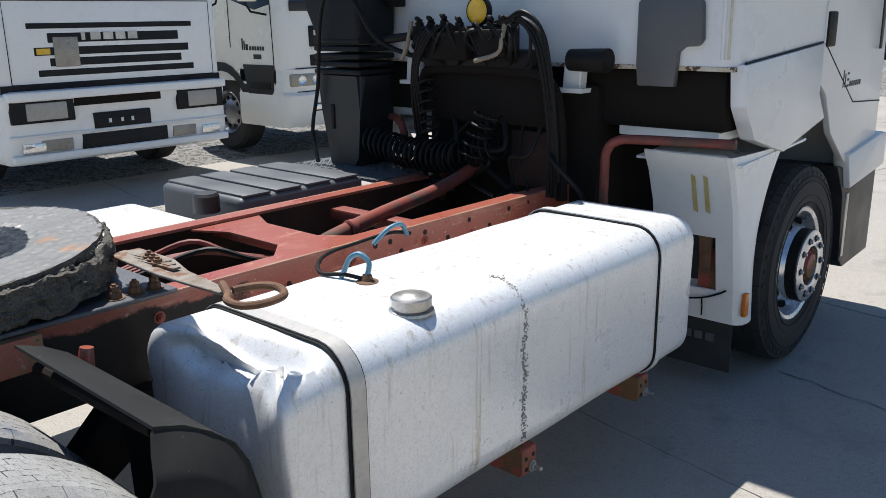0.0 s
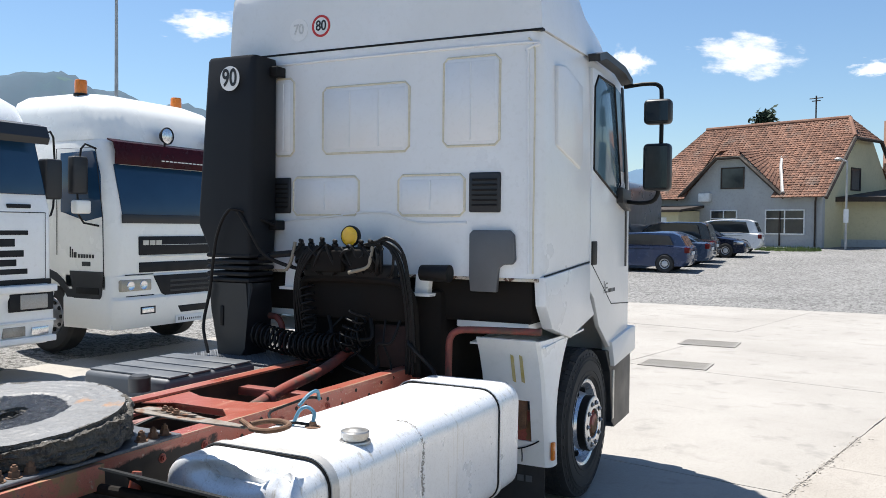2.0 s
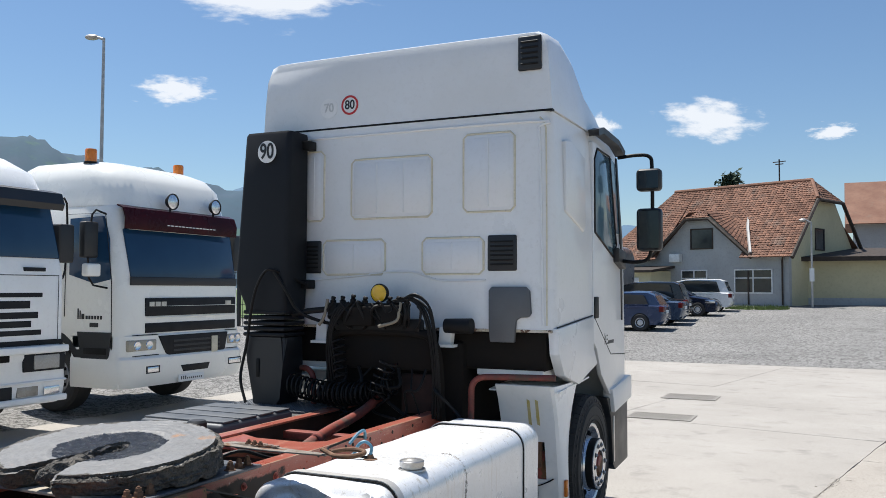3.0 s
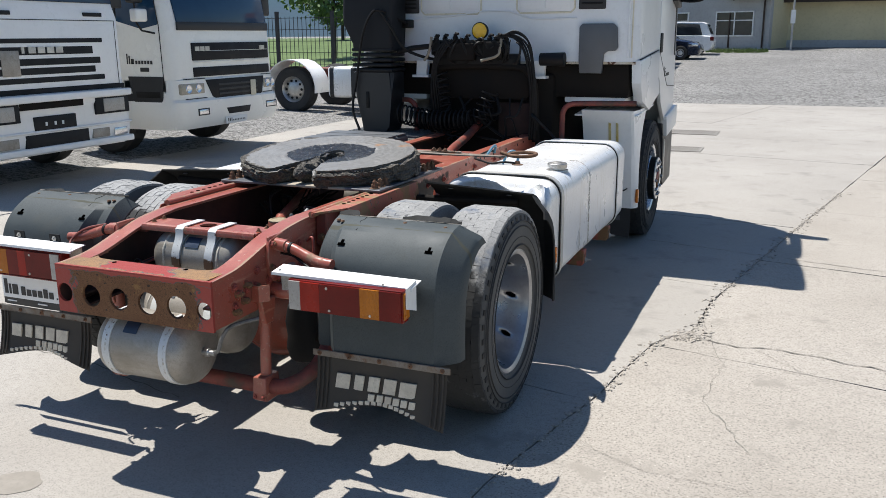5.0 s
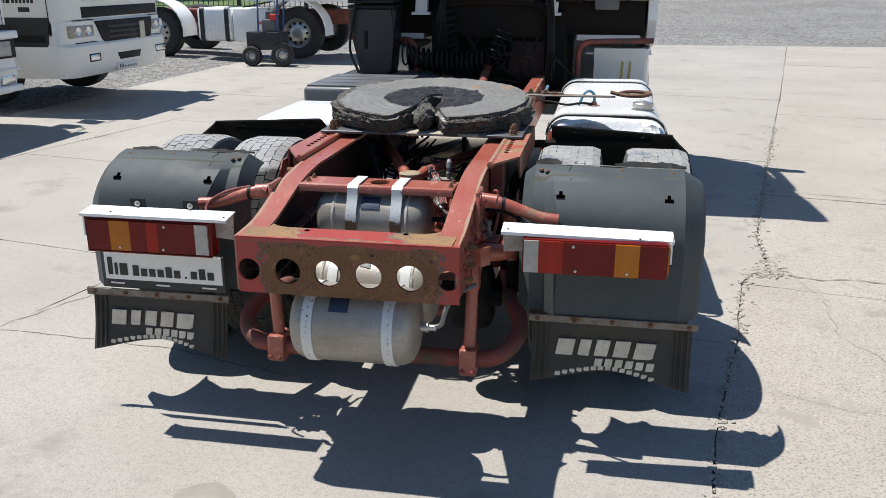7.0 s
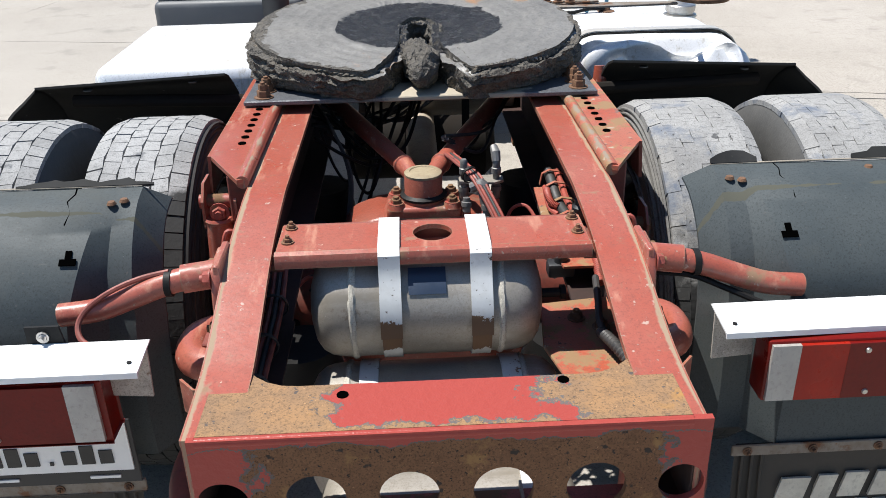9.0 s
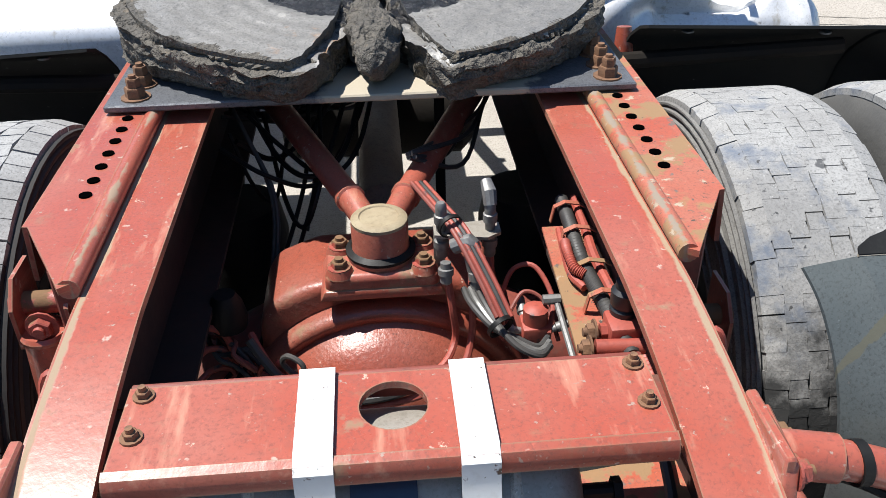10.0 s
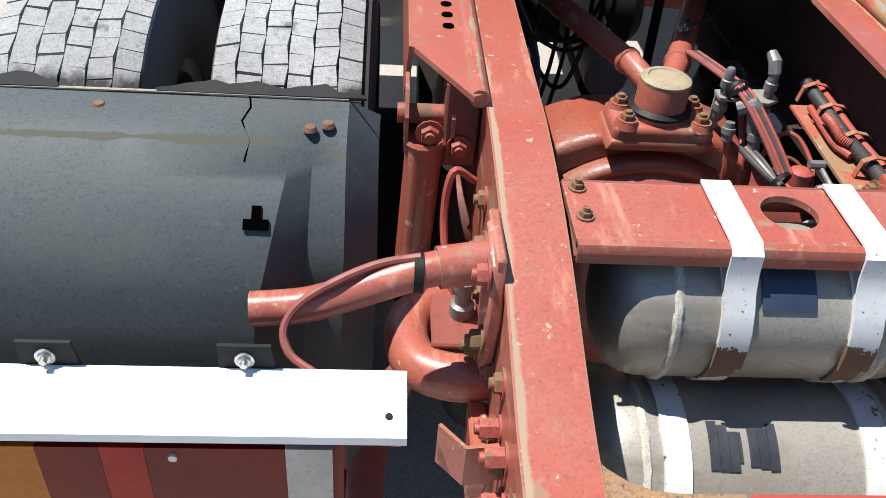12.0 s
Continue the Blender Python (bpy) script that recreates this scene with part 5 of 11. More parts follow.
# tail lamps under white shelves
M_ENDPLATE = mat("dirty_white_plate", (0.50, 0.47, 0.41), (0.36, 0.33, 0.28), 0.7, scale=14, fine=70, mix=0.7, bump=0.15, speck=0.5, spots=(0.16, 0.09, 0.05), spot_scale=16, spot_at=0.62, spot_soft=0.06)
M_LENSB = mat("bright_red_lamp_lens", (0.34, 0.016, 0.006), (0.26, 0.012, 0.005), 0.3, scale=12, fine=130, mix=0.3, bump=0.12, spec=0.25)
for sx in (-1, 1):
    b = B()
    y1 = -0.748 if sx > 0 else -0.790
    x0, x1 = (0.512 if sx > 0 else 0.515), 1.118
    prism(b, [(y1, 0.889), (y1 - 0.004, 0.892), (y1 - 0.093, 0.881), (y1 - 0.094, 0.870), (y1 - 0.090, 0.870), (y1 - 0.088, 0.877)], "x", x0 * sx, x1 * sx)
    if sx > 0:
        # the right-hand shelf is bent forward and down at its outer end
        for v in b.verts:
            v.co.y += (v.co.x - 0.512) * 0.06
            v.co.z -= (v.co.x - 0.512) * 0.028
    shelf = part("lamp_shelf", b, M_PLATE, truck, "white sheet-metal shelf over the tail lamp")
    b = B()
    prism(b, [(y1, 0.885), (y1 - 0.085, 0.872), (y1 - 0.085, 0.79), (y1, 0.76)], "x", 1.105 * sx, 1.111 * sx)
    part("end_plate", b, M_PLATE, shelf)
    # dirty plate that faces back between the shelf's end and the lamp
    b = B()
    prism(b, [(x0 * sx, 0.884), (0.592 * sx, 0.884), (0.592 * sx, 0.792), ((x0 + 0.004) * sx, 0.786)], "y", y1 - 0.028, y1 - 0.023)
    part("end_plate", b, M_ENDPLATE, shelf, "dirty white plate with rust streaks")
    b = B()
    for x in (0.535, 1.00):
        lathe(b, [(0, 0), (0.0042, 0), (0.0042, 0.003), (0, 0.003)], (x * sx, y1 - 0.066, 0.8835 - (0.028 * (x - 0.512) if sx > 0 else 0.0)), "z", 12)
    parts("screw_hole", b, M_BLACK, shelf)
    yb, dz = (-0.784 if sx > 0 else y1 - 0.022), 0.016
    b = B()
    box(b, 0.590 * sx, 1.098 * sx, yb - 0.060, yb, 0.716 + dz, 0.846 + dz, 0.006)
    lamp = part("tail_lamp", b, M_LENSR, truck, "rear lamp cluster with red and amber lenses")
    order = ((0.596, 0.6478, M_LENSW, "clear lens"), (0.6482, 0.7355, M_LENSB, "bright red lens"), (0.736, 0.9155, M_LENSR, "red lens"), (0.916, 1.000, M_LENSO, "amber lens"), (1.0005, 1.092, M_LENSR, "red lens"))
    if sx < 0:
        order = ((0.596, 0.6478, M_LENSW, "clear lens"), (0.6482, 0.800, M_LENSR, "red lens"), (0.8005, 0.848, M_LENSB, "bright red lens"), (0.8485, 0.9155, M_LENSR, "red lens"), (0.916, 1.0, M_LENSO, "amber lens"), (1.0005, 1.092, M_LENSR, "red lens"))
    for a, c, mt, lb in order:
        b = B()
        box(b, a * sx, c * sx, yb - 0.068, yb - 0.055, 0.722 + dz, 0.840 + dz)
        part("lens", b, mt, lamp, lb)
    b = B()
    for x in (0.77, 0.78, 0.96):
        lathe(b, [(0, 0), (0.006, 0), (0.005, -0.003), (0, -0.003)], (x * sx, yb - 0.068, (0.735 if x > 0.775 else 0.825) + dz), "y", 10)
    parts("screw", b, M_METAL, lamp)
    b = B()
    box(b, 1.092 * sx, 1.103 * sx, yb - 0.055, yb - 0.01, 0.73 + dz, 0.835 + dz, 0.002, 1)
    part("side_lens", b, M_LENSO, lamp)
    # two bolts that hold the shelf bracket
    for x in (0.70, 0.92) if sx < 0 else ():
        b = B()
        prism(b, [(x * sx - 0.030, 0.888), (x * sx + 0.035, 0.888), (x * sx + 0.030, 0.925), (x * sx - 0.030, 0.925)], "y", y1 - 0.002, y1 + 0.003)
        part("bracket", b, M_GUARD, shelf)
        b = B()
        bolt(b, (x * sx, y1 - 0.002, 0.905), "y", 0.008, 0.006, flip=-1)
        part("bolt", b, M_METAL, shelf)

# sign plate under the far tail lamp, lettering as plain bars
b = B()
box(b, -1.125, -0.60, -0.752, -0.748, 0.535, 0.690, 0.002, 1)
sign = part("sign_board", b, M_DARK, truck, "black board with a white name plate")
b = B()
box(b, -1.118, -0.61, -0.756, -0.752, 0.570, 0.686)
white_plate = part("name_plate", b, M_PLATE, sign, "white plate with black print")
b = B()
for x, w, z0, z1 in ((-1.104, 0.020, 0.590, 0.664), (-1.074, 0.012, 0.590, 0.640), (-1.052, 0.034, 0.590, 0.640)):
    box(b, x, x + w, -0.759, -0.7555, z0, z1)
for k in range(10):
    x = -0.995 + 0.036 * k
    if k == 6:
        box(b, x + 0.010, x + 0.017, -0.759, -0.7555, 0.590, 0.598)
    else:
        box(b, x, x + 0.026, -0.759, -0.7555, 0.590, 0.622 if k % 4 else 0.634)
parts("print_bar", b, M_INK, sign)
b = B()
for x in (-1.10, -0.9, -0.70):
    box(b, x, x + 0.06, -0.755, -0.7515, 0.550, 0.556)
parts("print_bar", b, M_PLATE, sign)

# stays and pipe loops below the frame
for sx in (-1, 1):
    b = B()
    tube(b, [(0.400 * sx, -0.74, 0.70), (0.388 * sx, -0.745, 0.36)], 0.024, 14)
    prism(b, [(-0.795, 0.385), (-0.695, 0.385), (-0.685, 0.29), (-0.70, 0.275), (-0.79, 0.275), (-0.805, 0.29)], "x", 0.355 * sx, 0.42 * sx, 0.004, 1)
    prism(b, [(-0.80, 0.73), (-0.69, 0.73), (-0.715, 0.62), (-0.77, 0.62)], "x", 0.398 * sx, 0.425 * sx, 0.004, 1)
    st = part("stay", b, M_RED, truck, "red steel stay down to the tow pipe")
    s = B()
    for dx in (-0.02, 0.02):
        bolt(s, ((0.388 + dx) * sx, -0.800, 0.300), "y", 0.010, 0.01, flip=-1)
    parts("bolt", s, M_RUST, st)
b = B()
tube(b, [(-0.44, 0.0, 0.44), (-0.50, -0.35, 0.44), (-0.555, -0.52, 0.43), (-0.565, -0.64, 0.39), (-0.50, -0.73, 0.345), (-0.38, -0.745, 0.33), (0.0, -0.745, 0.33), (0.38, -0.745, 0.33), (0.50, -0.73, 0.345), (0.565, -0.64, 0.39), (0.555, -0.52, 0.43), (0.50, -0.35, 0.44), (0.44, 0.0, 0.44)], 0.034, 14, curve=5)
part("stabiliser_bar", b, M_REDDIRT, truck, "red stabiliser bar bent forward at both ends")
b = B()
tube(b, [(0.29, -0.963, 0.545), (0.318, -0.965, 0.56), (0.332, -0.955, 0.61), (0.358, -0.92, 0.655), (0.42, -0.82, 0.665)], 0.009, 8, curve=6)
part("air_hose", b, M_GREYHOSE, truck, "grey air hose from the lower tank")
b = B()
lathe(b, [(0, 0), (0.018, 0), (0.018, 0.03), (0.012, 0.035), (0.012, 0.06), (0, 0.06)], (0.240, -0.963, 0.543), "x", 12)
part("valve", b, M_METAL, low_tank)

# fuel tank
def fuel_tank():
    x0, x1, y0, y1, z0, z1 = 0.555, 1.200, 0.855, 2.985, 0.395, 1.004
    b = B()
    ny, prof = 44, []
    r = 0.108
    for cx, cz, a0 in ((x1 - r, z1 - r, 0), (x0 + r, z1 - r, 90), (x0 + r, z0 + r, 180), (x1 - r, z0 + r, 270)):
        for k in range(8):
            a = radians(a0 + 90 * k / 7)
            prof.append((cx + r * math.cos(a), cz + r * math.sin(a)))
    # more points along the flats
    full = []
    for i, p in enumerate(prof):
        q = prof[(i + 1) % len(prof)]
        d = math.hypot(q[0] - p[0], q[1] - p[1])
        n = max(1, int(d / 0.022))
        full += [(p[0] + (q[0] - p[0]) * k / n, p[1] + (q[1] - p[1]) * k / n) for k in range(n)]
    cx, cz = (x0 + x1) / 2, (z0 + z1) / 2
    rings = []
    ys = [y0 + 0.0, y0 + 0.004, y0 + 0.014, y0 + 0.03] + [y0 + 0.03 + 0.012 * k for k in range(1, 28)] + [y0 + 0.366 + (y1 - y0 - 0.396) * k / ny for k in range(1, ny)] + [y1 - 0.03, y1 - 0.014, y1 - 0.004, y1]
    for y in ys:
        d = min(y - y0, y1 - y)
        inset = 0.03 * (1 - math.sqrt(max(0, 1 - (1 - min(d / 0.03, 1)) ** 2)))
        ring = []
        for px, pz in full:
            s = 1 - inset / 0.3
            ring.append(b.verts.new((cx + (px - cx) * s, y, cz + (pz - cz) * s)))
        rings.append(ring)
    n = len(full)
    for a, c in zip(rings, rings[1:]):
        for k in range(n):
            b.faces.new((a[k], a[(k + 1) % n], c[(k + 1) % n], c[k]))
    for ring, y in ((rings[0], y0), (rings[-1], y1)):
        prev = ring
        for s in (0.97, 0.94, 0.91, 0.88, 0.85, 0.80, 0.75, 0.65, 0.45, 0.25, 0.1):
            cur = [b.verts.new((cx + (v.co.x - cx) * s, y, cz + (v.co.z - cz) * s)) for v in ring]
            for k in range(n):
                b.faces.new((prev[k], prev[(k + 1) % n], cur[(k + 1) % n], cur[k]))
            prev = cur
        b.faces.new(prev)
    for v in b.verts:
        p = v.co
        # crushed upper rear edge: a trough and a fold
        d = math.exp(-((p.y - 0.87) / 0.11) ** 2 - ((p.z - 1.0) / 0.10) ** 2) * math.exp(-((p.x - 0.98) / 0.17) ** 2)
        p.y += 0.045 * d
        p.z -= 0.030 * d
        u = max(0.0, min(1.0, (p.x - 0.66) / 0.12)) * max(0.0, min(1.0, (1.16 - p.x) / 0.05))
        wv = noise.noise(Vector((p.x * 7, 2.0, 0.5)))
        if p.y < 1.10:
            p.y += 0.075 * u * math.exp(-((p.z - 0.945 - 0.02 * wv) / 0.032) ** 2) * max(0.0, 1 - (p.y - y0) / 0.10)
            if p.z > 0.93:
                p.z -= (0.040 + 0.015 * wv) * u * math.exp(-((p.y - 0.955 - 0.02 * wv) / 0.035) ** 2)
                p.z += 0.020 * u * math.exp(-((p.y - 0.895 - 0.015 * wv) / 0.018) ** 2)
                p.z += 0.007 * u * noise.noise(p * 22) * math.exp(-((p.y - 0.93) / 0.08) ** 2)
        f = math.exp(-((p.y - 0.90) / 0.035) ** 2) * math.exp(-((p.x - 1.07) / 0.06) ** 2) * (1 if p.z > 0.9 else 0)
        p.z += 0.022 * f + 0.01 * d * noise.noise(p * 25)
        # long soft dents
        p.x += 0.006 * noise.noise(p * 2.3) * (1 if p.x > 1.1 else 0)
        p.z += 0.006 * noise.noise(p * 2.7 + Vector((3, 1, 0))) * (1 if p.z > 0.9 else 0)
        g = math.exp(-((p.y - 0.85) / 0.03) ** 2)
        p.y += 0.02 * g * noise.noise(p * 5.0)
    return b


tank = part("fuel_tank", fuel_tank(), M_ALU, truck, "dented silver fuel tank with a welded seam and crushed corner", angle=60)


def tank_band(y, w, lift, name, material, label=""):
    x0, x1, z0, z1, r = 0.555, 1.200, 0.395, 1.004, 0.108
    b = B()
    pts = []
    for cx, cz, a0 in ((x0 + r, z0 + r, 180), (x1 - r, z0 + r, 270), (x1 - r, z1 - r, 0), (x0 + r, z1 - r, 90)):
        pts += [(cx + (r + lift) * math.cos(radians(a0 + 15 * k)), cz + (r + lift) * math.sin(radians(a0 + 15 * k))) for k in range(7)]
    sheet(b, pts, "y", y - w / 2, y + w / 2, 0.005)
    return part(name, b, material, tank, label)


M_BAND = mat("grey_steel_band", (0.55, 0.53, 0.49), (0.45, 0.43, 0.40), 0.42, metal=0.35, scale=9, fine=70, bump=0.08)
tank_band(1.075, 0.050, 0.014, "tank_strap", M_BAND, "grey steel tank strap with black rubber edges")
tank_band(1.075, 0.066, 0.007, "strap_rubber", M_BLACK)
tank_band(2.69, 0.040, 0.014, "tank_strap", M_ALU, "steel tank strap with black rubber edges")
tank_band(2.69, 0.056, 0.007, "strap_rubber", M_BLACK)
M_WELD = mat("grey_weld_scuff", (0.40, 0.375, 0.34), (0.22, 0.20, 0.175), 0.7, metal=0.3, scale=30, fine=120, bump=0.5)
b = B()
rnd = random.Random(12)
seam = [(1.06, 1.004)] + [(1.092 + 0.108 * math.sin(radians(15 * k)), 0.896 + 0.108 * math.cos(radians(15 * k))) for k in range(7)] + [(1.200, 0.44)]
for k in range(420):
    f = rnd.random() ** 0.9 * 0.63
    for p, q in zip(seam, seam[1:]):
        d = math.hypot(q[0] - p[0], q[1] - p[1])
        if f <= d:
            break
        f -= d
    x, z = p[0] + (q[0] - p[0]) * f / d, p[1] + (q[1] - p[1]) * f / d
    bmesh.ops.create_icosphere(b, subdivisions=1, radius=rnd.uniform(0.0016, 0.0042), matrix=Matrix.Translation((x - 0.001, 1.80 + rnd.gauss(0, 0.0075) + 0.004 * math.sin(z * 30), z)))
part("weld_seam", b, M_WELD, tank, "rough weld seam")
b = B()
lathe(b, [(0, 0), (0.068, 0), (0.066, 0.008), (0.052, 0.012), (0.050, 0.03)], (1.085, 1.405, 0.995), "z", 36)
neck = part("filler_neck", b, M_METAL, tank, "grimy filler neck")
b = B()
lathe(b, [(0.050, 0.02), (0.060, 0.022), (0.060, 0.044), (0.056, 0.048), (0.030, 0.050), (0.022, 0.055), (0, 0.055)], (1.085, 1.405, 0.995), "z", 36)
part("filler_cap", b, M_METAL, tank, "ribbed metal filler cap")
# sender with hoses
b = B()
lathe(b, [(0, 0), (0.036, 0), (0.036, 0.008), (0.02, 0.012), (0.014, 0.03), (0, 0.03)], (0.80, 1.50, 0.998), "z", 20)
part("sender", b, M_BROWN, tank, "rusty sender flange")
b = B()
tube(b, [(0.80, 1.50, 1.02), (0.80, 1.51, 1.065), (0.77, 1.50, 1.09), (0.74, 1.485, 1.075), (0.72, 1.475, 1.03), (0.71, 1.47, 1.008)], 0.0085, 8, curve=6)
part("hose", b, M_BLUEHOSE, tank, "blue air hose")
b = B()
tube(b, [(0.79, 1.49, 1.015), (0.72, 1.47, 1.02), (0.64, 1.45, 1.012), (0.56, 1.50, 1.018), (0.47, 1.62, 1.012), (0.44, 1.75, 1.01), (0.45, 1.95, 1.02), (0.46, 2.05, 1.0)], 0.007, 8, curve=6)
part("hose", b, M_BLACK, tank)
b = B()
tube(b, [(0.47, 1.84, 1.0), (0.49, 1.90, 1.05), (0.49, 1.97, 1.055), (0.46, 2.03, 1.0)], 0.009, 8, curve=6)
part("hose", b, M_BLUEHOSE, truck, "blue air hose")
b = B()
tube(b, [(0.60, 0.66, 0.86), (0.60, 0.665, 0.93), (0.60, 0.675, 0.985)], [0.026, 0.024, 0.018], 14)
part("stub_pipe", b, M_RED, truck, "bright red pipe end beside the tank")
# tank brackets below
for y in (1.885, 2.665):
    b = B()
    prism(b, [(0.46, 0.70), (0.46, 0.30), (1.15, 0.285), (1.165, 0.30), (1.165, 0.392), (0.50, 0.392), (0.50, 0.70)], "y", y - 0.04, y + 0.04, 0.004, 1)
    bracket = part("tank_bracket", b, M_RUST, truck, "rusty red tank bracket")
    b = B()
    for dy, z in ((-0.022, 0.355), (0.018, 0.36), (-0.02, 0.315)):
        lathe(b, [(0, 0), (0.008, 0), (0.008, 0.002), (0, 0.002)], (1.165, y + dy, z), "x", 10)
    parts("punched_hole", b, M_BLACK, bracket)
    b = B()
    tube(b, [(1.16, y + 0.012, 0.318), (1.205, y + 0.012, 0.318)], 0.007, 8)
    bolt(b, (1.166, y + 0.012, 0.318), "x", 0.014, 0.012)
    part("bolt", b, M_METAL, bracket, "bright steel bolt end")
b = B()
box(b, 1.195, 1.212, 0.955, 0.985, 0.535, 0.625, 0.004)
part("side_marker", b, M_ORANGE, tank, "amber side marker lamp")
# coupling release handle
b = B()
tube(b, [(0.93, 0.917, 1.150), (0.955, 0.977, 1.152), (1.01, 0.997, 1.155), (1.075, 0.967, 1.155), (1.090, 0.902, 1.155), (1.055, 0.857, 1.152), (0.99, 0.860, 1.150), (0.945, 0.892, 1.150), (0.89, 0.914, 1.160)], 0.0105, 10, curve=5)
part("release_handle", b, M_BROWN, wheel5, "bent iron release handle")
b = B()
prism(b, [(0.32, 0.90), (0.62, 0.885), (0.915, 0.902), (0.915, 0.932), (0.66, 0.960), (0.52, 1.000), (0.32, 1.000)], "z", 1.132, 1.140, 0.002, 1)
part("lever_arm", b, M_STEELRUST, wheel5, "flat steel lever arm")
for k, (x, y) in enumerate(((0.46, 0.955), (0.50, 0.945), (0.54, 0.935))):
    b = B()
    sheet(b, [(x - 0.16, 1.13), (x, 1.14), (x + 0.10, 1.145)], "y", y - 0.012, y + 0.012, 0.006)
    part("latch_bar", b, M_STEELRUST, wheel5)
    b = B()
    bolt(b, (x, y, 1.147), "z", 0.013, 0.012)
    part("bolt", b, M_BROWN, wheel5)

# air lines and cables round the differential
def hose(pts, r, material, parent, label="", name="hose", curve=6, seg=8):
    b = B()
    tube(b, pts, r * 0.78, seg, curve=curve)
    return part(name, b, material, parent, label)


def fitting(at, parent, r=0.013, h=0.05, turn=None, material=None):
    """A screwed hose fitting: hexagon, collar and tapered nose."""
    r = r * 0.78
    b = B()
    prof = [(0, 0), (r * 0.8, 0), (r * 0.8, h * 0.25), (r * 1.15, h * 0.28), (r * 1.15, h * 0.55), (r * 0.9, h * 0.58), (r * 0.9, h * 0.9), (r * 0.6, h), (0, h)]
    lathe(b, prof, (0, 0, 0), "z", 12)
    bmesh.ops.transform(b, matrix=Matrix.Translation(at) @ (turn or Matrix()), verts=b.verts)
    return part("fitting", b, material or M_GREYHOSE, parent, "grey hose fitting")


def ring_tie(at, axis_dir, r, parent, material=None):
    b = B()
    q = Vector(axis_dir).to_track_quat("Z", "Y").to_matrix().to_4x4()
    lathe(b, [(r, -0.004), (r + 0.003, -0.004), (r + 0.003, 0.004), (r, 0.004)], at, seg=14, closed=True, m=q)
    part("cable_tie", b, material or M_BLACK, parent)


def corrugated(pts, r, material, parent, label):
    line = smooth_line(pts, 14)
    # even steps along the line, every other ring larger
    out, acc = [line[0]], 0.0
    for a, c in zip(line, line[1:]):
        n = max(1, int((c - a).length / 0.003))
        out += [a.lerp(c, k / n) for k in range(1, n + 1)]
    b = B()
    tube(b, out, [r if k % 2 else r * 0.84 for k in range(len(out))], 10)
    return part("corrugated_tube", b, material, parent, label)


M_RUBBERHOSE = mat("dull_black_hose", (0.035, 0.034, 0.034), (0.06, 0.055, 0.05), 0.6, scale=20, fine=80, bump=0.1)
M_PAINTHOSE = mat("overpainted_red_hose", (0.36, 0.075, 0.05), (0.26, 0.055, 0.04), 0.55, scale=30, fine=90, mix=0.4, bump=0.1,
                  spots=(0.06, 0.05, 0.05), spot_scale=14, spot_at=0.6, spot_soft=0.06)

# bracket with elbows on the housing
b = B()
prism(b, [(0.085, -0.052), (0.175, -0.068), (0.200, -0.052), (0.200, -0.020), (0.185, -0.010), (0.085, -0.018)], "z", 0.872, 0.878)
prism(b, [(0.085, 0.80), (0.105, 0.80), (0.105, 0.872), (0.085, 0.872)], "y", -0.03, -0.024)
elbow_bracket = part("hose_bracket", b, M_CAST, axle, "grey bracket with hose elbows")
for x, y in ((0.098, -0.036), (0.182, -0.040)):
    fitting((x, y, 0.878), elbow_bracket, 0.014, 0.055)
    fitting((x, y, 0.872), elbow_bracket, 0.015, 0.050, Matrix.Rotation(math.pi, 4, "X"))
b = B()
tube(b, [(0.182, -0.040, 0.925), (0.181, -0.030, 0.945), (0.178, -0.010, 0.955)], [0.012, 0.013, 0.010], 10, curve=0)
part("elbow", b, M_GREYHOSE, elbow_bracket, "bare metal elbow")
b = B()
tube(b, [(0.115, -0.075, 0.868), (0.140, -0.082, 0.880), (0.146, -0.088, 0.862), (0.150, -0.096, 0.83)], [0.014, 0.016, 0.016, 0.014], 10, curve=3)
part("elbow", b, M_GREYHOSE, elbow_bracket, "grey plastic elbow")
fitting((0.152, -0.100, 0.845), elbow_bracket, 0.016, 0.05, Matrix.Rotation(math.pi * 0.94, 4, "X"))
fitting((0.100, -0.095, 0.850), elbow_bracket, 0.015, 0.04, Matrix.Rotation(math.pi * 0.95, 4, "X"))
# paired line round the cover
hose([(0.100, -0.085, 0.84), (0.110, -0.110, 0.76), (0.114, -0.108, 0.695), (0.088, -0.150, 0.672), (0.036, -0.178, 0.664), (-0.02, -0.186, 0.654), (-0.070, -0.184, 0.646), (-0.118, -0.172, 0.640), (-0.160, -0.150, 0.640), (-0.200, -0.122, 0.652), (-0.225, -0.095, 0.672), (-0.250, -0.05, 0.690)], 0.0085, M_PAINTHOSE, axle, "red painted air hose curved round the housing")
hose([(0.150, -0.02, 0.83), (0.146, -0.090, 0.77), (0.142, -0.115, 0.70), (0.118, -0.155, 0.660), (0.058, -0.195, 0.652), (-0.01, -0.207, 0.643), (-0.070, -0.203, 0.634), (-0.13, -0.182, 0.628), (-0.18, -0.150, 0.630)], 0.0085, M_PAINTHOSE, axle, "red painted air hose curved round the housing")
hose([(0.075, -0.175, 0.674), (0.02, -0.200, 0.664), (-0.04, -0.205, 0.655), (-0.10, -0.194, 0.648), (-0.150, -0.168, 0.648), (-0.195, -0.140, 0.660), (-0.225, -0.118, 0.690), (-0.245, -0.10, 0.715)], 0.0105, M_RUBBERHOSE, axle, "thick black air hose round the housing")
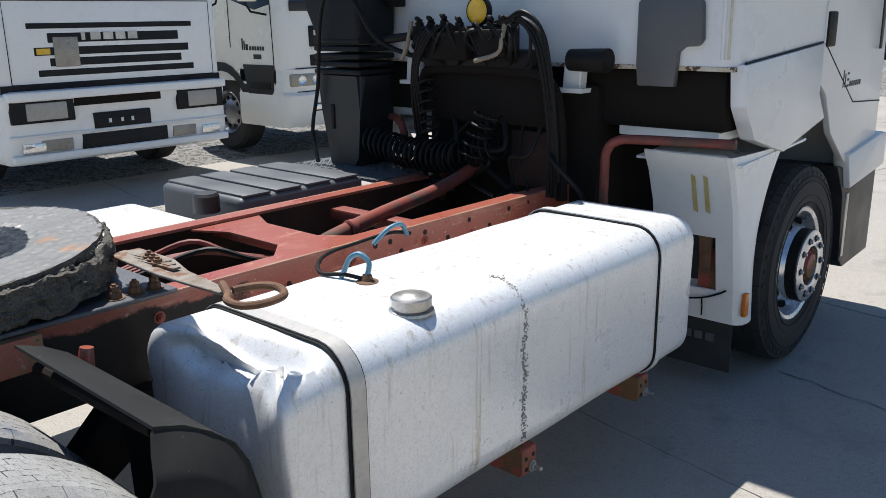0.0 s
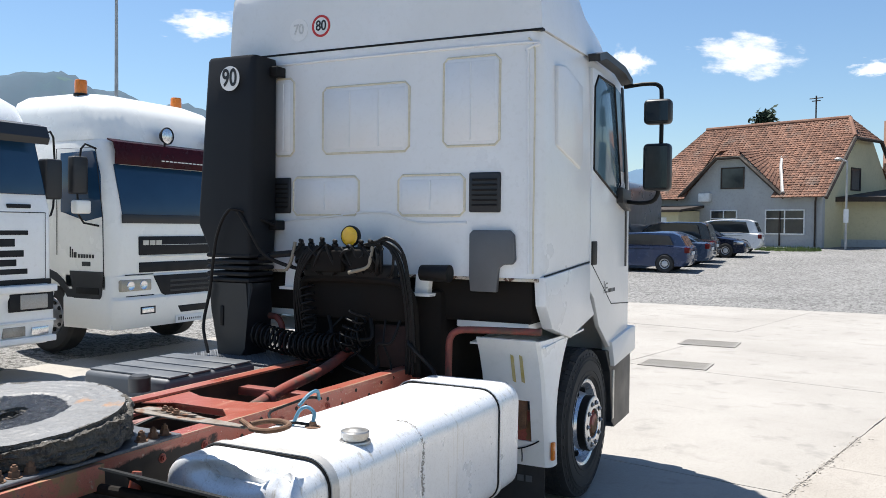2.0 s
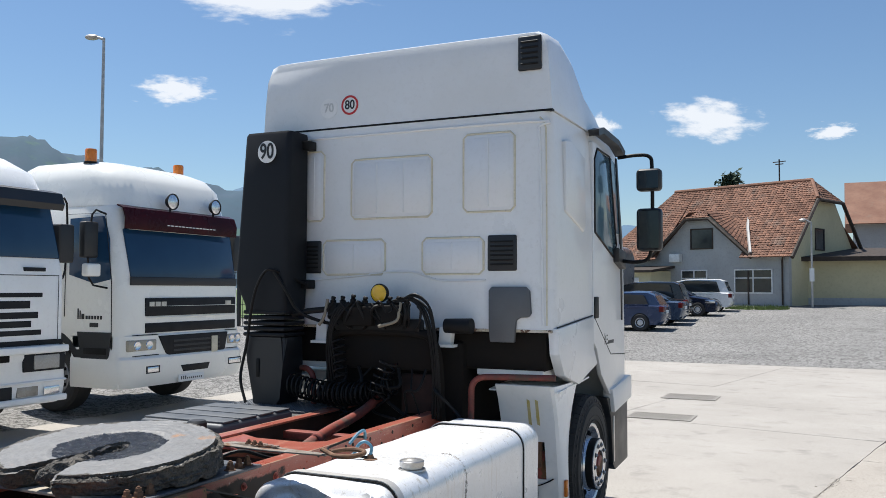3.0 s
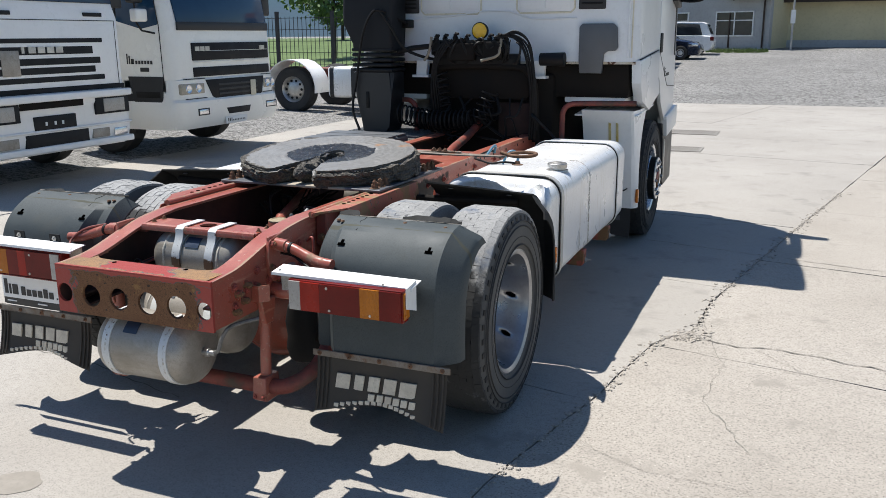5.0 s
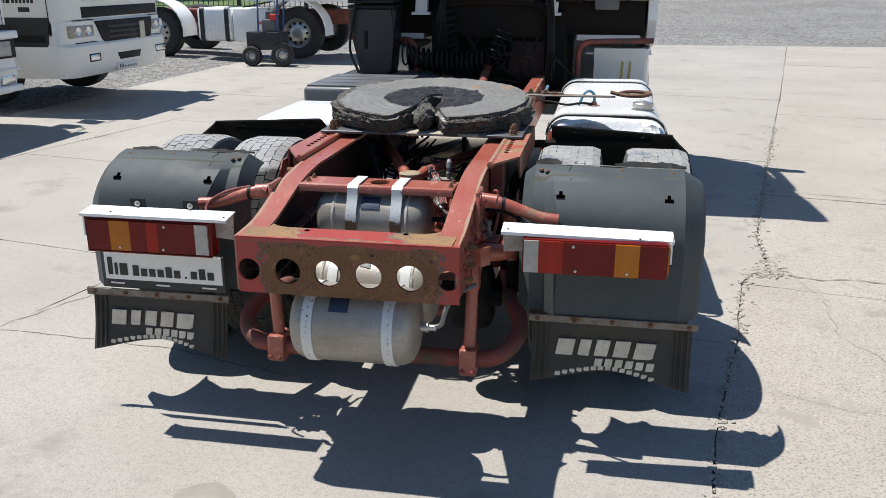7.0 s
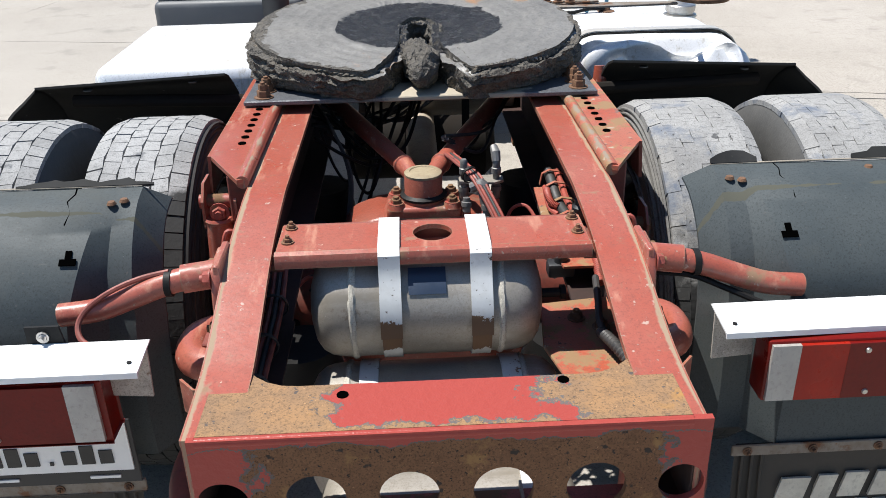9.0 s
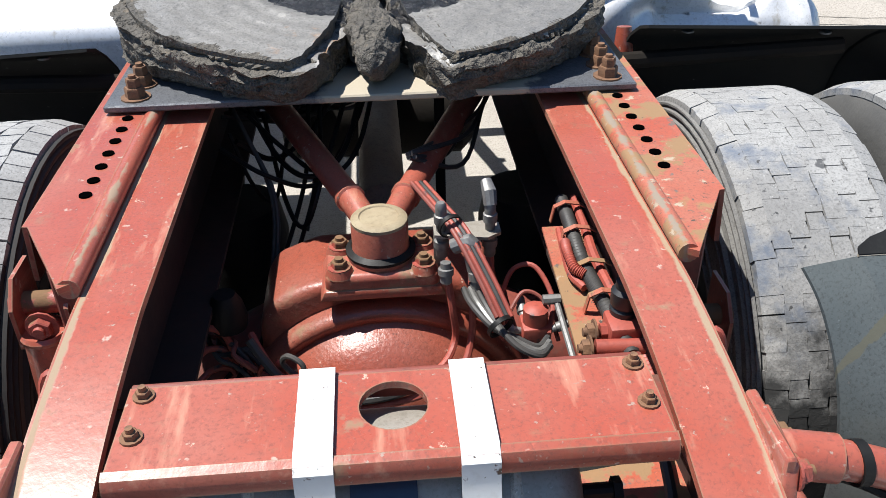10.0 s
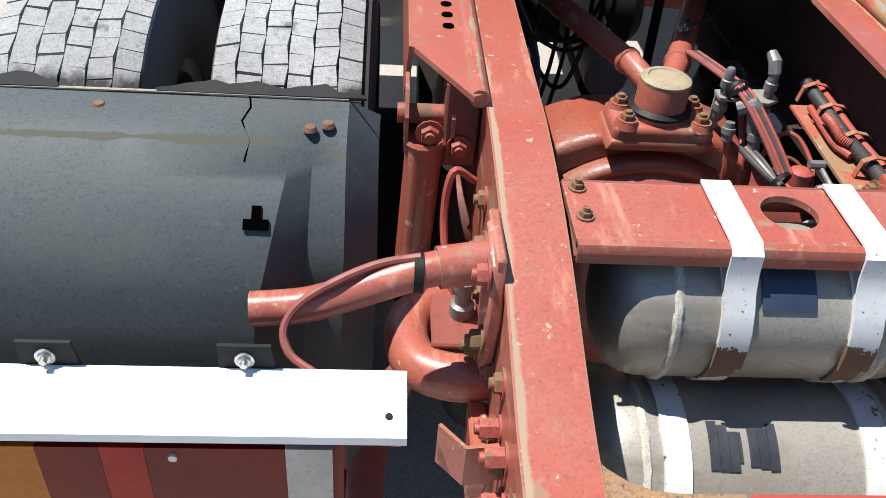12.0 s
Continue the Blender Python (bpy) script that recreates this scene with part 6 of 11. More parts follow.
hose([(0.040, -0.186, 0.676), (-0.02, -0.199, 0.668), (-0.08, -0.192, 0.660), (-0.140, -0.164, 0.660), (-0.185, -0.142, 0.690), (-0.175, -0.150, 0.715), (-0.150, -0.165, 0.705), (-0.152, -0.172, 0.675)], 0.0065, M_RUBBERHOSE, axle)
b = B()
box(b, 0.052, 0.066, -0.212, -0.164, 0.642, 0.684, 0.003, 1)
part("clip", b, M_METAL, axle, "bright steel hose clip")
ring_tie((-0.085, -0.194, 0.647), (1, 0, 0.05), 0.024, axle, M_PAINTHOSE)
# three black lines to the lower valve
for k in range(3):
    o = 0.011 * k
    hose([(0.152 - o, -0.105, 0.80), (0.160 - o, -0.15, 0.80), (0.178 - o * 0.5, -0.195, 0.785), (0.205, -0.225 + o, 0.765), (0.240, -0.235 + o, 0.752), (0.262, -0.21 + o, 0.750)], 0.0075, M_RUBBERHOSE if k != 1 else M_GREYHOSE, axle)
hose([(0.182, -0.04, 0.82), (0.180, -0.07, 0.77), (0.178, -0.12, 0.745), (0.195, -0.17, 0.74)], 0.011, M_PAINTHOSE, axle, "red painted air hose")
ring_tie((0.180, -0.195, 0.785), (0.4, -0.7, -0.3), 0.021, axle)
# thin cables from the V-link down past the elbows
for k in range(4):
    o = 0.008 * k
    hose([(0.055 + o, 0.10, 0.90), (0.085 + o, 0.0, 0.905), (0.115 + o, -0.07, 0.895), (0.150 + o, -0.14, 0.845), (0.175 + o, -0.19, 0.80)], 0.0055, (M_REDHOSE, M_PAINTHOSE, M_RUBBERHOSE, M_PAINTHOSE)[k], axle)
ring_tie((0.112, -0.055, 0.897), (0.4, -0.9, -0.2), 0.020, axle)

# height valve with its rod and fittings
b = B()
box(b, 0.225, 0.275, -0.16, -0.11, 0.70, 0.745, 0.006)
lathe(b, [(0, 0), (0.022, 0), (0.022, 0.03), (0.012, 0.036), (0, 0.036)], (0.25, -0.135, 0.742), "z", 12)
levelling = part("levelling_valve", b, M_PAINTHOSE, axle, "small red levelling valve")
fitting((0.235, -0.11, 0.73), levelling, 0.011, 0.05, Matrix.Rotation(radians(-70), 4, "X"))
fitting((0.225, -0.14, 0.73), levelling, 0.010, 0.05, Matrix.Rotation(radians(-80), 4, "Y"))
fitting((0.272, -0.15, 0.735), levelling, 0.010, 0.05, Matrix.Rotation(radians(70), 4, "Y"))
b = B()
tube(b, [(0.286, -0.13, 0.78), (0.288, -0.24, 0.765), (0.292, -0.34, 0.74)], 0.0055, 8)
tube(b, [(0.262, -0.13, 0.785), (0.292, -0.13, 0.785)], 0.009, 8)
part("levelling_rod", b, M_GREYHOSE, levelling, "thin steel rod")
hose([(0.20, -0.06, 0.745), (0.225, -0.04, 0.79), (0.262, -0.05, 0.80), (0.286, -0.10, 0.765), (0.27, -0.16, 0.735)], 0.006, M_PAINTHOSE, levelling)
hose([(0.21, -0.10, 0.74), (0.24, -0.075, 0.765), (0.275, -0.09, 0.75), (0.29, -0.15, 0.71)], 0.005, M_REDHOSE, levelling)

# cable strip along the inside of the right rail
b = B()
prism(b, [(0.300, 0.085), (0.383, 0.085), (0.383, -0.400), (0.300, -0.400), (0.286, -0.30)], "z", 0.792, 0.798)
strip_plate = part("cable_strip", b, M_REDPATCH, truck, "red strip with cables strapped along it")
corrugated([(0.348, 0.145, 0.822), (0.345, 0.05, 0.822), (0.340, -0.07, 0.822), (0.350, -0.20, 0.818), (0.362, -0.32, 0.812)], 0.014, M_RUBBERHOSE, strip_plate, "black corrugated cable tube")
hose([(0.374, 0.15, 0.820), (0.372, 0.05, 0.818), (0.366, -0.06, 0.818), (0.372, -0.18, 0.816), (0.380, -0.30, 0.812)], 0.012, M_PAINTHOSE, strip_plate, "red painted air hose")
hose([(0.325, 0.05, 0.812), (0.318, -0.04, 0.812), (0.316, -0.10, 0.812), (0.330, -0.14, 0.812)], 0.009, M_PAINTHOSE, strip_plate)
corrugated([(0.318, -0.03, 0.835), (0.314, -0.07, 0.840), (0.318, -0.105, 0.832), (0.334, -0.120, 0.825)], 0.010, M_PAINTHOSE, strip_plate, "red corrugated sleeve")
for y in (0.10, 0.01, -0.10, -0.19):
    b = B()
    sheet(b, [(0.320, 0.800), (0.326, 0.832), (0.345, 0.841), (0.372, 0.836), (0.388, 0.826)], "y", y - 0.006, y + 0.006, 0.0025)
    part("cable_clamp", b, M_REDPATCH, strip_plate)
b = B()
lathe(b, [(0, 0), (0.022, 0), (0.023, 0.012), (0.020, 0.016), (0.023, 0.022), (0.023, 0.044), (0.017, 0.050), (0.017, 0.062), (0.010, 0.066), (0, 0.066)], (0.366, -0.245, 0.835), "z", 18)
part("sensor", b, M_DARK, strip_plate, "black ribbed pressure switch")
b = B()
box(b, 0.335, 0.392, -0.29, -0.235, 0.800, 0.838, 0.006)
tube(b, [(0.31, -0.30, 0.815), (0.392, -0.305, 0.815)], 0.013, 12)
tube(b, [(0.325, -0.265, 0.818), (0.345, -0.265, 0.818)], 0.013, 6)
part("tee_valve", b, M_PAINTHOSE, strip_plate, "red painted tee valve")
for at in ((0.303, -0.30, 0.815), (0.318, -0.265, 0.818)):
    b = B()
    bolt(b, at, "x", 0.014, 0.014, flip=-1)
    part("brass_nut", b, M_BROWN, strip_plate)
b = B()
box(b, 0.268, 0.330, -0.385, -0.345, 0.760, 0.794, 0.006)
lathe(b, [(0, 0), (0.016, 0), (0.016, 0.02), (0, 0.02)], (0.30, -0.365, 0.792), "z", 14)
part("connector", b, M_DARK, strip_plate, "black plug connector")
corrugated([(0.385, -0.30, 0.80), (0.383, -0.36, 0.80), (0.375, -0.45, 0.78)], 0.012, M_PAINTHOSE, strip_plate, "red corrugated sleeve")
# tangle at the left side of the housing
b = B()
lathe(b, [(0, 0), (0.034, 0), (0.036, 0.02), (0.030, 0.05), (0.020, 0.07), (0, 0.07)], (-0.292, -0.02, 0.69), "z", 18)
part("rubber_buffer", b, M_BLACK, axle, "black rubber bump stop")
rnd = random.Random(4)
for k in range(7):
    w = [rnd.uniform(-0.018, 0.018) for _ in range(6)]
    hose([(-0.335 + w[0], 0.02 + w[1], 0.66 + w[2]), (-0.30 + w[3], -0.05 + w[4], 0.655 + w[5]), (-0.265 + w[1], -0.07 + w[0], 0.655 + w[4]), (-0.225 + w[2], -0.10 + w[5], 0.61 + w[3])],
         0.006, (M_RUBBERHOSE, M_RUBBERHOSE, M_REDHOSE)[k % 3], axle)
for k in range(3):
    hose([(-0.375, -0.12, 0.70 - 0.05 * k), (-0.335, -0.06, 0.715 - 0.05 * k), (-0.300, -0.045, 0.690 - 0.04 * k), (-0.285, -0.05, 0.64 - 0.03 * k)], 0.008, M_PAINTHOSE, axle, "red painted air hose")
hose([(-0.205, -0.10, 0.665), (-0.185, -0.105, 0.640), (-0.19, -0.108, 0.60), (-0.225, -0.10, 0.595), (-0.238, -0.095, 0.635), (-0.22, -0.10, 0.665)], 0.006, M_PAINTHOSE, axle)
# black lines hanging between the rails in front of the axle
for k, (x, y) in enumerate(((-0.27, 0.34), (-0.262, 0.33), (-0.20, 0.75))):
    hose([(x - 0.10, y + 0.25, 0.93), (x - 0.02, y + 0.02, 0.94 - 0.02 * k), (x + 0.045, y - 0.08, 0.80), (x + 0.035, y - 0.16, 0.66), (x + 0.01, y - 0.22, 0.55)], 0.006, M_RUBBERHOSE, truck, "thin black cable", "cable")
for k in range(8):
    w = [rnd.uniform(-0.06, 0.06) for _ in range(8)]
    hose([(-0.36, 0.62 + w[0], 0.88 + w[1]), (-0.22 + w[2], 0.56 + w[3], 0.84 + w[4] * 0.5), (-0.10 + w[5], 0.66 + w[6], 0.86 + w[7] * 0.5), (0.05 + w[1], 0.90 + w[2], 0.86), (0.10, 1.2, 0.85)], 0.0065, M_RUBBERHOSE, truck, "thin black cable", "cable")
for k in range(4):
    w = [rnd.uniform(-0.03, 0.03) for _ in range(8)]
    hose([(0.08 + w[0], 0.16, 0.93 + w[1] * 0.4), (0.16 + w[2], 0.32 + w[3], 0.86 + w[4]), (0.24 + w[5], 0.50, 0.88), (0.33, 0.80, 0.90)], 0.0065, M_RUBBERHOSE, truck, "thin black cable", "cable")
b = B()
sheet(b, [(0.62, 0.95), (0.615, 0.80), (0.60, 0.52)], "x", 0.135, 0.160, 0.006)
part("hanging_strap", b, M_BLACK, truck, "black rubber strap")
b = B()
tube(b, [(0.0, 0.50, 0.62), (0.0, 1.6, 0.64), (0.0, 3.4, 0.70)], 0.055, 16)
lathe(b, [(0.055, -0.05), (0.085, -0.04), (0.085, 0.04), (0.055, 0.05)], (0, 1.75, 0.645), "y", 16)
part("propeller_shaft", b, M_UNDER, truck, "grimy propeller shaft")

# spring beams, and hidden tank shapes added to shade ground ahead of the axle
b = B()
lathe(b, [(0, -0.32), (0.10, -0.31), (0.14, -0.27), (0.14, 0.27), (0.10, 0.31), (0, 0.32)], (0.0, 1.35, 0.50), "x", 28)
part("air_tank", b, M_UNDER, truck, "added dark cylinder under the frame, shades the ground")
b = B()
lathe(b, [(0, -0.30), (0.09, -0.29), (0.12, -0.26), (0.12, 0.26), (0.09, 0.29), (0, 0.30)], (0.02, 1.75, 0.50), "x", 28)
part("air_tank", b, M_UNDER, truck, "added dark cylinder under the frame, shades the ground")
for sx in (-1, 1):
    b = B()
    prism(b, [(-0.36, 0.40), (0.10, 0.36), (0.62, 0.40), (0.95, 0.62), (0.95, 0.74), (0.80, 0.74), (0.55, 0.50), (0.10, 0.45), (-0.36, 0.47)], "x", 0.375 * sx, 0.465 * sx, 0.010, 2)
    part("spring_beam", b, M_UNDER, truck, "grimy steel spring beam beside the rail")

# shock absorbers outside the rails
for sx in (-1, 1):
    zs = 0.0 if sx < 0 else -0.10
    b = B()
    tube(b, [(0.484 * sx, -0.290, 0.905 + zs), (0.498 * sx, -0.30, 0.60)], 0.031, 20)
    lathe(b, [(0.020, 0.0), (0.033, 0.0), (0.035, 0.006), (0.031, 0.012)], (0.484 * sx, -0.290, 0.897 + zs), "z", 20)
    shock = part("shock_absorber", b, M_RED, truck, "red shock absorber bolted under the angle plate")
    b = B()
    tube(b, [(0.498 * sx, -0.30, 0.62), (0.505 * sx, -0.29, 0.40)], 0.022, 14)
    part("piston_rod", b, M_UNDER, shock)
    for dx in (-0.040, 0.034):
        b = B()
        prism(b, [(-0.305, 0.885 + zs), (-0.215, 0.885 + zs), (-0.215, 0.985 + zs), (-0.275, 0.985 + zs), (-0.305, 0.95 + zs)], "x", (0.478 + dx) * sx, (0.478 + dx + 0.006) * sx)
        part("cheek", b, M_RED, shock)
    b = B()
    tube(b, [(0.43 * sx, -0.262, 0.935 + zs), (0.53 * sx, -0.262, 0.935 + zs)], 0.017, 12)
    bolt(b, (0.478 * sx, -0.306, 0.925 + zs), "y", 0.016, 0.014, flip=-1)
    parts("bolt", b, M_RUST, shock)
    # bent pipe below the frame end
    b = B()
    tube(b, [(0.392 * sx, -0.662, 0.745), (0.445 * sx, -0.660, 0.742), (0.490 * sx, -0.635, 0.738), (0.508 * sx, -0.585, 0.735), (0.500 * sx, -0.530, 0.735), (0.455 * sx, -0.49, 0.73)], 0.034, 18, curve=4)
    elbow = part("bent_pipe", b, M_RED, truck, "bent red pipe welded to the rail")
    b = B()
    prism(b, [(0.405 * sx, -0.63), (0.475 * sx, -0.63), (0.475 * sx, -0.52), (0.405 * sx, -0.52)], "z", 0.765, 0.775, 0.003, 1)
    part("lug_plate", b, M_REDDIRT, elbow)
    b = B()
    lathe(b, [(0, 0), (0.018, 0), (0.018, 0.02), (0.012, 0.024), (0.012, 0.05), (0.016, 0.05), (0.016, 0.065), (0, 0.065)], (0.43 * sx, -0.565, 0.775), "z", 12)
    part("drain_valve", b, M_GREYHOSE, elbow, "grimy valve")
    # flange behind the mudguard pipe and a bent tab with bolts
    b = B()
    prism(b, [(-0.615, 0.985), (-0.70, 0.975), (-0.72, 0.90), (-0.70, 0.80), (-0.66, 0.78), (-0.63, 0.86)], "x", 0.3985 * sx, 0.4165 * sx, 0.003, 1)
    fl = part("pipe_flange", b, M_RED, truck, "bolted red flange")
    b = B()
    for y, z in ((-0.635, 0.955), (-0.69, 0.955), (-0.695, 0.85), (-0.655, 0.80)):
        bolt(b, (0.4165 * sx, y, z), "x", 0.014, 0.016, flip=sx)
    parts("bolt", b, M_RUST, fl)
    b = B()
    sheet(b, [(0.402 * sx, -0.83), (0.440 * sx, -0.835), (0.470 * sx, -0.80)], "z", 0.74, 0.81, 0.005)
    tab = part("bent_tab", b, M_RED, truck, "bent red tab")
    b = B()
    for y, z in ((-0.80, 0.80), (-0.80, 0.74), (-0.86, 0.82), (-0.88, 0.76), (-0.92, 0.80), (-0.94, 0.73)):
        bolt(b, (0.397 * sx, y, z), "x", 0.014, 0.026, flip=sx)
    parts("bolt", b, M_RUST, tab)
    hose([(0.41 * sx, -0.40, 0.90), (0.445 * sx, -0.41, 0.92), (0.455 * sx, -0.43, 0.84), (0.44 * sx, -0.50, 0.74)], 0.008, M_PAINTHOSE, truck, "red painted air hose")

# gusset plate inside the right rail with a bolt cluster, and its lines
b = B()
prism(b, [(0.235, -0.49), (0.386, -0.47), (0.386, -1.02), (0.300, -1.02), (0.262, -0.86), (0.215, -0.66)], "z", 0.748, 0.757, 0.002, 1)
gusset = part("gusset_plate", b, M_REDPATCH, truck, "red gusset plate with rusty patches")
b = B()
for x, y in ((0.335, -0.80), (0.358, -0.83), (0.330, -0.84), (0.352, -0.87), (0.30, -0.56), (0.345, -0.60)):
    bolt(b, (x, y, 0.757), "z", 0.013, 0.016)
parts("bolt", b, M_BROWN, gusset)
hose([(0.36, -0.46, 0.80), (0.345, -0.56, 0.80), (0.335, -0.64, 0.785), (0.352, -0.74, 0.785), (0.372, -0.80, 0.76)], 0.010, M_RUBBERHOSE, gusset, "black air hose")
corrugated([(0.33, -0.66, 0.785), (0.345, -0.72, 0.79), (0.37, -0.78, 0.775)], 0.013, M_RUBBERHOSE, gusset, "black corrugated tube")
hose([(0.372, -0.46, 0.82), (0.370, -0.58, 0.83), (0.362, -0.68, 0.80), (0.375, -0.80, 0.79)], 0.008, M_REDHOSE, gusset, "dirty red air hose")
b = B()
tube(b, [(0.215, -0.60, 0.845), (0.255, -0.60, 0.845)], 0.010, 10)
tube(b, [(0.255, -0.60, 0.845), (0.266, -0.60, 0.845)], 0.016, 6)
part("drain_cock", b, M_BLACK, up_tank, "black drain cock")
# lines along the inside of the left rail
for k in range(3):
    hose([(-0.335 - 0.012 * k, -0.35, 0.80), (-0.325 - 0.012 * k, -0.55, 0.79), (-0.33 - 0.01 * k, -0.75, 0.775), (-0.335, -0.95, 0.75)], 0.008, (M_REDHOSE, M_RUBBERHOSE, M_REDHOSE)[k], truck, "dirty air hose along the rail")
for y in (-0.50, -0.66, -0.80):
    ring_tie((-0.342, y, 0.783), (0, 1, 0), 0.026, truck, M_RUBBERHOSE)
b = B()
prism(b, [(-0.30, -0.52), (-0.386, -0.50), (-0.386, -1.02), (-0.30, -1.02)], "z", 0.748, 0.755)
part("gusset_plate", b, M_UNDERRED, truck, "dark gusset plate")

# tangle of black cables hanging between the rails beside the axle
ctr = random.Random(33)
for k in range(6):
    x0, y0 = ctr.uniform(-0.33, -0.24), ctr.uniform(0.28, 0.55)
    x1, y1 = ctr.uniform(-0.20, -0.05), ctr.uniform(0.22, 0.60)
    b = B()
    tube(b, [(x0, y0, ctr.uniform(0.88, 0.95)), ((x0 * 2 + x1) / 3, (y0 + y1) / 2 - 0.05, ctr.uniform(0.74, 0.86)), ((x0 + 2 * x1) / 3, y1 - 0.04, ctr.uniform(0.70, 0.84)), (x1, y1, ctr.uniform(0.84, 0.94)), (x1 + 0.05, y1 + 0.2, 0.93)], ctr.uniform(0.0045, 0.007), 7, curve=6)
    part("cable", b, M_BLACK, truck, "black cable looped between the rails")
for k in range(2):
    x0 = -0.19 + 0.025 * k
    b = B()
    tube(b, [(x0 + 0.04, 0.52, 0.95), (x0 + 0.03, 0.36, 0.80), (x0 - 0.03, 0.20, 0.66), (x0 - 0.08, 0.04, 0.60 + 0.012 * k), (x0 - 0.13, -0.10, 0.60)], 0.005, 7, curve=6)
    part("cable", b, M_BLACK if k != 2 else M_GREYHOSE, truck, "cable running down to the axle")

# left side boxes
b = B()
box(b, -1.20, -0.52, 1.95, 2.72, 0.62, 1.02, 0.03, 3)
bat = part("battery_box", b, M_GREY, truck, "grey plastic battery box with a ribbed lid")
for k in range(4):
    b = B()
    box(b, -1.18, -0.53, 1.98 + 0.185 * k, 2.135 + 0.185 * k, 1.02, 1.032, 0.005, 2)
    part("lid_rib", b, M_GREY, bat)
b = B()
box(b, -1.22, -0.44, 2.74, 3.30, 0.985, 1.000)
chk = part("tread_plate", b, M_GREY, truck, "raised-pattern metal walkway")
b = B()
for i in range(24):
    for j in range(16):
        x, y = -1.20 + 0.0325 * i, 2.76 + 0.034 * j
        m = Matrix.Translation((x, y, 1.0)) @ Matrix.Rotation(radians(45 if (i + j) % 2 else -45), 4, "Z")
        box(b, -0.012, 0.012, -0.003, 0.003, 0, 0.003, m=m)
part("tread_studs", b, M_GREY, chk)
b = B()
box(b, -1.19, -0.50, 0.98, 1.80, 0.52, 0.955, 0.06, 4)
part("side_tank", b, M_ALU, truck, "smaller silver tank beside the frame", angle=60)
b = B()
lathe(b, [(0, 0), (0.06, 0), (0.06, 0.075), (0.05, 0.088), (0, 0.092)], (-0.62, 1.84, 0.97), "z", 24)
part("filter_cap", b, M_DARK, truck, "black round filter cap")

# frame cross ties, propeller shaft and exhaust pipe between the rails
b = B()
box(b, -0.31, 0.31, 1.66, 1.80, 0.945, 0.980, 0.006)
prism(b, [(-0.31, 1.90), (-0.31, 1.56), (-0.16, 1.64), (0.16, 1.64), (0.31, 1.50), (0.31, 1.94), (0.16, 1.83), (-0.16, 1.83)], "z", 0.980, 0.988)
part("cross_tie", b, M_RED, truck, "red cross tie between the rails")
b = B()
box(b, -0.31, 0.31, 2.30, 2.38, 0.90, 0.95, 0.006)
part("cross_tie", b, M_REDDIRT, truck)
b = B()
tube(b, [(0, 0.45, 0.66), (0, 2.2, 0.74), (0, 3.3, 0.80)], 0.055, 16)
part("drive_shaft", b, M_TAN, truck, "dusty tan drive shaft")
b = B()
lathe(b, [(0, -0.3), (0.09, -0.28), (0.10, -0.2), (0.10, 0.2), (0.09, 0.28), (0, 0.3)], (0.08, 1.12, 0.80), "x", 24)
part("air_tank", b, M_CAST, truck, "dusty air tank between the rails")
b = B()
tube(b, [(0.14, 1.84, 0.93), (0.12, 1.95, 0.95), (0.02, 2.35, 0.97), (-0.05, 2.8, 1.0), (-0.05, 3.1, 1.08)], 0.033, 14, curve=5)
lathe(b, [(0.033, -0.02), (0.042, -0.015), (0.042, 0.015), (0.033, 0.02)], (0.105, 2.06, 0.958), "y", 16)
part("coolant_pipe", b, M_REDDIRT, truck, "dirty red pipe along the frame")
for i, (x, c) in enumerate(((-0.16, M_REDHOSE), (-0.13, M_REDHOSE), (-0.10, M_REDHOSE), (-0.07, M_BLACK), (-0.19, M_REDHOSE))):
    b = B()
    tube(b, [(x - 0.1, 1.05, 0.86), (x - 0.02, 1.25, 0.93), (x + 0.1, 1.42, 0.965 + 0.01 * i), (x + 0.2, 1.54, 0.95), (x + 0.26, 1.72, 0.90)], 0.010, 7, curve=5)
    part("brake_hose", b, c, truck, "brake hose looped behind the cross tie")

M_YSTAIN = mat("yellow_stain", (0.50, 0.38, 0.10), (0.58, 0.50, 0.28), 0.7, scale=20, fine=60)
